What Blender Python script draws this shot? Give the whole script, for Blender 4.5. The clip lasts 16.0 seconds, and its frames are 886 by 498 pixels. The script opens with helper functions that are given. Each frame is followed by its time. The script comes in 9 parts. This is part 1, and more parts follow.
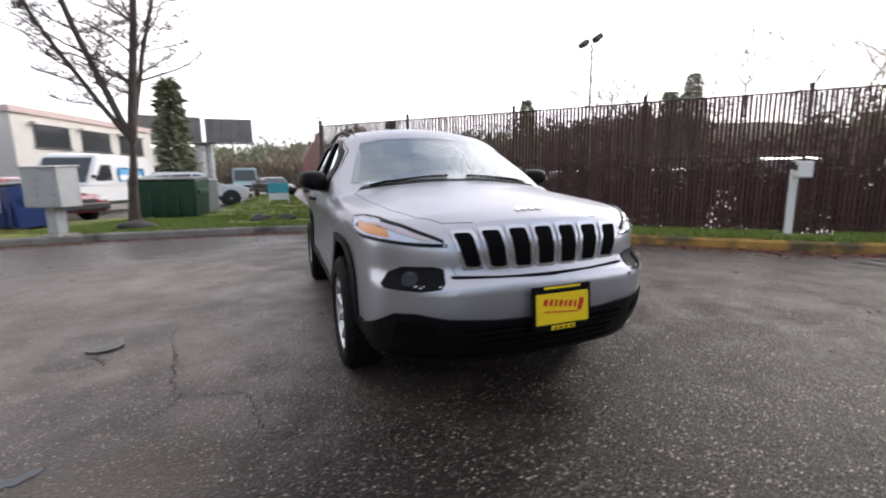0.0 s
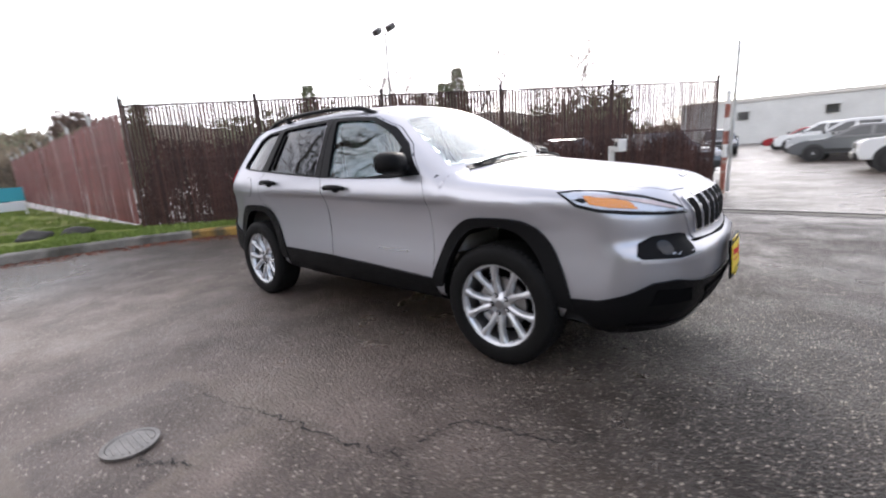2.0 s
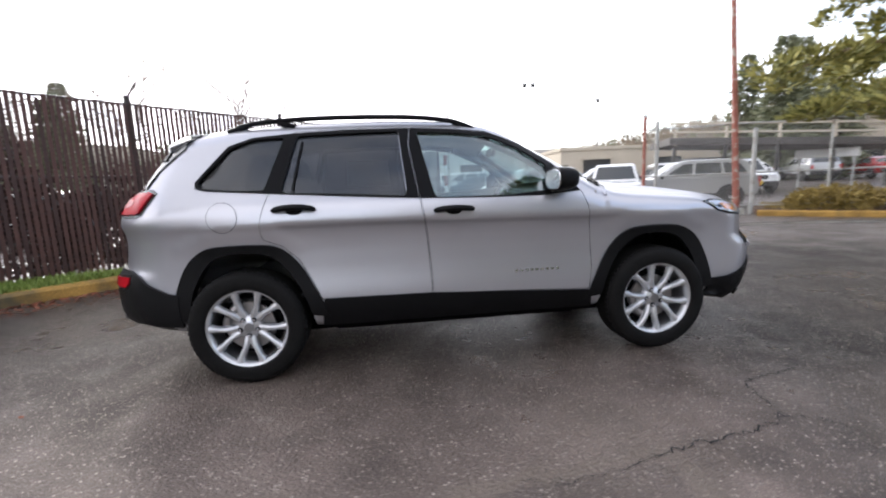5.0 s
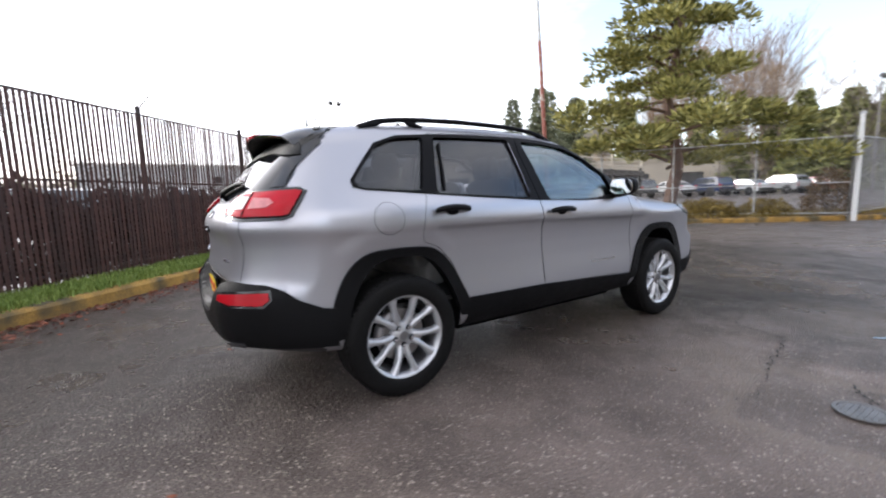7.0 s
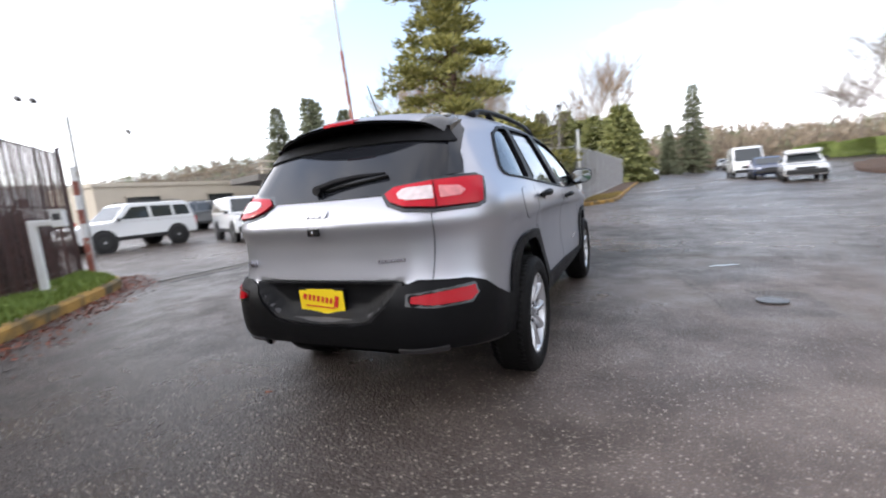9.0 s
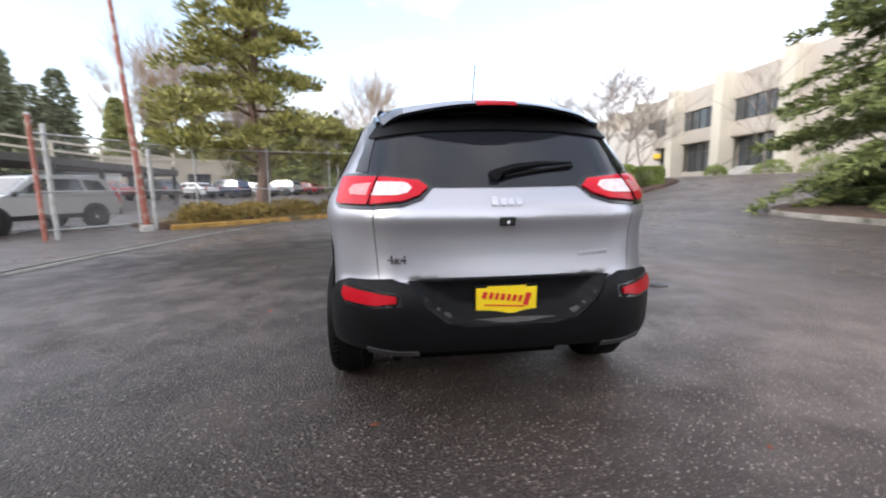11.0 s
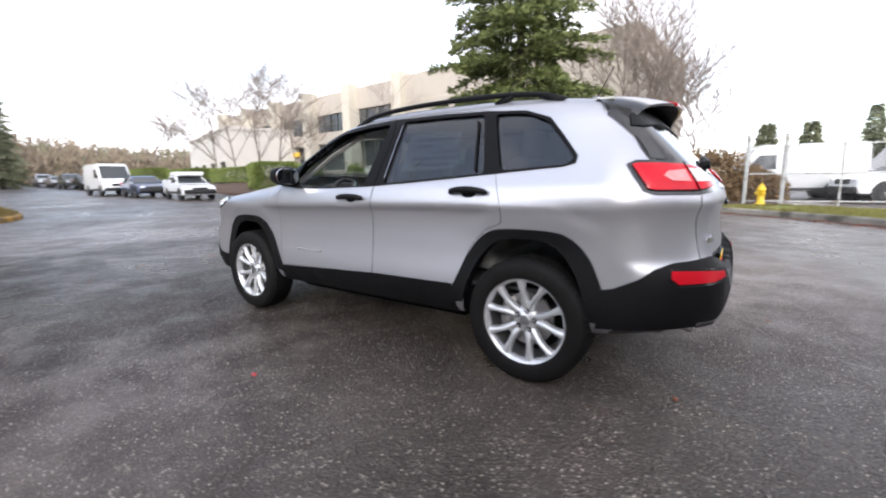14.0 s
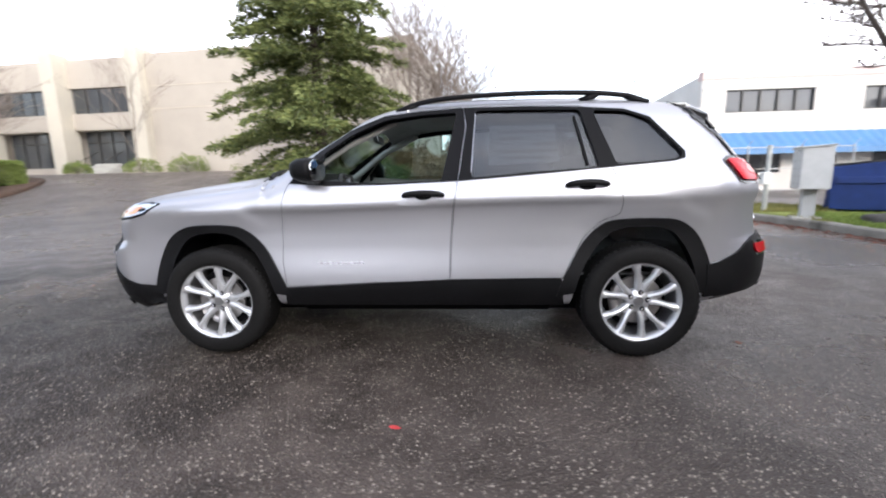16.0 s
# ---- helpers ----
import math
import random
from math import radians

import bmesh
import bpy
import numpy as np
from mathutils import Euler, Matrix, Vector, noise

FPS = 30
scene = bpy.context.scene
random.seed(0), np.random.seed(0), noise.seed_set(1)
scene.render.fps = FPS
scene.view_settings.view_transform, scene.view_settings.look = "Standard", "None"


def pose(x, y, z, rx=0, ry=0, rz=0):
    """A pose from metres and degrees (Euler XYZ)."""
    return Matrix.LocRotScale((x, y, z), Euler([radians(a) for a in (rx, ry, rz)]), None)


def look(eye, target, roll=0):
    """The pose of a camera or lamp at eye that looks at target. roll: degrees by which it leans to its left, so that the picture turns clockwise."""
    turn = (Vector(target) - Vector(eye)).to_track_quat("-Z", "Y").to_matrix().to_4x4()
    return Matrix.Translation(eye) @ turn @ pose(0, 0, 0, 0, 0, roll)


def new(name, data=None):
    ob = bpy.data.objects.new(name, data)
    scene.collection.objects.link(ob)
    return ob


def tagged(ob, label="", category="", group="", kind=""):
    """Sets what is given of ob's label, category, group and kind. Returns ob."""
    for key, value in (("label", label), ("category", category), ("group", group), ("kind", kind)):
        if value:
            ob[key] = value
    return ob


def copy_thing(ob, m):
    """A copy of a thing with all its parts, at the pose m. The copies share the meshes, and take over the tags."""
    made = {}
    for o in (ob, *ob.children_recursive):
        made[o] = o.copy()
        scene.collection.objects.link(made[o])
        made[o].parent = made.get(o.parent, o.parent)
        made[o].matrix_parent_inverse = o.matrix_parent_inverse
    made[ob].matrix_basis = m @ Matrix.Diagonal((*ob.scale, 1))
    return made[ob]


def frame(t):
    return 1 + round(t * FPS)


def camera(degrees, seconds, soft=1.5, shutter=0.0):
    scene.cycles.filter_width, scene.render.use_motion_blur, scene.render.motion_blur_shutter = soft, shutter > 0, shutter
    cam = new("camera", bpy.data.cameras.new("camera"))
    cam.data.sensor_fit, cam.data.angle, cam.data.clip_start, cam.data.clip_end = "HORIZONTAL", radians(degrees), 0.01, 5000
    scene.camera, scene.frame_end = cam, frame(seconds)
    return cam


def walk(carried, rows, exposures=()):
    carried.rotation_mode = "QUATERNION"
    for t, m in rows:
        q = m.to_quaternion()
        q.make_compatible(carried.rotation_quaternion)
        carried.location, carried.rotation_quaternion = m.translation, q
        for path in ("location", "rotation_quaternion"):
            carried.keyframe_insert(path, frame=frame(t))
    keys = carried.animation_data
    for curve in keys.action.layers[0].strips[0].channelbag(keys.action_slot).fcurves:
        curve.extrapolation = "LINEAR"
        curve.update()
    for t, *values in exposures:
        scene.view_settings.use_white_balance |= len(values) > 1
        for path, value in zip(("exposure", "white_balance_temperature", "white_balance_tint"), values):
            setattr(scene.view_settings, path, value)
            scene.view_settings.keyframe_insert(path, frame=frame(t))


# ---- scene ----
cam = camera(92.3, 16.0, soft=2.0, shutter=0.55)
PATH = [
    (0, (4.037, -1.215, 1.193), (2.192, -0.516, 0.867), -0.8),
    (0.5, (3.813, -1.708, 1.181), (2.082, -0.773, 0.825), -0.5),
    (1, (3.476, -2.121, 1.191), (1.853, -1.004, 0.848), -1.8),
    (1.5, (3.113, -2.547, 1.204), (1.676, -1.216, 0.799), -1.6),
    (2, (2.635, -2.858, 1.202), (1.368, -1.367, 0.788), -3.4),
    (2.5, (2.136, -3.147, 1.188), (1.115, -1.474, 0.789), -3.1),
    (3, (1.624, -3.339, 1.179), (0.818, -1.544, 0.821), -4.3),
    (3.5, (1.129, -3.508, 1.181), (0.585, -1.61, 0.866), -3.8),
    (3.7, (0.934, -3.562, 1.187), (0.487, -1.641, 0.86), -3.7),
    (5.8, (-1.263, -3.534, 1.189), (-0.699, -1.634, 0.915), -0.6),
    (6, (-1.476, -3.486, 1.194), (-0.839, -1.611, 0.913), -0.1),
    (6.5, (-1.977, -3.252, 1.176), (-1.11, -1.467, 0.932), -1.7),
    (7, (-2.491, -3.005, 1.162), (-1.385, -1.358, 0.913), -1.7),
    (7.5, (-2.94, -2.688, 1.145), (-1.676, -1.162, 0.874), -2.4),
    (8, (-3.331, -2.342, 1.147), (-1.852, -1.012, 0.94), -2.4),
    (8.5, (-3.666, -1.948, 1.131), (-2.033, -0.831, 0.842), -1.6),
    (8.7, (-3.787, -1.768, 1.142), (-2.084, -0.759, 0.858), -3.2),
    (10.8, (-4.124, 0.35, 1.142), (-2.145, 0.212, 0.892), -0.8),
    (11, (-4.078, 0.542, 1.156), (-2.114, 0.3, 0.867), -0.8),
    (11.5, (-3.961, 1.05, 1.146), (-2.068, 0.475, 0.853), -0.8),
    (12, (-3.728, 1.535, 1.125), (-1.936, 0.707, 0.807), -1.4),
    (12.5, (-3.44, 1.987, 1.131), (-1.786, 0.9, 0.847), -1.1),
    (13, (-3.129, 2.379, 1.124), (-1.666, 1.06, 0.779), -0.9),
    (13.5, (-2.737, 2.704, 1.138), (-1.421, 1.242, 0.78), -0.7),
    (14, (-2.309, 3.016, 1.156), (-1.171, 1.405, 0.829), -1.0),
    (14.5, (-1.824, 3.238, 1.126), (-0.869, 1.513, 0.791), -0.9),
    (15, (-1.331, 3.411, 1.146), (-0.613, 1.574, 0.817), -2.0),
    (15.5, (-0.835, 3.498, 1.138), (-0.405, 1.575, 0.8), -1.6),
    (16, (-0.336, 3.481, 1.15), (-0.192, 1.516, 0.807), -1.2),
]
walk(cam, [(t, look(eye, target, roll)) for t, eye, target, roll in PATH],
     exposures=[(0, 0.42, 6560, 12), (1.0, 0.56, 6560, 12), (2.0, 0.84, 6520, 12), (3.7, 0.92, 6480, 11.5), (6.0, 0.82, 6400, 11), (8.7, 0.80, 6350, 10.5), (11.0, 0.86, 6340, 10), (14.0, 0.88, 6340, 10.5), (16.0, 0.96, 6340, 10.5)])

# ---- sky, sun and exposure ----
SUN_AZ, SUN_EL = 118.0, 24.0
world = bpy.data.worlds.new("overcast_sky")
scene.world = world
world.use_nodes = True
wn, wl = world.node_tree.nodes, world.node_tree.links
wn.clear()
w_out = wn.new("ShaderNodeOutputWorld")
w_bg = wn.new("ShaderNodeBackground")
w_sky = wn.new("ShaderNodeTexSky")
w_sky.sky_type = "NISHITA"
w_sky.sun_disc = False
w_sky.sun_elevation = radians(SUN_EL)
w_sky.sun_rotation = radians(90.0 - SUN_AZ)
w_co = wn.new("ShaderNodeTexCoord")
w_map = wn.new("ShaderNodeMapping")
w_map.inputs["Scale"].default_value = (1.0, 1.0, 2.2)
w_noise = wn.new("ShaderNodeTexNoise")
w_noise.inputs["Scale"].default_value = 1.5
w_noise.inputs["Detail"].default_value = 7.0
w_noise.inputs["Roughness"].default_value = 0.55
w_ramp = wn.new("ShaderNodeValToRGB")
w_ramp.color_ramp.elements[0].position = 0.34
w_ramp.color_ramp.elements[0].color = (0.14, 0.14, 0.14, 1)
w_ramp.color_ramp.elements[1].position = 0.60
w_ramp.color_ramp.elements[1].color = (1, 1, 1, 1)
w_mix = wn.new("ShaderNodeMixRGB")
w_bg.inputs["Strength"].default_value = 0.15
wl.new(w_co.outputs["Generated"], w_map.inputs["Vector"])
wl.new(w_map.outputs["Vector"], w_noise.inputs["Vector"])
w_axis = wn.new("ShaderNodeSeparateXYZ")
wl.new(w_co.outputs["Generated"], w_axis.inputs["Vector"])
w_west = wn.new("ShaderNodeMath")
w_west.operation = "MULTIPLY_ADD"
w_west.inputs[1].default_value = -0.09
wl.new(w_axis.outputs["X"], w_west.inputs[0])
wl.new(w_noise.outputs["Fac"], w_west.inputs[2])
wl.new(w_west.outputs[0], w_ramp.inputs["Fac"])
wl.new(w_ramp.outputs["Color"], w_mix.inputs["Fac"])
w_gain = wn.new("ShaderNodeVectorMath")
w_gain.operation = "SCALE"
w_gain.inputs["Scale"].default_value = 1.55
wl.new(w_sky.outputs["Color"], w_gain.inputs[0])
wl.new(w_gain.outputs["Vector"], w_mix.inputs["Color1"])


def w_math(op, a, b):
    m = wn.new("ShaderNodeMath")
    m.operation = op
    for i, v in enumerate((a, b)):
        if isinstance(v, float):
            m.inputs[i].default_value = v
        else:
            wl.new(v, m.inputs[i])
    return m.outputs[0]


w_dot = wn.new("ShaderNodeVectorMath")
w_dot.operation = "DOT_PRODUCT"
w_dot.inputs[1].default_value = (math.cos(radians(SUN_AZ)) * math.cos(radians(SUN_EL)), math.sin(radians(SUN_AZ)) * math.cos(radians(SUN_EL)), math.sin(radians(SUN_EL)))
wl.new(w_co.outputs["Generated"], w_dot.inputs[0])
w_glow = w_math("POWER", w_math("MAXIMUM", w_dot.outputs["Value"], 0.0), 4.0)
w_haze = w_math("MULTIPLY", w_math("ADD", w_math("MULTIPLY", w_glow, 0.8), 0.98), w_math("ADD", w_math("MULTIPLY", w_math("MAXIMUM", w_axis.outputs["Z"], 0.0), -0.55), 1.08))
w_cloud = wn.new("ShaderNodeVectorMath")
w_cloud.operation = "SCALE"
w_cloud.inputs[0].default_value = (10.8, 10.6, 11.0)
wl.new(w_haze, w_cloud.inputs["Scale"])
wl.new(w_cloud.outputs["Vector"], w_mix.inputs["Color2"])
wl.new(w_mix.outputs["Color"], w_bg.inputs["Color"])
wl.new(w_bg.outputs["Background"], w_out.inputs["Surface"])

sun = new("sun", bpy.data.lights.new("sun", "SUN"))
sun.data.energy = 1.5
sun.data.angle = radians(14)
sun.data.color = (1.0, 0.95, 0.88)
sun.matrix_world = look((40 * math.cos(radians(SUN_AZ)), 40 * math.sin(radians(SUN_AZ)), 40 * math.tan(radians(SUN_EL))), (0, 0, 0))


# ---- materials ----
def material(name, colour=(0.5, 0.5, 0.5), rough=0.5, metal=0.0, coat=0.0, coat_rough=0.05, spec=0.5,
             vary=0.0, scale=3.0, fine=0.0, fine_scale=60.0, bump=0.0, bump_scale=80.0, rough_vary=0.0,
             stain=None, stain_scale=1.2, stain_at=(0.52, 0.68), per_piece=0.0, emit=0.0, alpha=1.0):
    """A Principled material with two scales of variation, stains, relief and a tint that differs from piece to piece."""
    mat = bpy.data.materials.new(name)
    mat.use_nodes = True
    n, l = mat.node_tree.nodes, mat.node_tree.links
    b = n["Principled BSDF"]
    b.inputs["Base Color"].default_value = (*colour, 1)
    b.inputs["Roughness"].default_value = rough
    b.inputs["Metallic"].default_value = metal
    b.inputs["Coat Weight"].default_value = coat
    b.inputs["Coat Roughness"].default_value = coat_rough
    b.inputs["Specular IOR Level"].default_value = spec
    b.inputs["Alpha"].default_value = alpha
    if emit:
        b.inputs["Emission Color"].default_value = (*colour, 1)
        b.inputs["Emission Strength"].default_value = emit
    co = n.new("ShaderNodeTexCoord")
    source = None

    def noise_node(s, detail=5.0):
        t = n.new("ShaderNodeTexNoise")
        t.inputs["Scale"].default_value = s
        t.inputs["Detail"].default_value = detail
        l.new(co.outputs["Object"], t.inputs["Vector"])
        return t

    def scaled(fac, lo, hi):
        m = n.new("ShaderNodeMapRange")
        m.inputs["From Min"].default_value, m.inputs["From Max"].default_value = 0.25, 0.75
        m.inputs["To Min"].default_value, m.inputs["To Max"].default_value = lo, hi
        l.new(fac, m.inputs["Value"])
        return m.outputs["Result"]

    factors = []
    if vary:
        factors.append(scaled(noise_node(scale).outputs["Fac"], 1 - vary, 1 + vary))
    if fine:
        factors.append(scaled(noise_node(fine_scale, 3).outputs["Fac"], 1 - fine, 1 + fine))
    if per_piece:
        info = n.new("ShaderNodeObjectInfo")
        m = n.new("ShaderNodeMapRange")
        m.inputs["To Min"].default_value, m.inputs["To Max"].default_value = 1 - per_piece, 1 + per_piece
        l.new(info.outputs["Random"], m.inputs["Value"])
        factors.append(m.outputs["Result"])
    if factors:
        value = factors[0]
        for other in factors[1:]:
            mul = n.new("ShaderNodeMath")
            mul.operation = "MULTIPLY"
            l.new(value, mul.inputs[0])
            l.new(other, mul.inputs[1])
            value = mul.outputs[0]
        mixc = n.new("ShaderNodeVectorMath")
        mixc.operation = "SCALE"
        mixc.inputs[0].default_value = colour
        l.new(value, mixc.inputs["Scale"])
        source = mixc.outputs["Vector"]
    if stain:
        ramp = n.new("ShaderNodeMapRange")
        ramp.inputs["From Min"].default_value, ramp.inputs["From Max"].default_value = stain_at
        l.new(noise_node(stain_scale, 8).outputs["Fac"], ramp.inputs["Value"])
        mx = n.new("ShaderNodeMixRGB")
        mx.inputs["Color1"].default_value = (*colour, 1)
        mx.inputs["Color2"].default_value = (*stain, 1)
        if source:
            l.new(source, mx.inputs["Color1"])
        l.new(ramp.outputs["Result"], mx.inputs["Fac"])
        source = mx.outputs["Color"]
    if source:
        l.new(source, b.inputs["Base Color"])
    if rough_vary:
        l.new(scaled(noise_node(scale * 1.7).outputs["Fac"], max(0.02, rough - rough_vary), min(1, rough + rough_vary)), b.inputs["Roughness"])
    if bump:
        bp = n.new("ShaderNodeBump")
        bp.inputs["Strength"].default_value = bump
        bp.inputs["Distance"].default_value = 0.01
        l.new(noise_node(bump_scale, 4).outputs["Fac"], bp.inputs["Height"])
        l.new(bp.outputs["Normal"], b.inputs["Normal"])
    return mat


def leaf_material(name, low, high, rough=0.6):
    """Foliage: every leaf or clump takes its own shade between two greens."""
    mat = bpy.data.materials.new(name)
    mat.use_nodes = True
    n, l = mat.node_tree.nodes, mat.node_tree.links
    b = n["Principled BSDF"]
    geo = n.new("ShaderNodeNewGeometry")
    mx = n.new("ShaderNodeMixRGB")
    mx.inputs["Color1"].default_value, mx.inputs["Color2"].default_value = (*low, 1), (*high, 1)
    l.new(geo.outputs["Random Per Island"], mx.inputs["Fac"])
    l.new(mx.outputs["Color"], b.inputs["Base Color"])
    b.inputs["Roughness"].default_value = rough
    b.inputs["Specular IOR Level"].default_value = 0.25
    return mat


def asphalt_material():
    """Worn damp asphalt: aggregate, patches of damp that shine, pale dried areas; the car's shade and sky sheen are
    painted in too.
    """
    mat = bpy.data.materials.new("damp_asphalt")
    mat.use_nodes = True
    n, l = mat.node_tree.nodes, mat.node_tree.links
    b = n["Principled BSDF"]
    co = n.new("ShaderNodeTexCoord")

    def tex(s, detail=5, rough=0.55):
        t = n.new("ShaderNodeTexNoise")
        t.inputs["Scale"].default_value, t.inputs["Detail"].default_value = s, detail
        t.inputs["Roughness"].default_value = rough
        l.new(co.outputs["Object"], t.inputs["Vector"])
        return t.outputs["Fac"]

    def rng(v, a, c, lo, hi):
        m = n.new("ShaderNodeMapRange")
        m.inputs["From Min"].default_value, m.inputs["From Max"].default_value = a, c
        m.inputs["To Min"].default_value, m.inputs["To Max"].default_value = lo, hi
        l.new(v, m.inputs["Value"])
        return m.outputs["Result"]

    def math_node(op, a, c):
        m = n.new("ShaderNodeMath")
        m.operation = op
        for i, v in enumerate((a, c)):
            if isinstance(v, float):
                m.inputs[i].default_value = v
            else:
                l.new(v, m.inputs[i])
        return m.outputs[0]

    def cells(scale):
        v = n.new("ShaderNodeTexVoronoi")
        v.inputs["Scale"].default_value = scale
        l.new(co.outputs["Object"], v.inputs["Vector"])
        sp = n.new("ShaderNodeSeparateColor")
        l.new(v.outputs["Color"], sp.inputs["Color"])
        return v.outputs["Distance"], sp.outputs["Red"]

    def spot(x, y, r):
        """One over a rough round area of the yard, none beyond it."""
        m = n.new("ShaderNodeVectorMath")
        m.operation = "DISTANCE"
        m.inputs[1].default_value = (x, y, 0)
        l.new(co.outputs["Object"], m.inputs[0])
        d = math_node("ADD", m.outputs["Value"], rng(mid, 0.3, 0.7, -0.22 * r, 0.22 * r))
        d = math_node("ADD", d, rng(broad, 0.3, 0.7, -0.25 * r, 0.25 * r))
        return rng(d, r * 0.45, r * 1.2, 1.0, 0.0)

    def worn_patch(x, y, turn, a, c):
        """How far out of a turned rectangle a place lies: below one within it; its edge is ragged."""
        m = n.new("ShaderNodeMapping")
        m.vector_type = "TEXTURE"
        m.inputs["Location"].default_value = (x, y, 0)
        m.inputs["Rotation"].default_value = (0, 0, radians(turn))
        m.inputs["Scale"].default_value = (a, c, 1)
        l.new(co.outputs["Object"], m.inputs["Vector"])
        sp = n.new("ShaderNodeSeparateXYZ")
        l.new(m.outputs["Vector"], sp.inputs["Vector"])
        d = math_node("MAXIMUM", math_node("ABSOLUTE", sp.outputs["X"], 0.0), math_node("ABSOLUTE", sp.outputs["Y"], 0.0))
        return math_node("ADD", d, math_node("ADD", rng(tex(6.0, 6), 0.3, 0.7, -0.10, 0.10), rng(mid, 0.3, 0.7, -0.08, 0.08)))

    broad = tex(0.35, 6)
    mid = tex(2.3, 6)
    d1, c1 = cells(60.0)
    d2, c2 = cells(125.0)
    stone = math_node("MULTIPLY", rng(c1, 0.76, 0.96, 0.0, 1.0), rng(d1, 0.24, 0.48, 1.0, 0.0))
    grit = math_node("MULTIPLY", rng(c2, 0.66, 1.0, 0.0, 0.9), rng(d2, 0.2, 0.5, 1.0, 0.0))
    shade = math_node("MULTIPLY", rng(broad, 0.3, 0.7, 0.76, 1.26), rng(mid, 0.3, 0.7, 0.78, 1.22))
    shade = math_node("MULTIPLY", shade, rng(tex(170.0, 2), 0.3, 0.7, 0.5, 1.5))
    damp_and_shade = math_node("MAXIMUM", spot(3.4, 1.2, 4.2), math_node("MULTIPLY", spot(-3.6, 0.9, 3.4), 0.6))
    # The spot at the origin paints the shade under the car into the asphalt.
    damp_and_shade = math_node("MAXIMUM", damp_and_shade, math_node("MAXIMUM", spot(3.1, -0.8, 2.0), math_node("MULTIPLY", spot(0.0, 0.0, 2.0), 0.7)))
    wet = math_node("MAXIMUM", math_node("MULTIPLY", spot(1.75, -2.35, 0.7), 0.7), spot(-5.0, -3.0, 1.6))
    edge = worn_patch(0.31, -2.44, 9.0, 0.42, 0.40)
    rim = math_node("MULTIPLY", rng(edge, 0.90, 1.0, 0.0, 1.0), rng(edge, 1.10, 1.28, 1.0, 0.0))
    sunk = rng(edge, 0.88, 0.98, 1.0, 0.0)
    # Pale dry ground, plus sky sheen on wet asphalt painted as lighter colour.
    dry_and_sheen = math_node("MAXIMUM", math_node("MULTIPLY", spot(-1.5, -2.2, 2.6), 0.8), math_node("MAXIMUM", spot(0.7, -2.35, 1.9), math_node("MULTIPLY", spot(1.2, 2.6, 2.2), 0.6)))
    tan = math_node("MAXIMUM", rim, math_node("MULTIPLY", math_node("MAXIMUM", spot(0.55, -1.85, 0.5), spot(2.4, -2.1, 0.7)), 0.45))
    shade = math_node("MULTIPLY", shade, rng(damp_and_shade, 0.0, 1.0, 1.0, 0.27))
    shade = math_node("MULTIPLY", shade, rng(dry_and_sheen, 0.0, 1.0, 1.0, 2.3))
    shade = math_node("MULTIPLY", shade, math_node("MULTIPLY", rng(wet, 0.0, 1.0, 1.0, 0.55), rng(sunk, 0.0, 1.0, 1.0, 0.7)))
    base = n.new("ShaderNodeVectorMath")
    base.operation = "SCALE"
    base.inputs[0].default_value = (0.070, 0.053, 0.0435)
    l.new(shade, base.inputs["Scale"])
    mx = n.new("ShaderNodeMixRGB")
    mx.inputs["Color2"].default_value = (0.52, 0.45, 0.38, 1)
    soil = n.new("ShaderNodeMixRGB")
    soil.inputs["Color2"].default_value = (0.17, 0.135, 0.105, 1)
    l.new(base.outputs["Vector"], soil.inputs["Color1"])
    l.new(math_node("MULTIPLY", tan, 0.8), soil.inputs["Fac"])
    l.new(soil.outputs["Color"], mx.inputs["Color1"])
    l.new(math_node("MULTIPLY", math_node("MAXIMUM", stone, grit), rng(tan, 0.0, 1.0, 0.85, 0.35)), mx.inputs["Fac"])
    l.new(mx.outputs["Color"], b.inputs["Base Color"])
    damp = math_node("ADD", rng(broad, 0.40, 0.62, 0.0, 0.7), rng(mid, 0.42, 0.66, 0.0, 0.5))
    damp = math_node("SUBTRACT", damp, math_node("MULTIPLY", dry_and_sheen, 0.5))
    damp = math_node("ADD", damp, math_node("MULTIPLY", wet, 0.8))
    l.new(rng(damp, -0.3, 1.3, 0.60, 0.16), b.inputs["Roughness"])
    l.new(rng(damp_and_shade, 0.0, 1.0, 0.62, 0.16), b.inputs["Specular IOR Level"])
    bp = n.new("ShaderNodeBump")
    bp.inputs["Strength"].default_value = 1.0
    bp.inputs["Distance"].default_value = 0.012
    l.new(math_node("ADD", math_node("MULTIPLY", tex(110.0, 3), 0.7), math_node("MULTIPLY", math_node("ADD", d1, math_node("MULTIPLY", d2, 0.5)), -0.7)), bp.inputs["Height"])
    l.new(bp.outputs["Normal"], b.inputs["Normal"])
    return mat


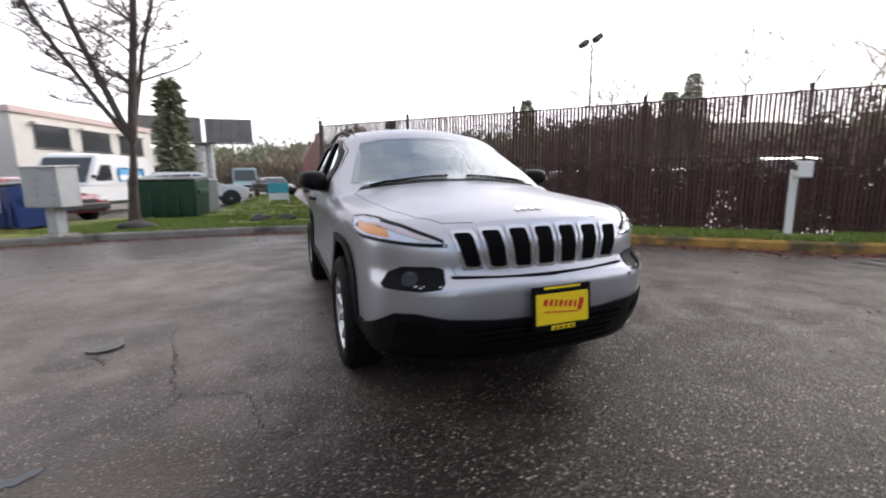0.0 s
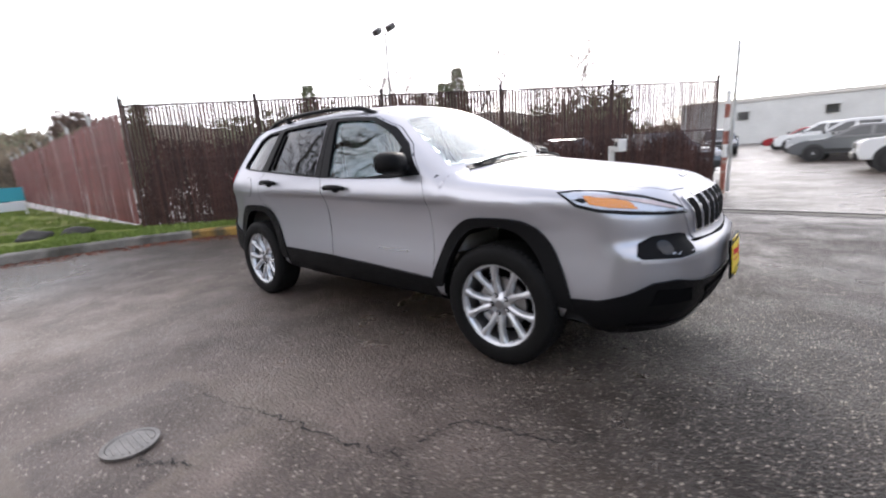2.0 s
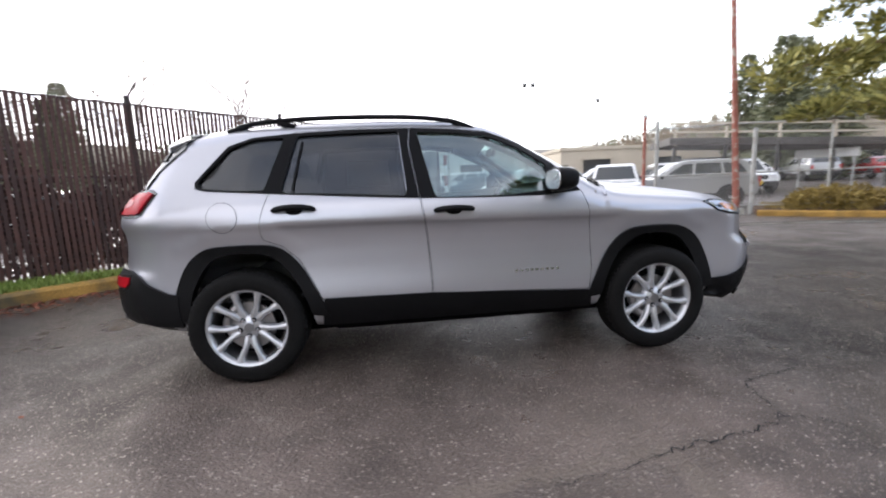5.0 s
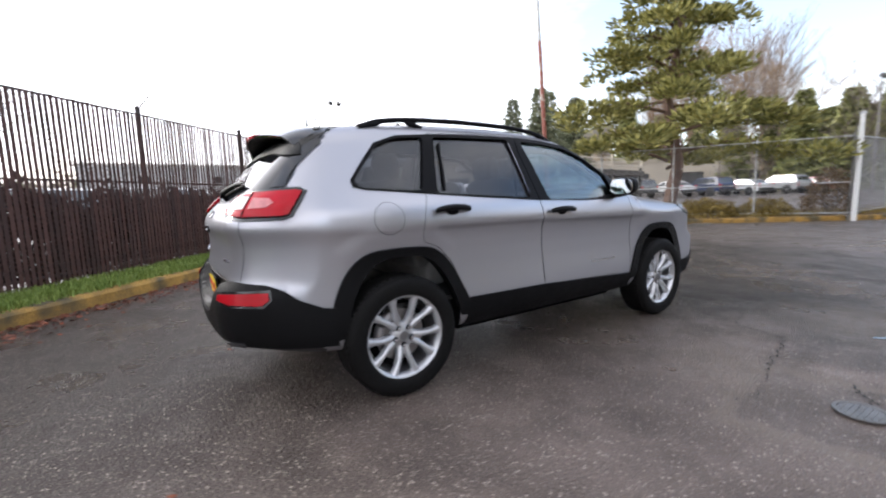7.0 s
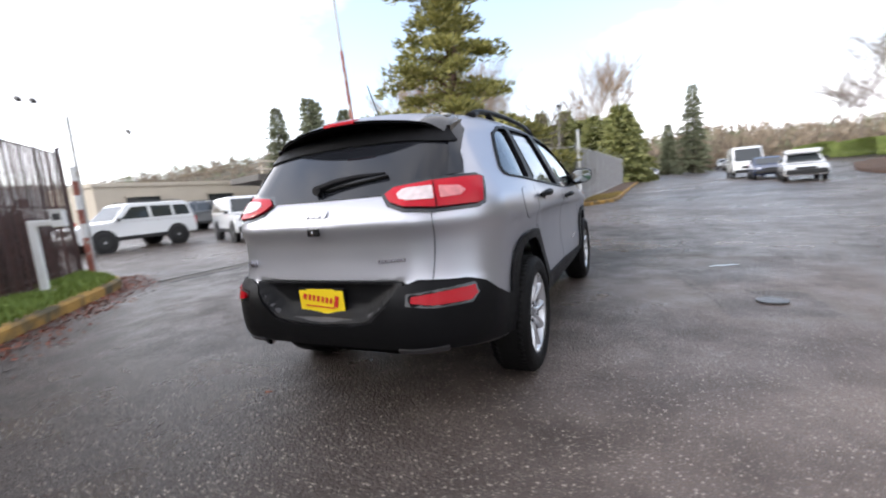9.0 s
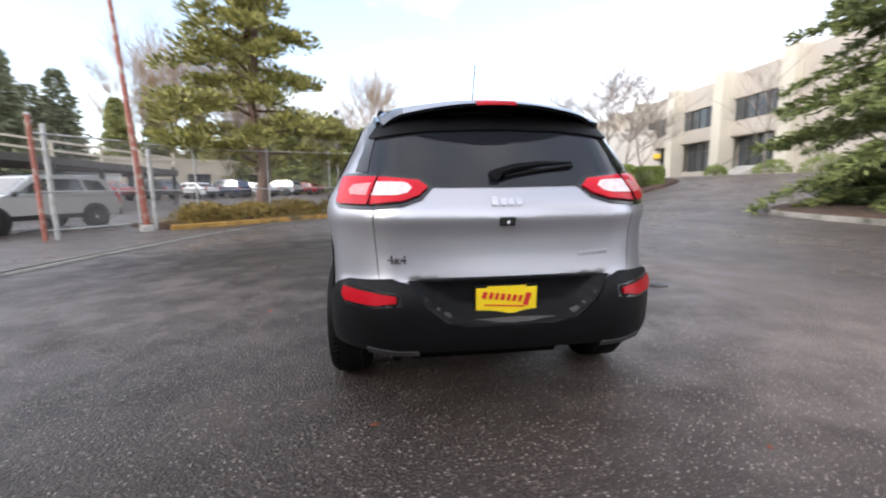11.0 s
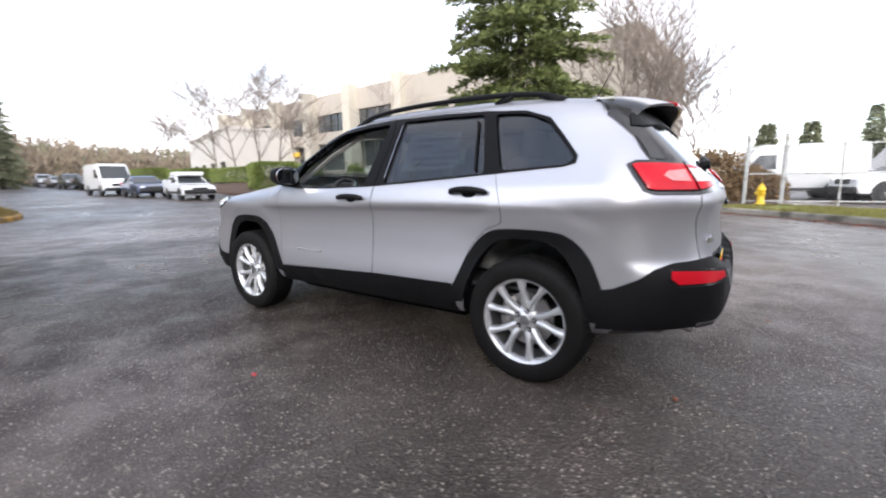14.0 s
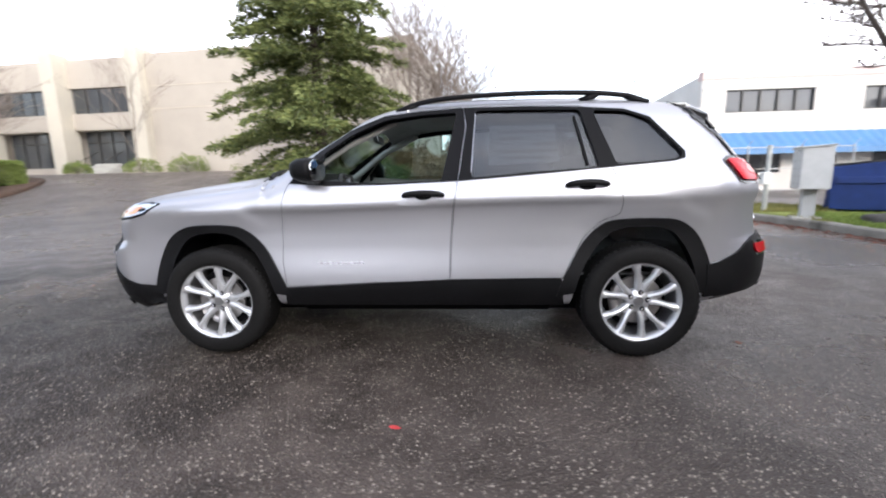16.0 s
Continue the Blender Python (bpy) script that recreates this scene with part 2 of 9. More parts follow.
def glass_material(name, tint, ior=1.9):
    """Window glass: a mirror-smooth dielectric film over a tinted, see-through pane."""
    mat = bpy.data.materials.new(name)
    mat.use_nodes = True
    n, l = mat.node_tree.nodes, mat.node_tree.links
    n.clear()
    out = n.new("ShaderNodeOutputMaterial")
    clear = n.new("ShaderNodeBsdfTransparent")
    clear.inputs["Color"].default_value = (*tint, 1)
    gloss = n.new("ShaderNodeBsdfGlossy")
    gloss.inputs["Roughness"].default_value = 0.012
    gloss.inputs["Color"].default_value = (0.95, 0.97, 1.0, 1)
    edge = n.new("ShaderNodeLayerWeight")
    edge.inputs["Blend"].default_value = 0.5
    steep = n.new("ShaderNodeMath")
    steep.operation = "POWER"
    steep.inputs[1].default_value = 5.0
    l.new(edge.outputs["Facing"], steep.inputs[0])
    fres = n.new("ShaderNodeMapRange")
    fres.inputs["To Min"].default_value = ((ior - 1) / (ior + 1)) ** 2
    l.new(steep.outputs[0], fres.inputs["Value"])
    mix = n.new("ShaderNodeMixShader")
    l.new(fres.outputs["Result"], mix.inputs["Fac"])
    l.new(clear.outputs["BSDF"], mix.inputs[1])
    l.new(gloss.outputs["BSDF"], mix.inputs[2])
    l.new(mix.outputs["Shader"], out.inputs["Surface"])
    return mat


M = {
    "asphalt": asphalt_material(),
    "crack": material("crack_fill", (0.012, 0.011, 0.010), 0.7),
    "water": material("puddle_water", (0.02, 0.022, 0.025), 0.02, spec=0.6),
    "iron": material("cast_iron", (0.17, 0.16, 0.15), 0.36, metal=0.6, vary=0.3, scale=12, bump=0.3),
    "kerb": material("weathered_concrete", (0.22, 0.205, 0.18), 0.8, vary=0.35, scale=2.5, fine=0.25, bump=0.5, stain=(0.07, 0.065, 0.05), stain_scale=1.7),
    "kerb_yellow": material("worn_yellow_paint", (0.37, 0.215, 0.05), 0.8, vary=0.4, scale=3, fine=0.35, bump=0.6, stain=(0.09, 0.075, 0.04), stain_scale=2.5, stain_at=(0.46, 0.64)),
    "lawn": material("mossy_turf", (0.16, 0.185, 0.035), 0.9, vary=0.4, scale=1.5, fine=0.5, fine_scale=40, bump=0.9, bump_scale=60, stain=(0.12, 0.085, 0.045), stain_scale=1.1, stain_at=(0.55, 0.75)),
    "blades": leaf_material("grass_blades", (0.09, 0.15, 0.025), (0.27, 0.34, 0.08)),
    "blades_dry": leaf_material("dry_winter_grass", (0.12, 0.12, 0.03), (0.30, 0.27, 0.09)),
    "mulch": material("bark_mulch", (0.075, 0.045, 0.03), 0.95, vary=0.5, scale=4, fine=0.6, fine_scale=45, bump=1.0, bump_scale=40),
    "litter": leaf_material("fallen_leaves", (0.08, 0.026, 0.016), (0.28, 0.10, 0.055)),
    "slat": material("brown_fence_slat", (0.060, 0.025, 0.019), 0.6, per_piece=0.35, vary=0.25, scale=6, fine=0.2),
    "slat_red": material("oxide_red_slat", (0.16, 0.045, 0.04), 0.55, per_piece=0.25, vary=0.25, scale=5),
    "wire": material("galvanised_wire", (0.36, 0.36, 0.36), 0.45, metal=0.7),
    "galv": material("galvanised_post", (0.46, 0.47, 0.46), 0.5, metal=0.35, vary=0.2, scale=5, stain=(0.28, 0.24, 0.2), stain_scale=4),
    "dark_post": material("dark_painted_post", (0.035, 0.026, 0.024), 0.5, vary=0.3, scale=6),
    "red_post": material("rusty_red_paint", (0.30, 0.10, 0.07), 0.6, vary=0.3, scale=5, stain=(0.40, 0.33, 0.28), stain_scale=5, stain_at=(0.55, 0.62)),
    "white_paint": material("white_paint", (0.78, 0.78, 0.76), 0.45, vary=0.06, scale=5),
    "grey_box": material("grey_painted_metal", (0.42, 0.43, 0.43), 0.45, vary=0.1, scale=4),
    "grey_dark": material("dark_slot", (0.05, 0.05, 0.05), 0.6),
    "concrete": material("concrete_footing", (0.38, 0.37, 0.34), 0.85, vary=0.2, scale=4, bump=0.4),
    "blue_bin": material("blue_painted_steel", (0.012, 0.035, 0.16), 0.45, vary=0.2, scale=4),
    "green_bin": material("green_painted_steel", (0.012, 0.055, 0.03), 0.5, vary=0.25, scale=3),
    "paper": material("white_sheet", (0.75, 0.78, 0.82), 0.6),
    "bark": material("grey_brown_bark", (0.075, 0.058, 0.048), 0.9, vary=0.35, scale=6, bump=1.0, bump_scale=30),
    "bark_red": material("reddish_bark", (0.16, 0.10, 0.075), 0.9, vary=0.35, scale=5, bump=1.0, bump_scale=25),
    "twig": material("bare_twigs", (0.20, 0.165, 0.14), 0.9, vary=0.25, scale=2),
    "twig_warm": material("warm_brown_twigs", (0.34, 0.245, 0.165), 0.9, vary=0.3, scale=1),
    "twig_dark": material("dark_twigs", (0.085, 0.065, 0.055), 0.9, vary=0.25, scale=2),
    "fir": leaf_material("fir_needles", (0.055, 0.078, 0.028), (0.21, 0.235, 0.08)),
    "pine": leaf_material("pine_needles", (0.12, 0.13, 0.042), (0.42, 0.385, 0.125)),
    "hedge": leaf_material("hedge_leaves", (0.09, 0.135, 0.03), (0.24, 0.28, 0.085)),
    "juniper": leaf_material("juniper_sprays", (0.035, 0.06, 0.028), (0.12, 0.15, 0.06)),
    "brush_dark": leaf_material("dark_winter_brush", (0.018, 0.011, 0.009), (0.055, 0.034, 0.027)),
    "shrub_brown": leaf_material("dry_brown_shrub", (0.12, 0.075, 0.042), (0.27, 0.185, 0.10)),
    "island_brush": leaf_material("yellowed_island_brush", (0.15, 0.105, 0.03), (0.36, 0.27, 0.085)),
    # Browns of the far slopes, lightened to paint in the haze.
    "hill_brown": leaf_material("haze_paled_wood", (0.15, 0.125, 0.10), (0.36, 0.285, 0.20)),
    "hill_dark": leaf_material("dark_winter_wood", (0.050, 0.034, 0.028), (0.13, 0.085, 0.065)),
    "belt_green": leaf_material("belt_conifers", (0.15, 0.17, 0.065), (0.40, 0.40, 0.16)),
    # Far greens, with the haze of distance mixed into the colour.
    "hill_green": leaf_material("haze_paled_conifers", (0.125, 0.145, 0.090), (0.28, 0.29, 0.18)),
    "hill_soil": material("hill_soil", (0.10, 0.085, 0.06), 0.95, vary=0.4, scale=0.1),
    "stone": material("dark_boulder", (0.06, 0.055, 0.05), 0.85, vary=0.4, scale=5, bump=0.8, bump_scale=20),
    "wall_cream": material("cream_tilt_up_concrete", (0.41, 0.365, 0.31), 0.8, vary=0.07, scale=0.6, fine=0.05, fine_scale=20, bump=0.15, bump_scale=15),
    "wall_pier": material("pale_pier_concrete", (0.54, 0.495, 0.41), 0.8, vary=0.06, scale=0.8, fine=0.05, fine_scale=20),
    "wall_white": material("white_stucco", (0.63, 0.595, 0.545), 0.8, vary=0.06, scale=0.7, fine=0.05, fine_scale=25),
    "wall_pink": material("pale_pink_band", (0.60, 0.47, 0.44), 0.8, vary=0.08, scale=1),
    "wall_grey": material("pale_grey_block", (0.60, 0.60, 0.58), 0.85, vary=0.08, scale=0.4, fine=0.06, fine_scale=8),
    "wall_beige": material("beige_stucco", (0.52, 0.46, 0.37), 0.85, vary=0.08, scale=0.5),
    "roof_dark": material("dark_roofing", (0.07, 0.062, 0.055), 0.7, vary=0.2, scale=1),
    "frame_dark": material("dark_window_frame", (0.05, 0.048, 0.046), 0.4, metal=0.4),
    "pane": material("window_pane", (0.05, 0.055, 0.06), 0.06, spec=0.8, vary=0.3, scale=0.5),
    "awning": material("blue_ribbed_awning", (0.07, 0.19, 0.38), 0.45, vary=0.12, scale=1.5),
    "teal": material("teal_sign", (0.05, 0.40, 0.50), 0.5),
    "sign_back": material("grey_billboard_timber", (0.19, 0.18, 0.17), 0.8, vary=0.2, scale=1),
    "hydrant": material("yellow_hydrant_paint", (0.72, 0.47, 0.03), 0.45, vary=0.1, scale=9),
    "red_leaf": material("red_leaf", (0.55, 0.05, 0.05), 0.5),
}


# ---- builders ----
def thing(name, label, category, at=(0, 0, 0), turn=0.0, group="", kind=""):
    """A top-level Empty at the thing's base."""
    ob = new(name)
    ob.empty_display_size = 0.1
    ob.matrix_world = pose(*at, 0, 0, turn)
    return tagged(ob, label, category, group, kind)


def mesh_of(bm, mat, smooth=False, name="mesh"):
    me = bpy.data.meshes.new(name)
    bm.to_mesh(me)
    bm.free()
    for m in mat if isinstance(mat, (list, tuple)) else [mat]:
        me.materials.append(m)
    if smooth:
        me.polygons.foreach_set("use_smooth", [True] * len(me.polygons))
    return me


def part(name, bm, mat, parent=None, label="", smooth=False):
    """Links a bmesh as one mesh object under a thing or a part."""
    ob = new(name, mesh_of(bm, mat, smooth, name))
    ob.parent = parent
    return tagged(ob, label)


def raw(name, verts, faces, mat, parent=None, label="", smooth=False):
    """Links plain arrays of corners and faces as one mesh object."""
    me = bpy.data.meshes.new(name)
    me.from_pydata([tuple(v) for v in verts], [], [tuple(f) for f in faces])
    for m in mat if isinstance(mat, (list, tuple)) else [mat]:
        me.materials.append(m)
    if smooth:
        me.polygons.foreach_set("use_smooth", [True] * len(me.polygons))
    ob = new(name, me)
    ob.parent = parent
    return tagged(ob, label)


def box(bm, size, at=(0, 0, 0), turn=(0, 0, 0), bevel=0.0, seg=2):
    """A box by its size and middle."""
    m = pose(*at, *turn) @ Matrix.Diagonal((*size, 1))
    v = bmesh.ops.create_cube(bm, size=1, matrix=m)["verts"]
    if bevel:
        edges = list({e for x in v for e in x.link_edges})
        bmesh.ops.bevel(bm, geom=edges, offset=bevel, segments=seg, affect="EDGES", profile=0.5)
    return bm


def rod(bm, a, b, r0, r1=None, seg=10, caps=True):
    """A round bar from a to b."""
    a, b = Vector(a), Vector(b)
    d = b - a
    m = Matrix.Translation((a + b) / 2) @ d.to_track_quat("Z", "Y").to_matrix().to_4x4()
    bmesh.ops.create_cone(bm, cap_ends=caps, segments=seg, radius1=r0, radius2=r0 if r1 is None else r1, depth=d.length, matrix=m)
    return bm


def tube(bm, path, r, seg=8):
    """A round bar along a path; r is one radius or one for every point."""
    path = [Vector(p) for p in path]
    rs = r if isinstance(r, (list, tuple)) else [r] * len(path)
    rings = []
    for i, p in enumerate(path):
        d = (path[min(i + 1, len(path) - 1)] - path[max(i - 1, 0)]).normalized()
        side = d.cross(Vector((0, 0, 1)))
        side = side.normalized() if side.length > 1e-3 else Vector((1, 0, 0))
        up = side.cross(d)
        rings.append([bm.verts.new(p + rs[i] * (math.cos(2 * math.pi * k / seg) * side + math.sin(2 * math.pi * k / seg) * up)) for k in range(seg)])
    for a, b in zip(rings, rings[1:]):
        for k in range(seg):
            bm.faces.new((a[k], a[(k + 1) % seg], b[(k + 1) % seg], b[k]))
    bm.faces.new(rings[0])
    bm.faces.new(rings[-1][::-1])
    return bm


def lathe(bm, profile, seg=24, m=Matrix()):
    """Turns (radius, height) rows round the z axis."""
    rings = [[bm.verts.new(m @ Vector((r * math.cos(2 * math.pi * k / seg), r * math.sin(2 * math.pi * k / seg), z))) for k in range(seg)] for r, z in profile]
    for a, b in zip(rings, rings[1:]):
        for k in range(seg):
            bm.faces.new((a[k], a[(k + 1) % seg], b[(k + 1) % seg], b[k]))
    return bm


def sweep(bm, path, profile, ground=None):
    """Moves a (sideways, up) profile along a level path."""
    path = [Vector((*p[:2], 0)) for p in path]
    rings = []
    for i, p in enumerate(path):
        d = (path[min(i + 1, len(path) - 1)] - path[max(i - 1, 0)]).normalized()
        side = Vector((d.y, -d.x, 0))
        base = ground(p.x, p.y) if ground else 0.0
        rings.append([bm.verts.new(p + side * s + Vector((0, 0, base + u))) for s, u in profile])
    n = len(profile)
    for a, b in zip(rings, rings[1:]):
        for k in range(n):
            bm.faces.new((a[k], b[k], b[(k + 1) % n], a[(k + 1) % n]))
    bm.faces.new(rings[0])
    bm.faces.new(rings[-1][::-1])
    bmesh.ops.recalc_face_normals(bm, faces=bm.faces[:])
    return bm


def curve_through(points, n=8, closed=False):
    """A smooth row of points through the given ones (Catmull-Rom)."""
    pts = [Vector(p) for p in points]
    out = []
    count = len(pts) if closed else len(pts) - 1
    for i in range(count):
        if closed:
            a, b, c, d = (pts[(i + k) % len(pts)] for k in (-1, 0, 1, 2))
        else:
            a, b, c, d = pts[max(i - 1, 0)], pts[i], pts[i + 1], pts[min(i + 2, len(pts) - 1)]
        for k in range(n):
            t = k / n
            out.append(0.5 * (2 * b + (c - a) * t + (2 * a - 5 * b + 4 * c - d) * t * t + (3 * b - a - 3 * c + d) * t ** 3))
    if not closed:
        out.append(pts[-1])
    return out


def smooth_step(a, b, v):
    t = min(1.0, max(0.0, (v - a) / (b - a)))
    return t * t * (3 - 2 * t)


def ground_z(x, y):
    """The height of the ground: level round the car, rising along the street, into the lot and up the ramp."""
    h = 0.0125 * max(0.0, x - 12) * smooth_step(-30, -12, y) + 0.02 * max(0.0, y - 13)
    return min(h, 3.0) + 1.75 * smooth_step(10.5, 27, -y) * smooth_step(0, 9, x)


def slab(name, outline, height, mat, step=1.0, bulge=0.0):
    """A raised bed that follows the ground."""
    bm = bmesh.new()
    bm.faces.new([bm.verts.new((x, y, 0)) for x, y in outline])
    for axis in (0, 1):
        lo, hi = min(p[axis] for p in outline), max(p[axis] for p in outline)
        v = lo + step
        while v < hi:
            co, no = [0, 0, 0], [0, 0, 0]
            co[axis], no[axis] = v, 1
            bmesh.ops.bisect_plane(bm, geom=bm.verts[:] + bm.edges[:] + bm.faces[:], plane_co=co, plane_no=no)
            v += step
    bmesh.ops.triangulate(bm, faces=[f for f in bm.faces if len(f.verts) > 4])
    bmesh.ops.recalc_face_normals(bm, faces=bm.faces[:])
    if bm.faces[:] and sum(f.normal.z for f in bm.faces) < 0:
        bmesh.ops.reverse_faces(bm, faces=bm.faces[:])
    rim = [e for e in bm.edges if e.is_boundary]
    inside = {v for v in bm.verts if not v.is_boundary}
    for v in bm.verts:
        v.co.z = ground_z(v.co.x, v.co.y) + height + (bulge * (0.6 + 0.8 * noise.noise((v.co.x * 0.9, v.co.y * 0.9, 0.3))) if v in inside else 0)
    low = bmesh.ops.extrude_edge_only(bm, edges=rim)["geom"]
    for v in low:
        if isinstance(v, bmesh.types.BMVert):
            v.co.z -= height + 0.1
    return part(name, bm, mat, smooth=True)


# ---- ground ----
def build_ground():
    def axis(lo, hi, near, fine, far):
        out, v = [], lo
        while v < hi:
            out.append(v)
            v += fine if abs(v) < near else far
        return out + [hi]
    xs = axis(-600, 600, 46, 1.0, 22.0)
    ys = axis(-600, 600, 46, 1.0, 22.0)
    verts = [(x, y, ground_z(x, y) if max(abs(x), abs(y)) < 400 else ground_z(x, y)) for x in xs for y in ys]
    n = len(ys)
    faces = [(i * n + j, (i + 1) * n + j, (i + 1) * n + j + 1, i * n + j + 1) for i in range(len(xs) - 1) for j in range(n - 1)]
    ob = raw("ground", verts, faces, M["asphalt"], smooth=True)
    tagged(ob, "worn damp grey asphalt of a car yard", "ground", kind="structure")


build_ground()

KERB = [(p.x, p.y) for p in curve_through([(x, y, 0) for x, y in (
    (-0.6, -13.0), (-2.1, -12.1), (-4.3, -10.2), (-5.7, -8.4), (-6.6, -6.6), (-6.85, -4.2), (-6.7, -1.6), (-6.2, 0.2),
    (-5.1, 1.6), (-3.7, 2.9), (-2.1, 4.5), (-0.6, 5.9), (0.35, 6.9), (0.75, 8.2))], 6)]
FENCE_A, FENCE_B = Vector((-7.8, -0.15, 0)), Vector((1.0, 9.2, 0))
LAWN = KERB + [(0.95, 9.3), (-7.9, -0.05), (-32, -0.2), (-32, -2.4), (-14, -3.4), (-10.5, -7.6), (-7.5, -11.0), (-3.5, -14.0)]
lawn = tagged(slab("lawn", LAWN, 0.13, M["lawn"], 0.8, 0.05), "mossy winter turf strip behind a kerb", "lawn", kind="structure")

KERB_SHAPE = [(0.10, -0.05), (0.10, 0.12), (0.075, 0.15), (-0.06, 0.155), (-0.085, 0.13), (-0.085, -0.05)]


def kerb_run(name, path, mat, label):
    return tagged(part(name, sweep(bmesh.new(), path, KERB_SHAPE, ground_z), mat), label, "kerb", kind="structure")


kerb_run("kerb", KERB[:43], M["kerb"], "stained grey concrete kerb round a lawn")
kerb_run("kerb", KERB[42:], M["kerb_yellow"], "worn yellow painted concrete kerb by a fence")

ISLAND = [(x, y) for x, y, z in curve_through([(9.4, 7.0, 0), (10.6, 5.7, 0), (12.2, 4.0, 0), (14.0, 2.1, 0), (15.6, 0.6, 0), (17.2, -0.35, 0), (19.5, -0.6, 0), (30, -0.9, 0), (60, -2.0, 0)], 6)]
kerb_run("kerb", ISLAND, M["kerb_yellow"], "worn yellow painted kerb round a planted island")
island = tagged(slab("planting_bed", ISLAND + [(60, 0.6), (30, 1.4), (17, 2.4), (14.5, 6.5), (11, 9.0)], 0.14, M["mulch"], 1.2, 0.05), "bark and moss bed with low brown shrubs", "bed", kind="structure")

SOUTH = [(x, y) for x, y, z in curve_through([(-0.6, -13.0, 0), (0.8, -12.2, 0), (4.0, -12.0, 0), (8.0, -12.2, 0), (9.9, -13.1, 0), (10.4, -14.6, 0), (10.2, -17.5, 0)], 6)]
kerb_run("kerb", SOUTH, M["kerb"], "low grey concrete kerb round a tree bed")
tagged(slab("planting_bed", SOUTH + [(8.5, -19.5), (2, -20), (-3.4, -19.0), (-3.2, -14.2)], 0.13, M["mulch"], 1.0, 0.05), "bark mulch bed under a large fir tree", "bed", kind="structure")
SIDE = [(x, y) for x, y, z in curve_through([(30.0, -22.5, 0), (25.5, -20.8, 0), (23.0, -17.4, 0), (21.9, -14.2, 0), (23.5, -12.6, 0), (29, -13.2, 0), (36, -15.4, 0)], 6)]
tagged(slab("planting_bed", SIDE + [(36, -20)], 0.15, M["mulch"], 1.5, 0.04), "bark mulch bed below clipped hedges", "bed", kind="structure")

# the sliding gate's rail and the concrete strip it runs in
def gate_track():
    path = [(x, y) for x, y, z in curve_through([(0.75, 6.3, 0), (3.0, 6.15, 0), (6.0, 5.75, 0), (9.3, 5.0, 0), (12.4, 3.55, 0)], 6)]
    ob = part("gate_track", sweep(bmesh.new(), path, [(0.20, -0.02), (0.20, 0.008), (-0.20, 0.008), (-0.20, -0.02)]), M["kerb"])
    tagged(ob, "worn concrete strip with a steel gate rail", "track", kind="structure")
    rail = part("rail", sweep(bmesh.new(), path, [(0.03, 0.0), (0.03, 0.03), (-0.03, 0.03), (-0.03, 0.0)]), M["iron"], ob)
    edge = part("groove", sweep(bmesh.new(), [(x, y - 0.32) for x, y in path], [(0.03, -0.01), (0.03, 0.004), (-0.03, 0.004), (-0.03, -0.01)]), M["crack"], ob)


gate_track()


# ---- marks on the asphalt ----
def flat_shape(name, outline, z, mat, label, category="mark", wobble=0.0, seed=1):
    rng = random.Random(seed)
    pts = [(x + rng.uniform(-wobble, wobble), y + rng.uniform(-wobble, wobble)) for x, y in outline]
    bm = bmesh.new()
    f = bm.faces.new([bm.verts.new((x, y, z)) for x, y in pts])
    if f.normal.z < 0:
        f.normal_flip()
    bmesh.ops.recalc_face_normals(bm, faces=bm.faces[:])
    for f in bm.faces:
        if f.normal.z < 0:
            f.normal_flip()
    return tagged(part(name, bm, mat), label, category, kind="structure")


def rough_loop(outline, n=5, wobble=0.03, seed=1):
    rng = random.Random(seed)
    return [(p.x + rng.uniform(-wobble, wobble), p.y + rng.uniform(-wobble, wobble)) for p in curve_through([(x, y, 0) for x, y in outline], n, True)]


flat_shape("puddle", rough_loop([(1.90, -2.26), (1.95, -2.25), (2.01, -2.36), (2.05, -2.52), (2.02, -2.54), (1.95, -2.40)], 7, 0.015, 6), 0.004, M["water"], "shallow rain puddle on worn asphalt", "puddle")


def manhole():
    t = thing("manhole_cover", "round cast-iron manhole cover set in asphalt", "manhole", (0.38, -2.49, 0.007))
    part("ring", lathe(bmesh.new(), [(0.115, 0.0), (0.115, 0.010), (0.098, 0.011), (0.095, 0.005)], 32), M["iron"], t)
    bm = lathe(bmesh.new(), [(0.094, 0.002), (0.094, 0.008), (0.001, 0.008)], 32)
    part("lid", bm, M["iron"], t)
    for i in range(-3, 4):
        w = 2 * math.sqrt(0.086 ** 2 - (0.024 * i) ** 2)
        part("rib", box(bmesh.new(), (w, 0.008, 0.005), (0, 0.024 * i, 0.009)), M["iron"], t)


manhole()


def crack(points, width, seed):
    """A jagged dark line that runs through the asphalt."""
    rng = random.Random(seed)
    pts = []
    for p in curve_through([(x, y, 0) for x, y in points], 14):
        pts.append(p + Vector((rng.uniform(-0.022, 0.022), rng.uniform(-0.022, 0.022), 0)))
    bm = bmesh.new()
    rows = []
    for i, p in enumerate(pts):
        d = (pts[min(i + 1, len(pts) - 1)] - pts[max(i - 1, 0)]).normalized()
        s = Vector((-d.y, d.x, 0)) * width * rng.uniform(0.10, 0.80) ** 1.2 * (0.3 if i in (0, len(pts) - 1) else 1)
        rows.append((bm.verts.new((p.x + s.x, p.y + s.y, 0.005)), bm.verts.new((p.x - s.x, p.y - s.y, 0.005))))
    for a, b in zip(rows, rows[1:]):
        bm.faces.new((a[0], a[1], b[1], b[0]))
    for f in bm.faces:
        f.normal_update()
        if f.normal.z < 0:
            f.normal_flip()
    tagged(part("asphalt_crack", bm, M["crack"]), "jagged dark crack in worn asphalt", "crack", kind="structure")


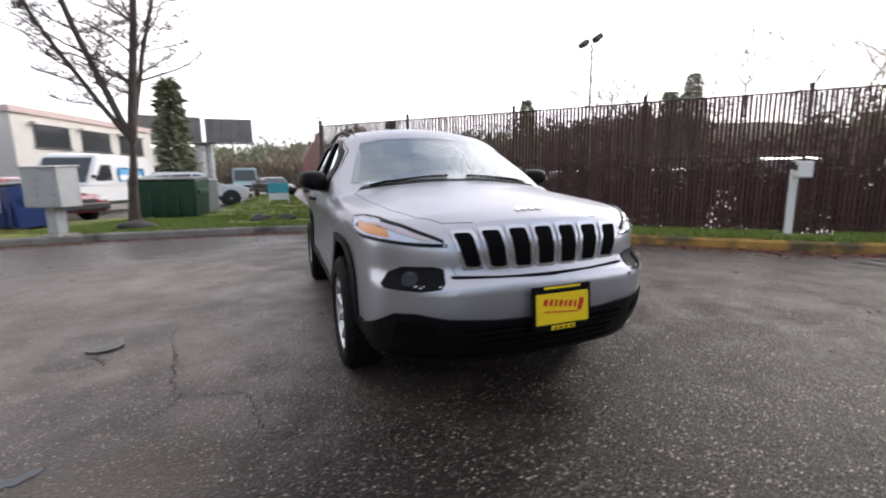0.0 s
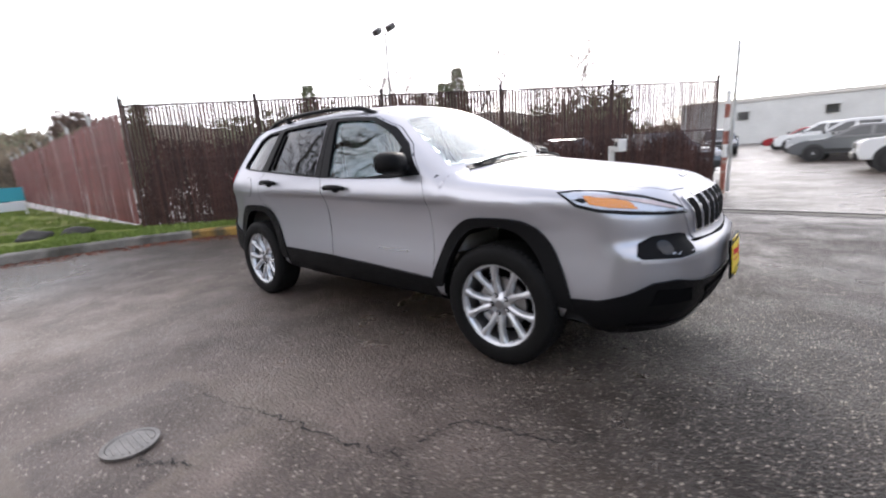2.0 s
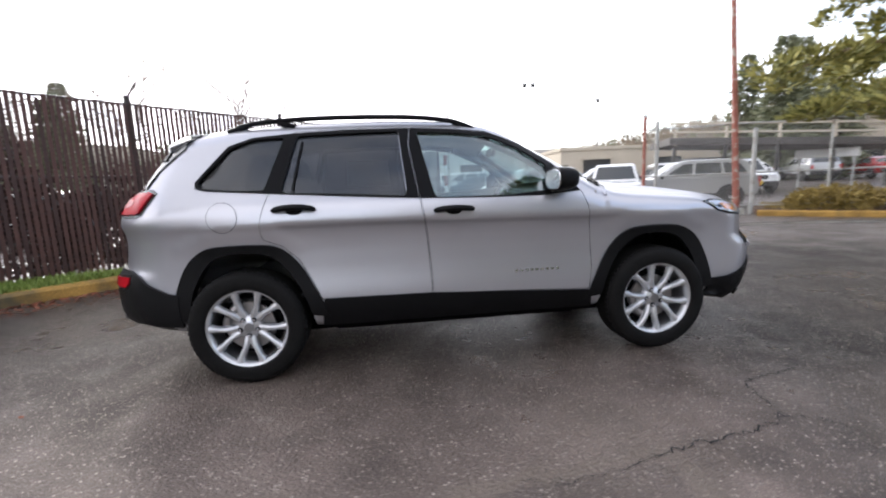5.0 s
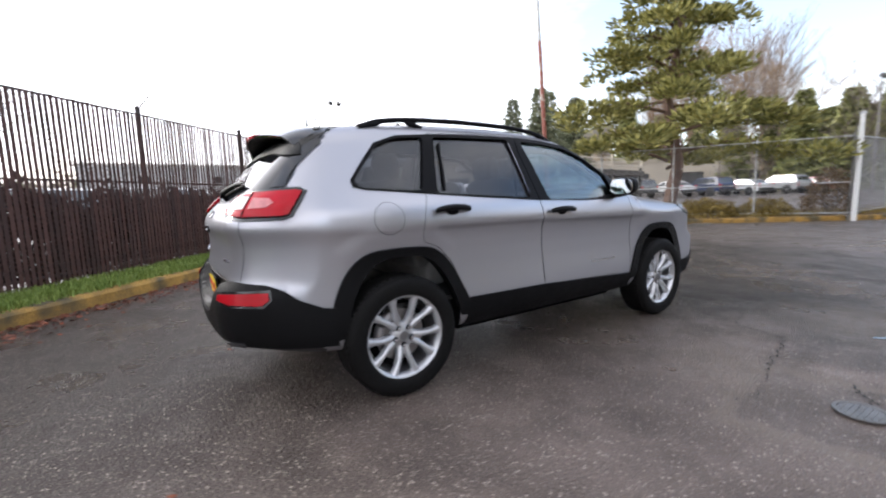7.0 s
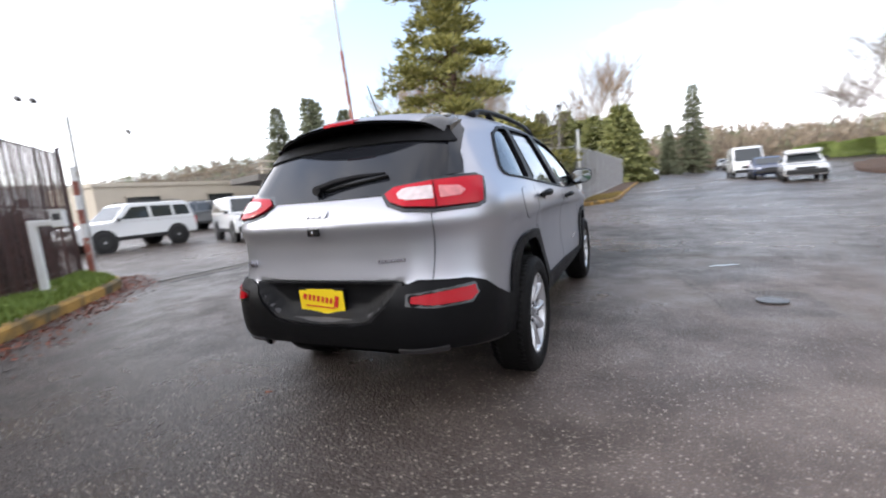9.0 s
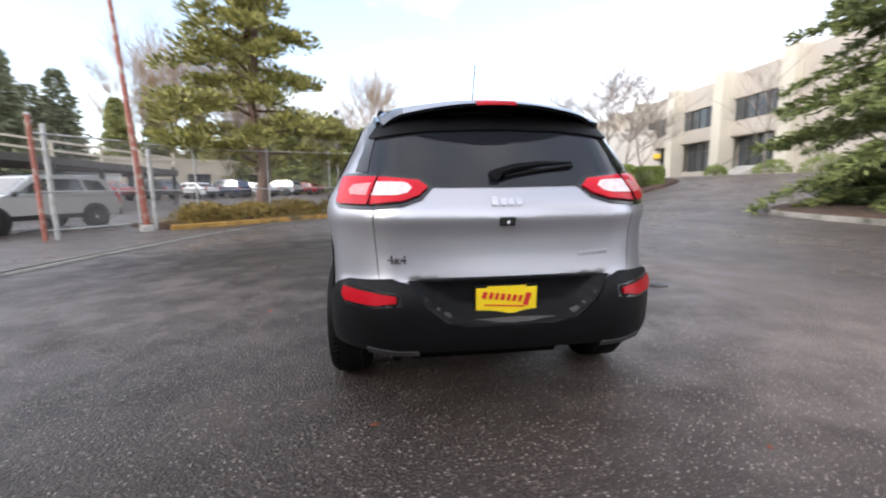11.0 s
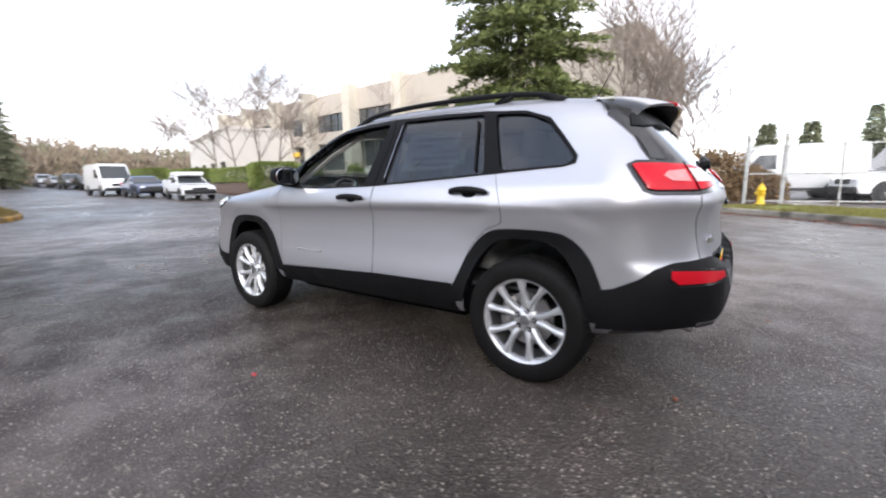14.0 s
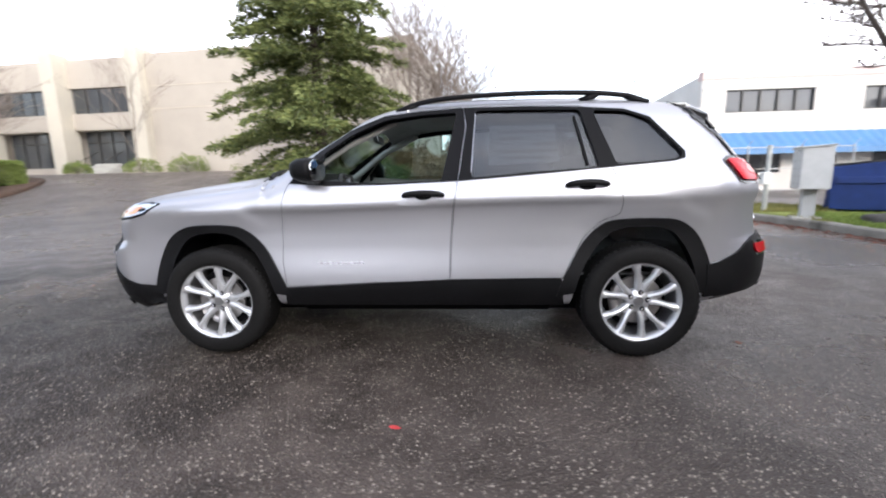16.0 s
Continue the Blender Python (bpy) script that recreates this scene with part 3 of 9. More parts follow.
crack([(0.62, -2.0), (0.85, -1.95), (1.12, -1.92), (1.41, -1.81), (1.47, -1.62), (1.56, -1.45), (1.82, -1.40), (2.0, -1.33)], 0.0075, 3)
crack([(1.41, -1.81), (1.55, -1.86), (1.62, -1.95)], 0.005, 8)
crack([(2.0, -1.33), (2.13, -1.03), (2.05, -0.75)], 0.005, 9)
crack([(0.47, -2.46), (0.58, -2.50), (0.66, -2.42), (0.76, -2.38)], 0.007, 10)
crack([(0.02, -2.05), (0.30, -2.08), (0.62, -2.0)], 0.004, 11)


def scatter_litter(name, path, n, spread, size, label, seed, z=0.006):
    """Fallen leaves along a gutter."""
    rng = random.Random(seed)
    verts, faces = [], []
    for _ in range(n):
        k = rng.randrange(len(path) - 1)
        t = rng.random()
        x = path[k][0] * (1 - t) + path[k + 1][0] * t
        y = path[k][1] * (1 - t) + path[k + 1][1] * t
        d = Vector((path[k + 1][0] - path[k][0], path[k + 1][1] - path[k][1], 0)).normalized()
        off = 0.12 + abs(rng.gauss(0, spread))
        x, y = x + d.y * off, y - d.x * off
        a, s = rng.uniform(0, 6.28), size * rng.uniform(0.5, 1.3)
        i = len(verts)
        h = ground_z(x, y) + z
        c, q = math.cos(a) * s, math.sin(a) * s
        verts += [(x + c, y + q, h), (x - q * 0.5, y + c * 0.5, h + rng.uniform(0, 0.02)), (x - c, y - q, h + rng.uniform(0, 0.012)), (x + q * 0.5, y - c * 0.5, h)]
        faces.append((i, i + 1, i + 2, i + 3))
    tagged(raw(name, verts, faces, M["litter"]), label, "leaves", kind="stuff")


scatter_litter("leaf_litter", KERB[4:], 4800, 0.26, 0.032, "wet red-brown leaves in the gutter", 5)
scatter_litter("leaf_litter", [(-3.5, -3.6), (3.4, -3.3), (3.0, 3.2), (-4.0, 3.4)], 60, 1.4, 0.018, "scattered small leaves on asphalt", 6)


def single_leaf(x, y, s, a, mat, label):
    bm = bmesh.new()
    pts = [(0, -s), (0.45 * s, -0.2 * s), (0.3 * s, 0.5 * s), (0, s), (-0.35 * s, 0.4 * s), (-0.5 * s, -0.3 * s)]
    c = bm.verts.new((0, 0, 0.010))
    vs = [bm.verts.new((px, py, 0.005)) for px, py in pts]
    for i in range(len(vs)):
        bm.faces.new((c, vs[i], vs[(i + 1) % len(vs)]))
    ob = part("fallen_leaf", bm, mat)
    ob.matrix_world = pose(x, y, 0, 0, 0, a)
    tagged(ob, label, "leaf")


single_leaf(0.035, 1.705, 0.035, 75, M["red_leaf"], "small bright red scrap on wet asphalt")
single_leaf(-2.10, 0.65, 0.03, 20, M["litter"], "brown fallen leaf on wet asphalt")
single_leaf(-2.54, -1.085, 0.025, 60, M["litter"], "dark fallen leaf on wet asphalt")


def grass(name, outline, n, seed, label, h=0.07, top=0.13, mat="blades"):
    """Tufts of short blades over a bed."""
    rng = random.Random(seed)
    xs, ys = [p[0] for p in outline], [p[1] for p in outline]

    def inside(x, y):
        hit = False
        for (x0, y0), (x1, y1) in zip(outline, outline[1:] + outline[:1]):
            if (y0 > y) != (y1 > y) and x < (x1 - x0) * (y - y0) / (y1 - y0) + x0:
                hit = not hit
        return hit

    verts, faces = [], []
    while len(faces) < n:
        x, y = rng.uniform(min(xs), max(xs)), rng.uniform(min(ys), max(ys))
        if not inside(x, y) or noise.noise((x * 0.8, y * 0.8, 3)) < -0.25:
            continue
        z = ground_z(x, y) + top + 0.02
        for _ in range(5):
            a, l = rng.uniform(0, 6.28), h * rng.uniform(0.5, 1.3)
            px, py = x + rng.uniform(-0.06, 0.06), y + rng.uniform(-0.06, 0.06)
            c, s = math.cos(a), math.sin(a)
            i = len(verts)
            lean = rng.uniform(0.2, 0.8) * l
            verts += [(px - s * 0.008, py + c * 0.008, z), (px + s * 0.008, py - c * 0.008, z), (px + c * lean, py + s * lean, z + l)]
            faces.append((i, i + 1, i + 2))
    tagged(raw(name, verts, faces, M[mat]), label, "grass", kind="stuff")


NEAR_LAWN = KERB[30:] + [(0.9, 9.2), (-7.8, -0.1), (-10.5, -0.3), (-10.5, -5.0), (-7.4, -6.5)]
grass("grass", NEAR_LAWN, 60000, 2, "short mossy grass blades along a fence")
grass("grass", [(-32, -0.3), (-10.5, -0.3), (-10.5, -5), (-14, -3.3), (-32, -2.4)], 12000, 3, "short grass of a lawn", 0.1)
grass("grass", KERB[:30] + [(-7.4, -6.5), (-10, -7), (-7.5, -10.8), (-3.5, -13.8)], 18000, 4, "short yellowed winter grass by mail boxes", 0.07, 0.13, "blades_dry")
grass("grass", ISLAND[:40] + [(17, 2.2), (14.5, 6.3), (11, 8.6)], 9000, 5, "yellowed grass on a planted island", 0.14, 0.14, "island_brush")


# ---- plants ----
def cards(rng, centres, axes, length, width):
    """Small pointed leaf blades: one kite per centre, along its axis."""
    centres, axes = np.asarray(centres, float), np.asarray(axes, float)
    n = len(centres)
    axes /= np.linalg.norm(axes, axis=1, keepdims=True) + 1e-9
    side = np.cross(axes, rng.normal(size=(n, 3)))
    side /= np.linalg.norm(side, axis=1, keepdims=True) + 1e-9
    ln = (length * rng.uniform(0.6, 1.4, n))[:, None]
    wd = (width * rng.uniform(0.6, 1.4, n))[:, None]
    v = np.stack([centres, centres + axes * ln * 0.45 + side * wd, centres + axes * ln, centres + axes * ln * 0.45 - side * wd], 1).reshape(-1, 3)
    f = np.arange(4 * n).reshape(-1, 4)
    return v, f


def limb_mesh(limbs, seg=5):
    """Tapered limbs from rows of (start, end, radius, radius)."""
    verts, faces = [], []
    for a, b, r0, r1 in limbs:
        a, b = Vector(a), Vector(b)
        d = (b - a).normalized()
        s = d.orthogonal().normalized()
        u = d.cross(s)
        i = len(verts)
        for p, r in ((a, r0), (b, r1)):
            verts += [p + r * (math.cos(6.2832 * k / seg) * s + math.sin(6.2832 * k / seg) * u) for k in range(seg)]
        faces += [(i + k, i + (k + 1) % seg, i + seg + (k + 1) % seg, i + seg + k) for k in range(seg)]
    return verts, faces


def fir_tree(name, at, height, reach, seed, label, dense=1.0, leaf=0.30, start=0.03, mat="fir", fat=0.2):
    rng = np.random.default_rng(seed)
    t = thing(name, label, "tree", at)
    limbs = [((0, 0, -0.2), (0, 0, height * 0.5), height * 0.018, height * 0.011), ((0, 0, height * 0.5), (0, 0, height), height * 0.011, 0.02)]
    cs, ax = [], []
    z = height * start
    while z < height * 0.985:
        k = z / height
        ring = max(3, int(rng.integers(5, 8)))
        spin = rng.uniform(0, 6.28)
        for j in range(ring):
            a = spin + 6.2832 * j / ring + rng.uniform(-0.3, 0.3)
            ln = reach * (1 - k) ** 0.75 * (min(1.0, 0.55 + 3.2 * k)) * rng.uniform(0.62, 1.12) + 0.12
            d = np.array([math.cos(a), math.sin(a), 0])
            rise = rng.uniform(-0.25, 0.22) + 0.35 * k
            p0 = np.array([0, 0, z])
            steps = max(2, int(ln / 0.24))
            last = p0
            for s in range(1, steps + 1):
                q = s / steps
                p = p0 + d * ln * q + np.array([0, 0, ln * (rise * q - 0.30 * q * q)])
                p = p + rng.normal(size=3) * 0.02
                if s % 2 == 0 or s == steps:
                    limbs.append((last, p, 0.03 * (1 - q) * ln / 3 + 0.008, 0.02 * (1 - q) + 0.005))
                    last = p
                if q < 0.18:
                    continue
                side = np.array([-d[1], d[0], 0])
                spread = 0.55 * (1 - q) * ln * 0.5 + 0.22 * min(1.0, reach / 3)
                for _ in range(max(1, int(round(9.0 * dense)))):
                    w = rng.uniform(-1, 1)
                    c = p + side * w * spread + np.array([0, 0, -abs(w) * spread * 0.25 + rng.normal() * 0.05]) + d * rng.uniform(-0.1, 0.12)
                    cs.append(c)
                    ax.append(d * rng.uniform(0.4, 1.0) + side * (w * 1.1) + np.array([0, 0, rng.uniform(-0.5, 0.25)]))
        z += height * 0.021 + 0.10
    part_v, part_f = limb_mesh(limbs)
    raw("trunk", part_v, part_f, M["bark"], t, "grey-brown bark")
    v, f = cards(rng, cs, ax, leaf, leaf * fat)
    v2, f2 = cards(rng, np.asarray(cs) + rng.normal(size=(len(cs), 3)) * 0.07, np.asarray(ax) + rng.normal(size=(len(cs), 3)) * 0.5, leaf * 0.9, leaf * fat * 0.8)
    raw("crown", np.concatenate([v, v2]), np.concatenate([f, f2 + len(v)]), M[mat], t)
    return t


def pine_tree(name, at, height, reach, seed, label):
    rng = np.random.default_rng(seed)
    t = thing(name, label, "tree", at)
    limbs, z0 = [], -0.2
    last = np.array([0, 0, z0])
    for k in range(1, 13):
        p = np.array([0.18 * math.sin(k * 0.9), 0.15 * math.cos(k * 1.3) - 0.15, height * k / 12])
        limbs.append((last, p, 0.23 * (1 - (k - 1) / 13) + 0.02, 0.23 * (1 - k / 13) + 0.02))
        last = p
    cs, ax = [], []
    for i in range(46):
        k = 0.17 + 0.83 * (i / 46) ** 0.9
        a = i * 2.399 + rng.uniform(-0.4, 0.4)
        ln = reach * (1.16 if k < 0.40 else 0.72 + 0.25 * math.sin(k * 15)) * (1.12 - 0.72 * max(0, k - 0.3)) * rng.uniform(0.6, 1.1)
        base = np.array([0, 0, height * k])
        d = np.array([math.cos(a), math.sin(a), 0])
        tip = base + d * ln + np.array([0, 0, ln * rng.uniform(-0.22, 0.18)])
        mid = (base + tip) / 2 + np.array([0, 0, 0.12 * ln])
        limbs += [(base, mid, 0.065, 0.04), (mid, tip, 0.04, 0.012)]
        for q in np.linspace(0.38, 1.05, int(4 + ln * 1.9)):
            c = (1 - q) ** 2 * base + 2 * q * (1 - q) * mid + q * q * tip
            c = c + rng.normal(size=3) * (0.22, 0.22, 0.08)
            rad = rng.uniform(0.36, 0.66)
            n = int(72 * rad / 0.45)
            u = rng.normal(size=(n, 3))
            u /= np.linalg.norm(u, axis=1, keepdims=True)
            r = rng.uniform(0.25, 1.0, (n, 1)) ** 0.6
            pts = c + u * r * rad * (1.0, 1.0, 0.42)
            cs.append(pts)
            ax.append(u * (1, 1, 0.5) + np.array([0, 0, 0.55]) + d * 0.3)
    v, f = limb_mesh(limbs, 7)
    raw("trunk", v, f, M["bark_red"], t, "reddish-brown bark")
    v, f = cards(rng, np.concatenate(cs), np.concatenate(ax), 0.23, 0.042)
    raw("crown", v, f, M["pine"], t)
    return t


def bare_limbs(rng, height, spread, depth, lean=0.35, first=0.35, thick=0.012, kids=(3, 5)):
    limbs = []

    def grow(p, d, ln, r, level):
        steps = 3
        for s in range(steps):
            q = p + d * ln / steps
            limbs.append((p.copy(), q.copy(), r * (1 - 0.25 * s / steps), r * (1 - 0.25 * (s + 1) / steps)))
            p = q
            d = d + rng.normal(size=3) * 0.09 + np.array([0, 0, 0.05])
            d /= np.linalg.norm(d)
            if level < depth and s > 0 or level == 0:
                for _ in range(int(rng.integers(*kids)) if level < depth else 0):
                    a = rng.uniform(0, 6.28)
                    side = np.array([math.cos(a), math.sin(a), rng.uniform(-0.1, 0.35)])
                    nd = d * (1 - spread) + side * spread
                    nd /= np.linalg.norm(nd)
                    grow(p.copy(), nd, ln * rng.uniform(0.5, 0.72), r * 0.52, level + 1)
        return

    grow(np.array([0, 0, -0.15]), np.array([0.04, 0.02, 1.0]), height * first * 2, height * thick, 0)
    return limbs


def bare_tree(name, at, height, seed, label, depth=3, mat="twig_dark", spread=0.55, thick=0.012, kids=(3, 5), first=0.35, turn=0.0):
    rng = np.random.default_rng(seed)
    t = thing(name, label, "tree", at, turn)
    limbs = bare_limbs(rng, height, spread, depth + 1, first=first, thick=thick * 0.75, kids=kids)
    big = [l for l in limbs if l[2] > height * thick * 0.45]
    small = [l for l in limbs if l[2] <= height * thick * 0.45]
    v, f = limb_mesh(big, 7)
    raw("trunk", v, f, M["bark"] if mat == "twig_dark" else M[mat], t)
    v, f = limb_mesh([(a, b, max(r0, 0.005), max(r1, 0.004)) for a, b, r0, r1 in small], 3)
    tagged(raw("fine_branching", v, f, M[mat], t), kind="stuff")
    return t


def shrub(name, at, size, n, seed, label, mat, leaf=0.06, flat=False, turn=0.0, category="shrub", group=""):
    """A clump of small leaves in a rough dome, or in a clipped block."""
    rng = np.random.default_rng(seed)
    t = thing(name, label, category, at, turn, group)
    u = rng.normal(size=(n, 3))
    u /= np.linalg.norm(u, axis=1, keepdims=True)
    if flat:
        u = rng.uniform(-1, 1, (n, 3))
        u[np.arange(n), rng.integers(0, 3, n)] = rng.choice((-1.0, 1.0), n)
        u *= 1 - 0.06 * (np.abs(u) > 0.9).sum(axis=1, keepdims=True)
    r = rng.uniform(0.90 if flat else 0.72, 1.0, (n, 1))
    lump = 1 + 0.16 * np.sin(u[:, :1] * 7 + seed) * np.cos(u[:, 1:2] * 6) if not flat else 1 + 0.03 * np.sin(u[:, :1] * 9)
    p = u * r * lump * np.array(size) / 2
    p[:, 2] = np.abs(p[:, 2]) * 2 if not flat else p[:, 2] + size[2] / 2
    v, f = cards(rng, p, u + rng.normal(size=(n, 3)) * 0.5 + (0, 0, 0.3), leaf, leaf * 0.36)
    raw("foliage", v, f, M[mat], t)
    bm = bmesh.new()
    for _ in range(7):
        a = rng.uniform(0, 6.28)
        rod(bm, (0.05 * math.cos(a), 0.05 * math.sin(a), -0.05), (size[0] * 0.3 * math.cos(a), size[1] * 0.3 * math.sin(a), size[2] * 0.7), 0.02, 0.008, 5)
    tagged(part("undergrowth", bm, M["bark"], t), kind="stuff")
    return t


fir_tree("fir_tree", (6.4, -15.6, 0.75), 15.0, 4.9, 3, "large dense dark green fir in a bark bed", 2.6, 0.28, fat=0.13)
pine_tree("pine_tree", (13.4, 5.6, 0.12), 10.5, 3.1, 7, "tall open-crowned pine on a planted island")


def upswept_tree(at, seed, label):
    """A leafless tree: a short trunk, a few upright leaders, and many fine side branches."""
    rng = np.random.default_rng(seed)
    t = thing("bare_tree", label, "tree", at)
    thick, thin = [], []

    def run(p, d, ln, r, steps, bend, up, kids, level):
        p, d = np.array(p, float), np.array(d, float)
        for s in range(steps):
            q = p + d * ln / steps
            r1 = r * (1 - 0.8 / steps)
            (thick if r > 0.03 else thin).append((p.copy(), q.copy(), r, r1))
            p, r = q, r1
            d = d + rng.normal(size=3) * bend + np.array([0, 0, up])
            d /= np.linalg.norm(d)
            if level < 3 and s > 0:
                for _ in range(kids):
                    a = rng.uniform(0, 6.28)
                    nd = np.array([math.cos(a), math.sin(a), rng.uniform(-0.05, 0.6)]) + d * 0.35
                    nd /= np.linalg.norm(nd)
                    run(p, nd, ln * rng.uniform(0.16, 0.27) * (1.0 if level else 1 - 0.4 * s / steps), max(r * 0.36, 0.010), max(3, steps - 4), 0.12, 0.02, max(1, kids - 1), level + 1)

    run((0, 0, -0.1), (0.02, 0.05, 1), 2.1, 0.155, 4, 0.03, 0.02, 0, 3)
    top = thick[-1][1]
    for d, ln, r in (((0.02, 0.10, 1), 7.6, 0.10), ((0.10, -0.34, 1), 6.8, 0.08), ((-0.25, 0.12, 1), 6.2, 0.065), ((0.2, -0.55, 0.9), 5.0, 0.06)):
        run(top, np.array(d) / np.linalg.norm(d), ln, r, 12, 0.035, 0.03, 3, 0)
    v, f = limb_mesh(thick, 8)
    raw("trunk", v, f, M["bark"], t)
    v, f = limb_mesh([(a, b, max(x, 0.009), max(y, 0.007)) for a, b, x, y in thin], 3)
    tagged(raw("fine_branching", v, f, M["twig_dark"], t), kind="stuff")


upswept_tree((-7.7, -4.4, 0.12), 12, "leafless street tree with upswept limbs on a lawn")

# the line of leafless trees along the street, and those by the gate
for i, (x, y, h, s) in enumerate(((27.5, -19.0, 6.2, 21), (30.5, -19.5, 7.6, 22), (34, -19.8, 8.2, 23), (38.5, -20.0, 8.0, 24), (43, -20.5, 8.6, 25))):
    bare_tree("street_tree", (x, y, ground_z(x, y) + 0.1), h, s, "leafless pale street tree behind parked cars", 2, "twig", 0.5, 0.013, (3, 5))
for i, (x, y, h, s) in enumerate(((1.2, -19.0, 7.8, 31), (-0.6, -18.0, 5.5, 32), (2.8, -20.5, 8.5, 33))):
    bare_tree("bare_tree", (x, y, 0.2), h, s, "leafless multi-stemmed tree behind a bed", 2, "twig", 0.42, 0.010, (4, 6), 0.3)
bare_tree("bare_tree", (23.0, -25.4, 1.5), 6.8, 41, "slim leafless birch before a concrete facade", 2, "twig", 0.4, 0.010, (2, 4))

# junipers and brown brush round the fir's bed
for i, (x, y, sx, sy, sz, m) in enumerate(((3.4, -14.3, 3.0, 2.4, 1.5, "juniper"), (1.4, -15.2, 3.2, 2.6, 1.8, "shrub_brown"), (5.2, -14.2, 2.4, 1.9, 1.2, "juniper"), (-0.7, -15.6, 2.6, 2.2, 1.4, "shrub_brown"),
                                           (2.6, -17.4, 3.2, 2.4, 2.3, "shrub_brown"), (8.3, -15.0, 2.2, 1.8, 0.9, "juniper"), (-1.2, -17.2, 3.0, 2.4, 2.0, "shrub_brown"), (0.6, -18.4, 2.8, 2.4, 2.4, "shrub_brown"), (-2.6, -17.8, 2.0, 2.0, 1.2, "shrub_brown"))):
    shrub("juniper" if m == "juniper" else "brush", (x, y, ground_z(x, y) + 0.12), (sx, sy, sz), 9000, 50 + i, "dark green spreading juniper under a fir" if m == "juniper" else "dry brown winter brush", m, 0.10, category="shrub")
for i, (x, y, sx) in enumerate(((11.0, 6.6, 1.7), (12.3, 5.6, 1.9), (13.6, 4.2, 1.8), (14.7, 2.9, 1.6), (12.6, 7.4, 1.8), (14.6, 4.9, 1.7))):
    shrub("shrub", (x, y, 0.2), (sx * 1.15, sx, 0.50), 2600, 70 + i, "low yellowed brown shrub on an island", "island_brush", 0.09)
shrub("shrub", (16.6, 1.7, 0.2), (2.0, 1.4, 1.5), 2200, 79, "leggy brown shrub by a white fence post", "shrub_brown", 0.10)
for i, (x, y, l, w, h, a) in enumerate(((25.2, -15.2, 3.7, 3.0, 1.9, -20), (25.9, -18.4, 2.4, 2.2, 1.35, -20), (36, -18.6, 8.5, 1.6, 1.3, -4), (46, -19.0, 9.0, 1.6, 1.3, -3), (58, -19.5, 12.0, 1.6, 1.5, -3))):
    shrub("hedge", (x, y, ground_z(x, y) + 0.1), (l, w, h), 11000, 90 + i, "clipped bright green block hedge", "hedge", 0.12, True, a, "hedge", "street hedges")
for i, (x, y, sx, sz) in enumerate(((24.0, -27.0, 3.0, 1.0), (21.5, -28.4, 3.4, 1.3), (18.0, -29.8, 2.2, 0.9), (28.3, -26.0, 2.0, 0.8))):
    shrub("shrub", (x, y, ground_z(x, y) + 0.05), (sx, 1.4, sz), 1500, 100 + i, "rounded evergreen shrub at a facade's foot", "hedge", 0.11)


def boulder(at, size, seed):
    bm = bmesh.new()
    bmesh.ops.create_icosphere(bm, subdivisions=3, radius=0.5)
    for v in bm.verts:
        v.co *= 1 + 0.35 * noise.noise(v.co * 2.3 + Vector((seed, 0, 0)))
        v.co = Vector((v.co.x * size[0], v.co.y * size[1], max(-0.05, v.co.z + 0.2) * size[2]))
    ob = part("boulder", bm, M["stone"], smooth=True)
    ob.matrix_world = pose(*at, 0, 0, seed * 50)
    tagged(ob, "dark rounded boulder on a lawn", "rock", "boulders on the lawn")


boulder((-8.4, -1.75, 0.14), (0.55, 0.5, 0.28), 1)
boulder((-8.5, -1.1, 0.14), (0.55, 0.42, 0.25), 2)
boulder((-7.5, -4.3, 0.14), (0.75, 0.6, 0.32), 3)


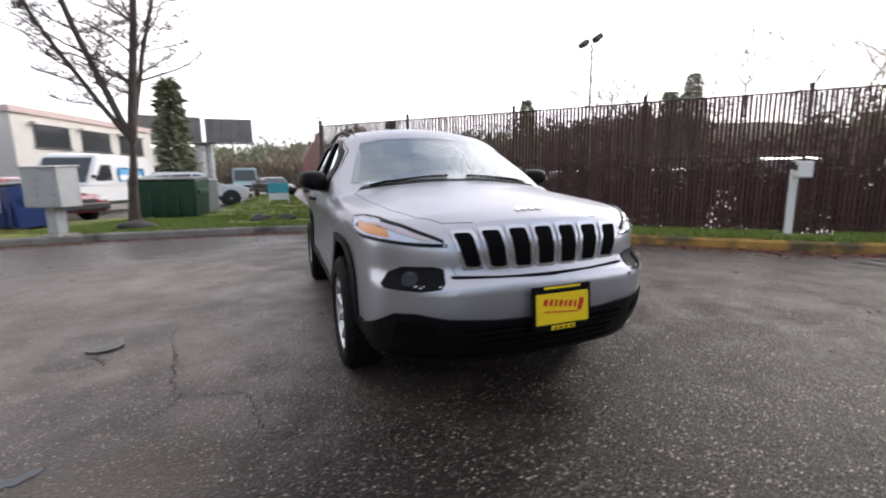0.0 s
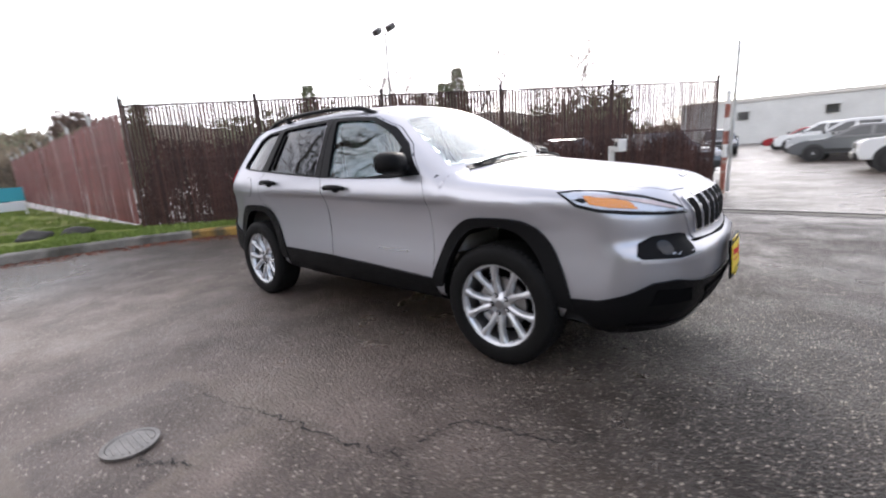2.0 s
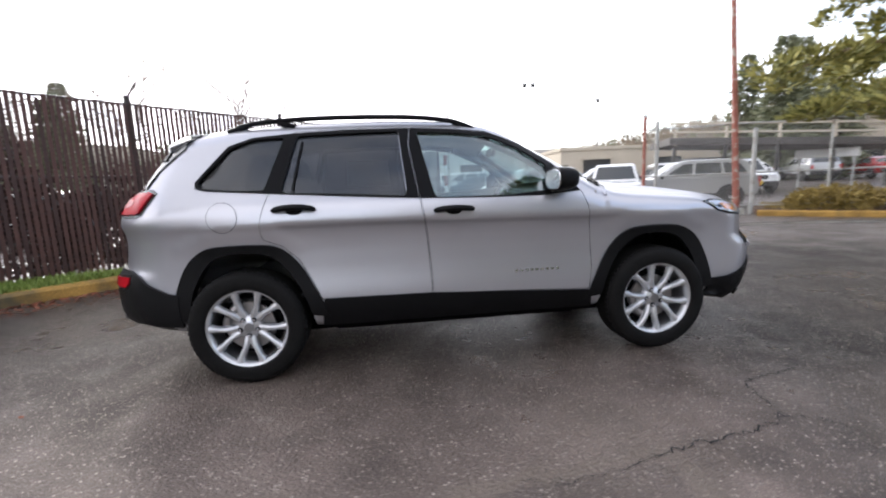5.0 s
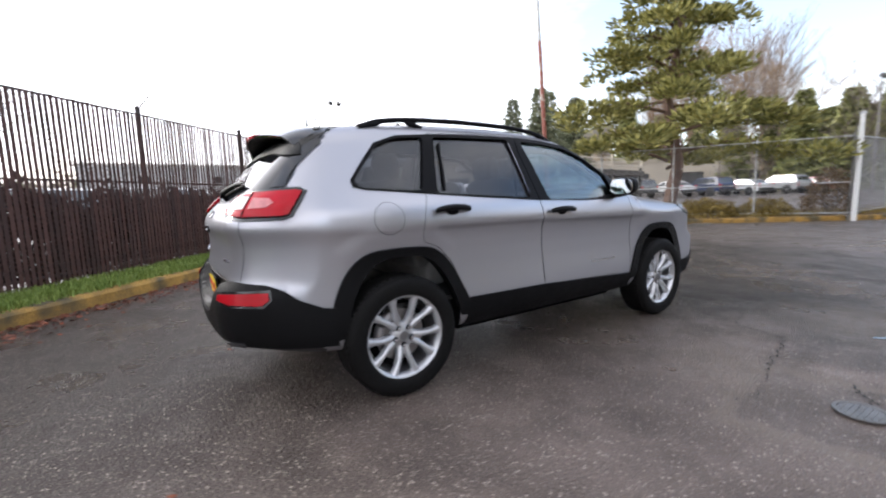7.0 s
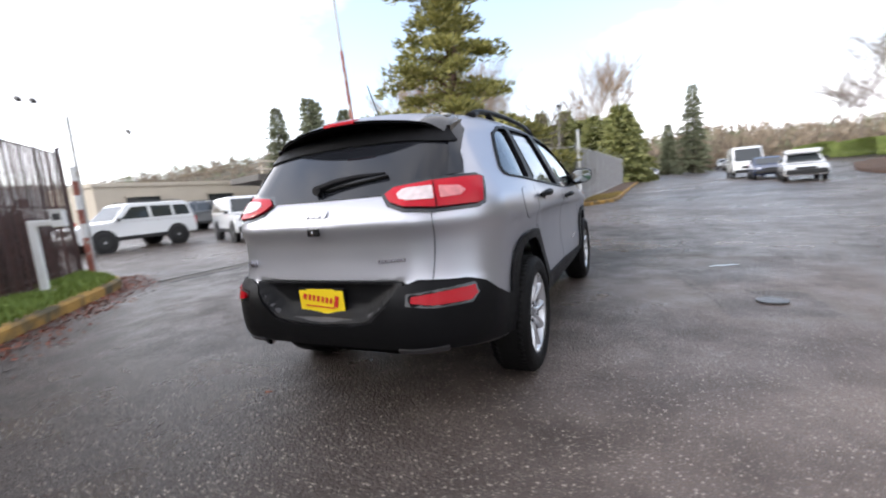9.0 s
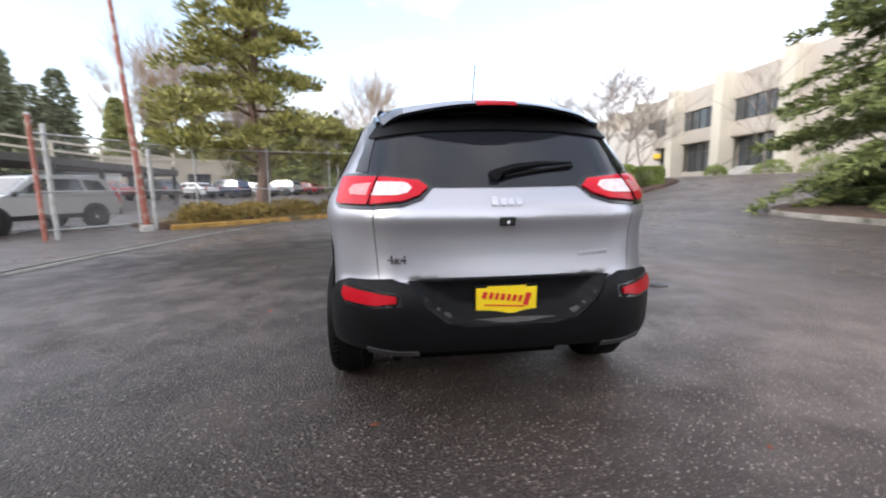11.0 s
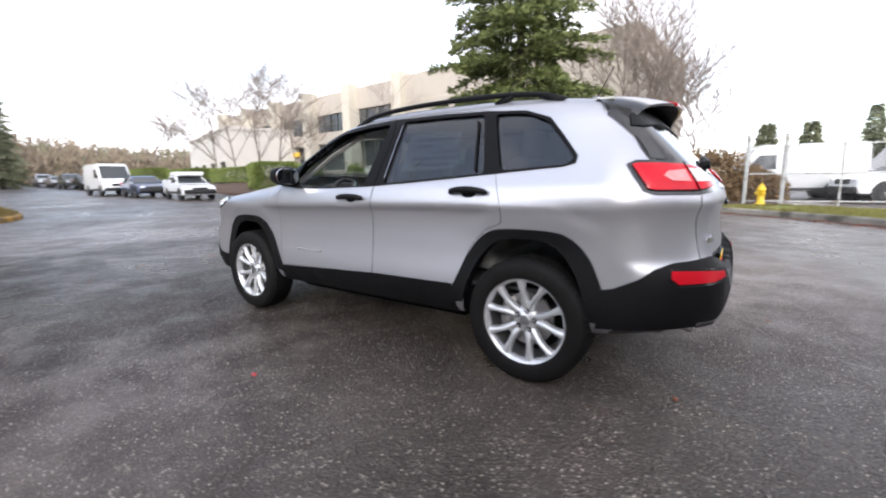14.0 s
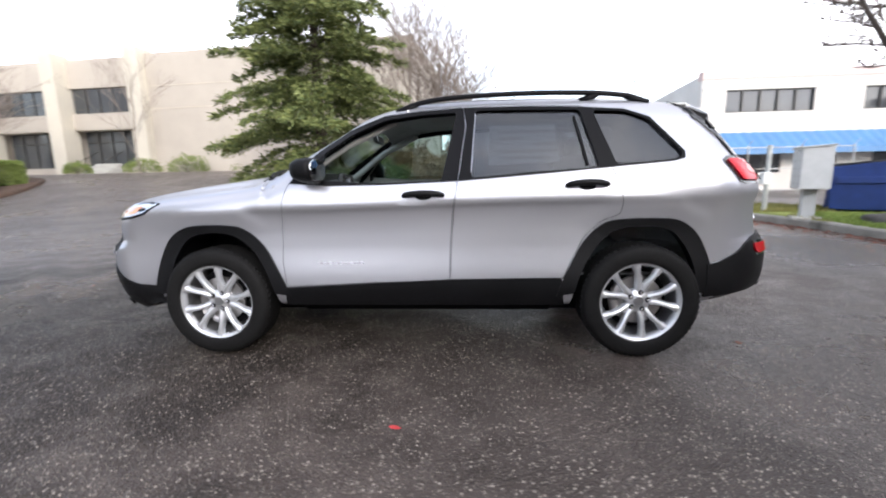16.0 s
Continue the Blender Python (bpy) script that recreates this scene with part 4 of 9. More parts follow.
# ---- the slatted fence ----
def fence_line(name, a, b, height, base, pitch, width, mat, label, post_every=2.6, posts="dark_post", post_top=0.2, ragged=0.06, seed=1, rails=(0.12, 1.35), lift=0.05, weave=False):
    t = thing(name, label, "fence", (a.x, a.y, base), math.degrees(math.atan2(b.y - a.y, b.x - a.x)))
    length = (b - a).length
    rng = random.Random(seed)
    n = int(length / pitch)
    shapes = []
    for k in range(6):
        h = height - k * ragged / 3
        me = mesh_of(box(bmesh.new(), (width, 0.004, h), (0, 0, h / 2 + lift), bevel=0.001, seg=1), M[mat], name="slat")
        shapes.append(me)
    for i in range(n):
        ob = new("slat", shapes[rng.randrange(6)])
        ob.parent = t
        ob.matrix_basis = pose((i + 0.5) * pitch, rng.uniform(-0.004, 0.004), 0, rng.uniform(-0.1, 0.1), rng.uniform(-0.12, 0.12), rng.uniform(-8, 8))
    if weave:
        verts, faces = [], []
        for i in range(n):
            for j in range(int(height / 0.062)):
                x0, z0 = i * pitch, lift + 0.03 + 0.062 * j + (0.031 if i % 2 else 0) + rng.uniform(-0.006, 0.006)
                k = len(verts)
                verts += [(x0 - 0.018, 0.012, z0), (x0 + 0.018, 0.012, z0 + 0.008), (x0 + 0.018, 0.012, z0 + 0.020), (x0 - 0.018, 0.012, z0 + 0.012)]
                faces.append((k, k + 1, k + 2, k + 3))
        tagged(raw("woven_wire", verts, faces, M[mat], t), kind="stuff")
    for k, z in enumerate((*rails, height - 0.10)):
        part("rail", rod(bmesh.new(), (0, 0.03, z), (length, 0.03, z), 0.017, seg=8), M[posts], t)
    m = max(1, round(length / post_every))
    for i in range(m + 1):
        bm = rod(bmesh.new(), (length * i / m, 0.06, -0.2), (length * i / m, 0.06, height + post_top), 0.038, seg=12)
        bmesh.ops.create_uvsphere(bm, u_segments=10, v_segments=6, radius=0.044, matrix=Matrix.Translation((length * i / m, 0.06, height + post_top)))
        post = part("post", bm, M[posts], t)
        arm = rod(bmesh.new(), (length * i / m, 0.06, height + post_top - 0.02), (length * i / m + 0.10, -0.10, height + post_top + 0.22), 0.012, seg=6)
        part("wire_arm", arm, M[posts], post)
    return t


fence_line("slatted_fence", FENCE_A, FENCE_B, 2.52, 0.16, 0.070, 0.049, "slat", "tall chain-link fence with dark brown privacy slats", 2.55, post_top=0.0, ragged=0.03, lift=-0.08, weave=True)
out = Vector((-(FENCE_B - FENCE_A).y, (FENCE_B - FENCE_A).x, 0)).normalized()
for i in range(9):
    p = FENCE_A + (FENCE_B - FENCE_A) * ((i + 0.5) / 9) + out * 0.75
    shrub("brush", (p.x, p.y, 0.12), (2.1, 0.8, 1.75 if i < 3 else 1.30), 4200, 130 + i, "low dark brown brush behind a slatted fence", "brush_dark", 0.10, turn=47)
fence_line("slatted_fence", Vector((-33.0, 0.6, 0)), Vector((-7.95, -0.12, 0)), 2.35, 0.16, 0.105, 0.10, "slat_red", "tall fence with weathered oxide-red slats", 3.0, "galv", seed=4)


# ---- fences, posts and poles ----
def chain_link(name, rows, height, label, rails=(), wire=0.004, pitch=0.075, posts=2.8, post_mat="galv", slats=None):
    """A chain-link fence along a path: posts, top rail and a woven wire net."""
    t = thing(name, label, "fence")
    rng = random.Random(len(rows))
    verts, faces = [], []
    for (x0, y0), (x1, y1) in zip(rows, rows[1:]):
        a, b = Vector((x0, y0, ground_z(x0, y0) + 0.12)), Vector((x1, y1, ground_z(x1, y1) + 0.12))
        length = (b - a).length
        d = (b - a) / length
        up = Vector((0, 0, 1))
        n = max(1, round(length / posts))
        for i in range(n + (1 if (x1, y1) == rows[-1] else 0)):
            p = a + d * length * i / n
            bm = rod(bmesh.new(), p - up * 0.2, p + up * (height + 0.03), 0.03, seg=10)
            bmesh.ops.create_uvsphere(bm, u_segments=8, v_segments=5, radius=0.036, matrix=Matrix.Translation(p + up * (height + 0.03)))
            post = part("post", bm, M[post_mat], t)
            part("wire_arm", rod(bmesh.new(), p + up * (height + 0.02), p + up * (height + 0.26) + d.cross(up) * 0.18, 0.010, seg=6), M[post_mat], post)
        for h in (height - 0.03, *rails):
            part("rail", rod(bmesh.new(), a + up * h, b + up * h, 0.02, seg=8), M[post_mat], t)
        m = int(length / pitch)
        s = d.cross(up)
        for i in range(-int(height / pitch), m):
            for sign in (1, -1):
                u0 = i * pitch if sign > 0 else i * pitch + height
                u1 = u0 + sign * height
                h0, h1 = 0.0, height - 0.03
                if sign > 0:
                    if u0 < 0:
                        h0, u0 = -u0, 0
                    if u1 > length:
                        h1, u1 = h1 - (u1 - length), length
                else:
                    if u0 > length:
                        h0, u0 = u0 - length, length
                    if u1 < 0:
                        h1, u1 = h1 + u1, 0
                if h1 - h0 < 0.02:
                    continue
                p, q = a + d * u0 + up * h0, a + d * u1 + up * h1
                k = len(verts)
                w = s * wire
                e = Vector((0, 0, wire))
                verts += [p + w, p - w * 0.5 + e, p - w * 0.5 - e, q + w, q - w * 0.5 + e, q - w * 0.5 - e]
                faces += [(k, k + 1, k + 4, k + 3), (k + 1, k + 2, k + 5, k + 4), (k + 2, k, k + 3, k + 5)]
    tagged(raw("wire_net", verts, faces, M["wire"], t, "woven galvanised wire"), kind="stuff")
    return t


chain_link("chain_link_fence", [(7.2, 8.8), (9.3, 7.75), (11.6, 7.1), (15.0, 0.85)], 2.45, "galvanised chain-link fence with a top rail", (0.12, 1.05), 0.0045, 0.11)
chain_link("chain_link_fence", [(15.0, 0.85), (22, 0.55), (34, 0.2), (52, -0.4)], 2.45, "long galvanised chain-link fence beside a street", (0.12,), 0.0065, 0.11, 3.0)
chain_link("chain_link_fence", [(-2.3, -14.6), (-9.5, -15.2), (-16, -15.6)], 1.9, "low galvanised fence and gate before parked vans", (0.12, 1.0), 0.003, 0.13, 2.4)

white_post = thing("gate_post", "thick white-painted steel gate post", "post", (15.0, 0.72, 0.05))
part("shaft", rod(bmesh.new(), (0, 0, -0.1), (0, 0, 3.15), 0.065, seg=18), M["white_paint"], white_post)
part("cap", lathe(bmesh.new(), [(0.095, 3.13), (0.095, 3.17), (0.05, 3.21), (0.001, 3.22)], 18), M["galv"], white_post)
for i, (x, y, h, r, mat, lab) in enumerate(((7.15, 8.75, 2.95, 0.05, "red_post", "rust-red painted steel gate post"), (7.55, 8.75, 2.75, 0.055, "galv", "plain galvanised steel gate post"), (9.7, 7.55, 2.35, 0.055, "galv", "plain galvanised steel fence post"))):
    p = thing("gate_post", lab, "post", (x, y, 0))
    part("shaft", rod(bmesh.new(), (0, 0, -0.1), (0, 0, h), r, seg=14), M[mat], p)
    part("cap", lathe(bmesh.new(), [(r + 0.008, h - 0.02), (r + 0.008, h + 0.02), (0.001, h + 0.05)], 14), M["galv"], p)

pole = thing("tall_pole", "tall slender rust-red steel pole leaning slightly", "pole", (9.25, 7.55, 0.05))
part("shaft", rod(bmesh.new(), (0, 0, -0.1), (-0.40, 0.10, 6.2), 0.085, 0.06, 14), M["red_post"], pole)
part("upper_shaft", rod(bmesh.new(), (-0.40, 0.10, 6.2), (-0.66, 0.16, 11.0), 0.05, 0.035, 12), M["galv"], pole)
part("foot", lathe(bmesh.new(), [(0.20, -0.05), (0.20, 0.10), (0.16, 0.14), (0.001, 0.14)], 18), M["concrete"], pole)


def striped_post(x, y):
    t = thing("marker_post", "red and white banded post at a fence end", "post", (x, y, 0.05))
    for i in range(8):
        part("band", rod(bmesh.new(), (0, 0, 0.30 * i - 0.1), (0, 0, 0.30 * (i + 1) - 0.1), 0.055 + 0.0006 * (i % 2), seg=14), M["red_post"] if i % 2 == 0 or i < 2 else M["white_paint"], t)
    part("pole", rod(bmesh.new(), (0.10, 0.06, 0), (0.12, 0.06, 3.35), 0.035, seg=10), M["galv"], t)


striped_post(1.18, 9.28)


def card_reader():
    t = thing("gate_keypad", "white goose-neck steel gate keypad post", "keypad", (-0.62, 6.85, 0.14), -40)
    bm = bmesh.new()
    box(bm, (0.10, 0.10, 1.12), (0, 0, 0.56), bevel=0.015)
    part("post", bm, M["white_paint"], t)
    part("arm", box(bmesh.new(), (0.34, 0.09, 0.09), (0.14, 0, 1.07), bevel=0.015), M["white_paint"], t)
    bx = part("reader_box", box(bmesh.new(), (0.16, 0.20, 0.26), (0.33, 0, 1.12), bevel=0.02), M["white_paint"], t)
    part("screen", box(bmesh.new(), (0.10, 0.008, 0.10), (0.33, -0.102, 1.15), bevel=0.004), M["grey_dark"], bx)
    part("hood", box(bmesh.new(), (0.18, 0.05, 0.012), (0.33, -0.12, 1.255), bevel=0.004), M["white_paint"], bx)
    part("foot", box(bmesh.new(), (0.24, 0.24, 0.04), (0, 0, 0.02), bevel=0.008), M["concrete"], t)


card_reader()


def light_pole(x, y, h, n, label, spread=0.9):
    t = thing("flood_light_pole", label, "pole", (x, y, ground_z(x, y)))
    part("shaft", rod(bmesh.new(), (0, 0, 0), (0, 0, h), 0.10, 0.05, 10), M["sign_back"], t)
    for i in range(n):
        k = (i - (n - 1) / 2) * spread
        arm = part("arm", rod(bmesh.new(), (0, 0, h - 0.1), (k, 0, h + 0.05), 0.03, seg=6), M["galv"], t)
        part("lamp_head", box(bmesh.new(), (0.42, 0.5, 0.30), (k, -0.1, h + 0.15), (35, 0, 0), 0.05), M["frame_dark"], arm)


light_pole(-15.9, 15.1, 8.2, 2, "slender pole with two flood lights", 1.1)
light_pole(14.0, 41.0, 10.2, 2, "tall thin lot light pole", 0.9)
light_pole(24.0, 46.0, 9.2, 1, "tall thin lot light pole")
light_pole(44.0, 6.0, 8.6, 1, "distant street light pole")


# ---- on the lawn: letter boxes, bins, sign ----
def letter_boxes():
    t = thing("mail_cluster", "grey cluster mail box on a pedestal", "mailbox", (-7.0, -5.55, 0.13), -25)
    part("pedestal", box(bmesh.new(), (0.22, 0.24, 0.62), (0, 0, 0.30), bevel=0.015), M["grey_box"], t)
    cab = part("cabinet", box(bmesh.new(), (0.48, 0.78, 0.80), (0, 0, 1.0), bevel=0.015), M["grey_box"], t)
    for r in range(5):
        for c in range(2):
            d = part("door", box(bmesh.new(), (0.012, 0.345, 0.138), (0.243, -0.18 + 0.36 * c, 0.70 + 0.150 * r), bevel=0.004, seg=1), M["grey_box"], cab)
            part("lock", lathe(bmesh.new(), [(0.012, 0), (0.012, 0.006), (0.001, 0.007)], 10, pose(0.249, -0.08 + 0.36 * c, 0.70 + 0.150 * r, 0, 90, 0)), M["grey_dark"], d)
    part("mail_slot", box(bmesh.new(), (0.014, 0.28, 0.014), (0.2435, 0.18, 1.34), bevel=0.002, seg=1), M["grey_dark"], cab)
    part("roof", box(bmesh.new(), (0.54, 0.84, 0.03), (0, 0, 1.415), (0, 4, 0), 0.008), M["grey_box"], t)
    part("foot", box(bmesh.new(), (0.5, 0.5, 0.05), (0, 0, 0.02), bevel=0.01), M["concrete"], t)


letter_boxes()
for x, y, h in ((-7.15, -7.05, 1.55),):
    t = thing("parking_post", "grey post with a small box", "post", (x, y, 0.12))
    part("shaft", rod(bmesh.new(), (0, 0, 0), (0, 0, h), 0.05, seg=12), M["galv"], t)
    part("box", box(bmesh.new(), (0.14, 0.2, 0.28), (0.06, 0, 0.80), bevel=0.02), M["white_paint"], t)


def dumpster(at, turn, size, mat, label, paper=False):
    t = thing("dumpster", label, "dumpster", at, turn)
    l, w, h = size
    bm = bmesh.new()
    lo = [bm.verts.new((x * l / 2 * 0.94, y * w / 2 * 0.86, 0.12)) for x, y in ((-1, -1), (1, -1), (1, 1), (-1, 1))]
    hi = [bm.verts.new((x * l / 2, y * w / 2, h * (0.95 if y > 0 else 0.85))) for x, y in ((-1, -1), (1, -1), (1, 1), (-1, 1))]
    bm.faces.new(lo[::-1])
    bm.faces.new(hi)
    for i in range(4):
        bm.faces.new((lo[i], lo[(i + 1) % 4], hi[(i + 1) % 4], hi[i]))
    bmesh.ops.bevel(bm, geom=bm.edges[:], offset=0.02, segments=1, affect="EDGES")
    body_ = part("bin", bm, M[mat], t)
    for i in range(5):
        part("rib", box(bmesh.new(), (0.05, 0.05, h * 0.68), (-l / 2 + l * (i + 0.5) / 5, -w / 2 * 0.94, h * 0.46), (-4, 0, 0), 0.008, 1), M[mat], body_)
    for s in (-1, 1):
        part("lid", box(bmesh.new(), (l * 0.485, w * 1.02, 0.04), (s * l / 4, 0, h * 0.92), (4.5, 0, 0), 0.012, 1), M["frame_dark"], t, "dark plastic lid")
        part("fork_sleeve", box(bmesh.new(), (0.08, w * 0.7, 0.14), (s * l * 0.49, 0, h * 0.62), bevel=0.01), M[mat], t)
        for q in (-1, 1):
            part("castor", rod(bmesh.new(), (s * l * 0.36 - 0.03, q * w * 0.3, 0.07), (s * l * 0.36 + 0.03, q * w * 0.3, 0.07), 0.07, seg=12), M["frame_dark"], t)
    if paper:
        part("notice", box(bmesh.new(), (0.30, 0.008, 0.44), (0.1, -w / 2 * 0.985, h * 0.56), (-4, 0, 0)), M["paper"], t, "white notice")


dumpster((-10.7, -4.2, 0.10), 80, (1.75, 1.2, 1.32), "green_bin", "dark green steel dumpster at the edge of a lawn")
dumpster((-9.2, -7.0, 0.08), 48, (1.5, 1.1, 1.25), "blue_bin", "blue steel dumpster with a white notice", True)
dumpster((-10.4, -8.5, 0.05), 48, (1.5, 1.1, 1.25), "blue_bin", "dark blue steel dumpster by a lawn")
t = thing("lawn_sign", "teal and white sign board on a lawn", "sign", (-17.5, -1.25, 0.15), 90)
part("board", box(bmesh.new(), (0.9, 0.04, 0.45), (0, 0, 0.72), bevel=0.01), M["teal"], t)
part("lower_board", box(bmesh.new(), (0.8, 0.035, 0.30), (0, 0, 0.32), bevel=0.01), M["paper"], t)
for s in (-1, 1):
    part("stake", box(bmesh.new(), (0.05, 0.05, 0.95), (s * 0.42, 0.035, 0.45), bevel=0.006), M["white_paint"], t)
for i, (x, y, h) in enumerate(((-13.0, -3.45, 1.16),)):
    t = thing("utility_box", "pale grey utility cabinet beside a dumpster", "cabinet", (x, y, 0.1), 10)
    part("case", box(bmesh.new(), (0.42, 0.42, h), (0, 0, h / 2), bevel=0.03), M["grey_box"], t)
    part("lid", box(bmesh.new(), (0.46, 0.46, 0.05), (0, 0, h), bevel=0.015), M["white_paint"], t)


def hydrant():
    t = thing("fire_hydrant", "yellow cast-iron fire hydrant on a grass verge", "hydrant", (-2.75, -14.3, 0.13))
    part("barrel", lathe(bmesh.new(), [(0.15, 0), (0.15, 0.05), (0.10, 0.07), (0.10, 0.45), (0.13, 0.47), (0.13, 0.50), (0.11, 0.52), (0.09, 0.60), (0.03, 0.66), (0.03, 0.70), (0.001, 0.70)], 18), M["hydrant"], t, smooth=True)
    for a in (0, 120, 240):
        d = Vector((math.cos(radians(a)), math.sin(radians(a)), 0))
        part("outlet", rod(bmesh.new(), Vector((0, 0, 0.38)) + d * 0.08, Vector((0, 0, 0.38)) + d * 0.17, 0.055, 0.05, 12), M["hydrant"], t)


hydrant()
for x, y in ((-2.3, -14.5), (-3.3, -14.75)):
    t = thing("gate_post", "grey steel gate post by a hydrant", "post", (x, y, 0.1))
    part("shaft", rod(bmesh.new(), (0, 0, 0), (0, 0, 2.25), 0.06, seg=12), M["galv"], t)
    part("cap", lathe(bmesh.new(), [(0.07, 2.23), (0.07, 2.27), (0.001, 2.30)], 12), M["galv"], t)
t = thing("service_post", "short grey service post by a bush", "post", (-0.3, -14.2, 0.12))
part("shaft", box(bmesh.new(), (0.16, 0.12, 0.75), (0, 0, 0.37), bevel=0.03), M["grey_box"], t)


# ---- vehicles in the yards ----
V = {
    "white": material("white_car_paint", (0.74, 0.75, 0.75), 0.25, coat=0.8),
    "silver": material("silver_car_paint", (0.42, 0.43, 0.44), 0.3, metal=0.4, coat=0.8),
    "black": material("black_car_paint", (0.012, 0.012, 0.014), 0.2, coat=0.8),
    "blue": material("dark_blue_car_paint", (0.015, 0.03, 0.09), 0.22, coat=0.8),
    "red": material("red_car_paint", (0.30, 0.015, 0.02), 0.25, coat=0.8),
    "grey": material("grey_car_paint", (0.10, 0.105, 0.11), 0.25, coat=0.8),
    "tealv": material("pale_teal_van_paint", (0.25, 0.36, 0.38), 0.35, coat=0.5),
    "trim": material("vehicle_black_trim", (0.02, 0.02, 0.02), 0.5),
    "glass": material("vehicle_glass", (0.03, 0.036, 0.04), 0.05, spec=0.8),
    "lamp": material("vehicle_clear_lamp", (0.7, 0.7, 0.72), 0.2),
    "tail": material("vehicle_red_lamp", (0.5, 0.02, 0.02), 0.2),
    "amber": material("yellow_tag", (0.8, 0.6, 0.03), 0.5),
    "rim": material("vehicle_wheel_rim", (0.45, 0.45, 0.46), 0.35, metal=0.5),
    "tyre": material("vehicle_tyre", (0.02, 0.02, 0.02), 0.8),
    "sky_blue": material("blue_van_panel", (0.10, 0.36, 0.62), 0.5),
}
# side profiles: body outline, cabin outline, windows, width, wheel radius and axles
KINDS = {
    "boxy": dict(l=4.4, w=1.74, body=[(-2.15, 0.42), (-2.18, 0.60), (-2.15, 1.02), (0.95, 1.06), (1.95, 0.98), (2.12, 0.90), (2.18, 0.55), (2.1, 0.36)], cab=[(-2.13, 1.00), (-2.02, 1.62), (-1.85, 1.70), (0.25, 1.70), (0.42, 1.64), (1.0, 1.04)], win=[[(-1.95, 1.14), (-1.88, 1.54), (-1.30, 1.55), (-1.30, 1.13)], [(-1.20, 1.13), (-1.20, 1.55), (-0.42, 1.56), (-0.42, 1.12)], [(-0.30, 1.12), (-0.30, 1.56), (0.26, 1.55), (0.72, 1.12)]], r=0.36, ax=(1.36, -1.30)),
    "suv": dict(l=4.6, w=1.86, body=[(-2.2, 0.40), (-2.28, 0.65), (-2.22, 1.05), (0.9, 1.08), (1.9, 1.0), (2.2, 0.85), (2.27, 0.55), (2.15, 0.35)], cab=[(-2.18, 1.02), (-1.95, 1.55), (-1.6, 1.68), (0.0, 1.68), (0.25, 1.62), (1.05, 1.05)], win=[[(-1.85, 1.18), (-1.68, 1.50), (-1.15, 1.55), (-1.2, 1.16)], [(-1.10, 1.15), (-1.05, 1.55), (-0.30, 1.56), (-0.25, 1.13)], [(-0.15, 1.13), (-0.20, 1.56), (0.10, 1.54), (0.75, 1.13)]], r=0.36, ax=(1.38, -1.36)),
    "sedan": dict(l=4.6, w=1.78, body=[(-2.2, 0.36), (-2.28, 0.60), (-2.25, 0.92), (-1.2, 0.98), (0.85, 0.95), (1.9, 0.82), (2.25, 0.68), (2.28, 0.45), (2.15, 0.28)], cab=[(-1.85, 0.90), (-1.25, 1.32), (-0.9, 1.42), (0.0, 1.43), (0.2, 1.38), (1.05, 0.90)], win=[[(-1.35, 1.02), (-1.05, 1.30), (-0.42, 1.34), (-0.40, 1.0)], [(-0.30, 1.0), (-0.30, 1.34), (0.06, 1.32), (0.66, 1.0)]], r=0.32, ax=(1.38, -1.36)),
    "van": dict(l=5.4, w=2.0, body=[(-2.7, 0.42), (-2.72, 0.9), (-2.70, 1.15), (1.7, 1.15), (2.4, 1.05), (2.66, 0.85), (2.7, 0.5), (2.55, 0.38)], cab=[(-2.69, 1.10), (-2.64, 2.20), (-2.5, 2.34), (0.95, 2.34), (1.2, 2.26), (2.0, 1.10)], win=[[(0.45, 1.30), (0.45, 1.90), (1.05, 1.90), (1.55, 1.28)]], r=0.36, ax=(1.75, -1.65)),
}


def wheel_of(t, x, y, r, s):
    m = Matrix.Translation((x, y, r)) @ Matrix.Rotation(radians(-90 * s), 4, "X")
    w = part("wheel", lathe(bmesh.new(), [(r * 0.62, -0.10), (r * 0.9, -0.11), (r, -0.07), (r, 0.07), (r * 0.9, 0.11), (r * 0.62, 0.10)], 24, m), V["tyre"], t, smooth=True)
    part("rim", lathe(bmesh.new(), [(r * 0.64, 0.10), (r * 0.58, 0.07), (r * 0.30, 0.08), (r * 0.12, 0.10), (0.001, 0.10)], 20, m), V["rim"], w)


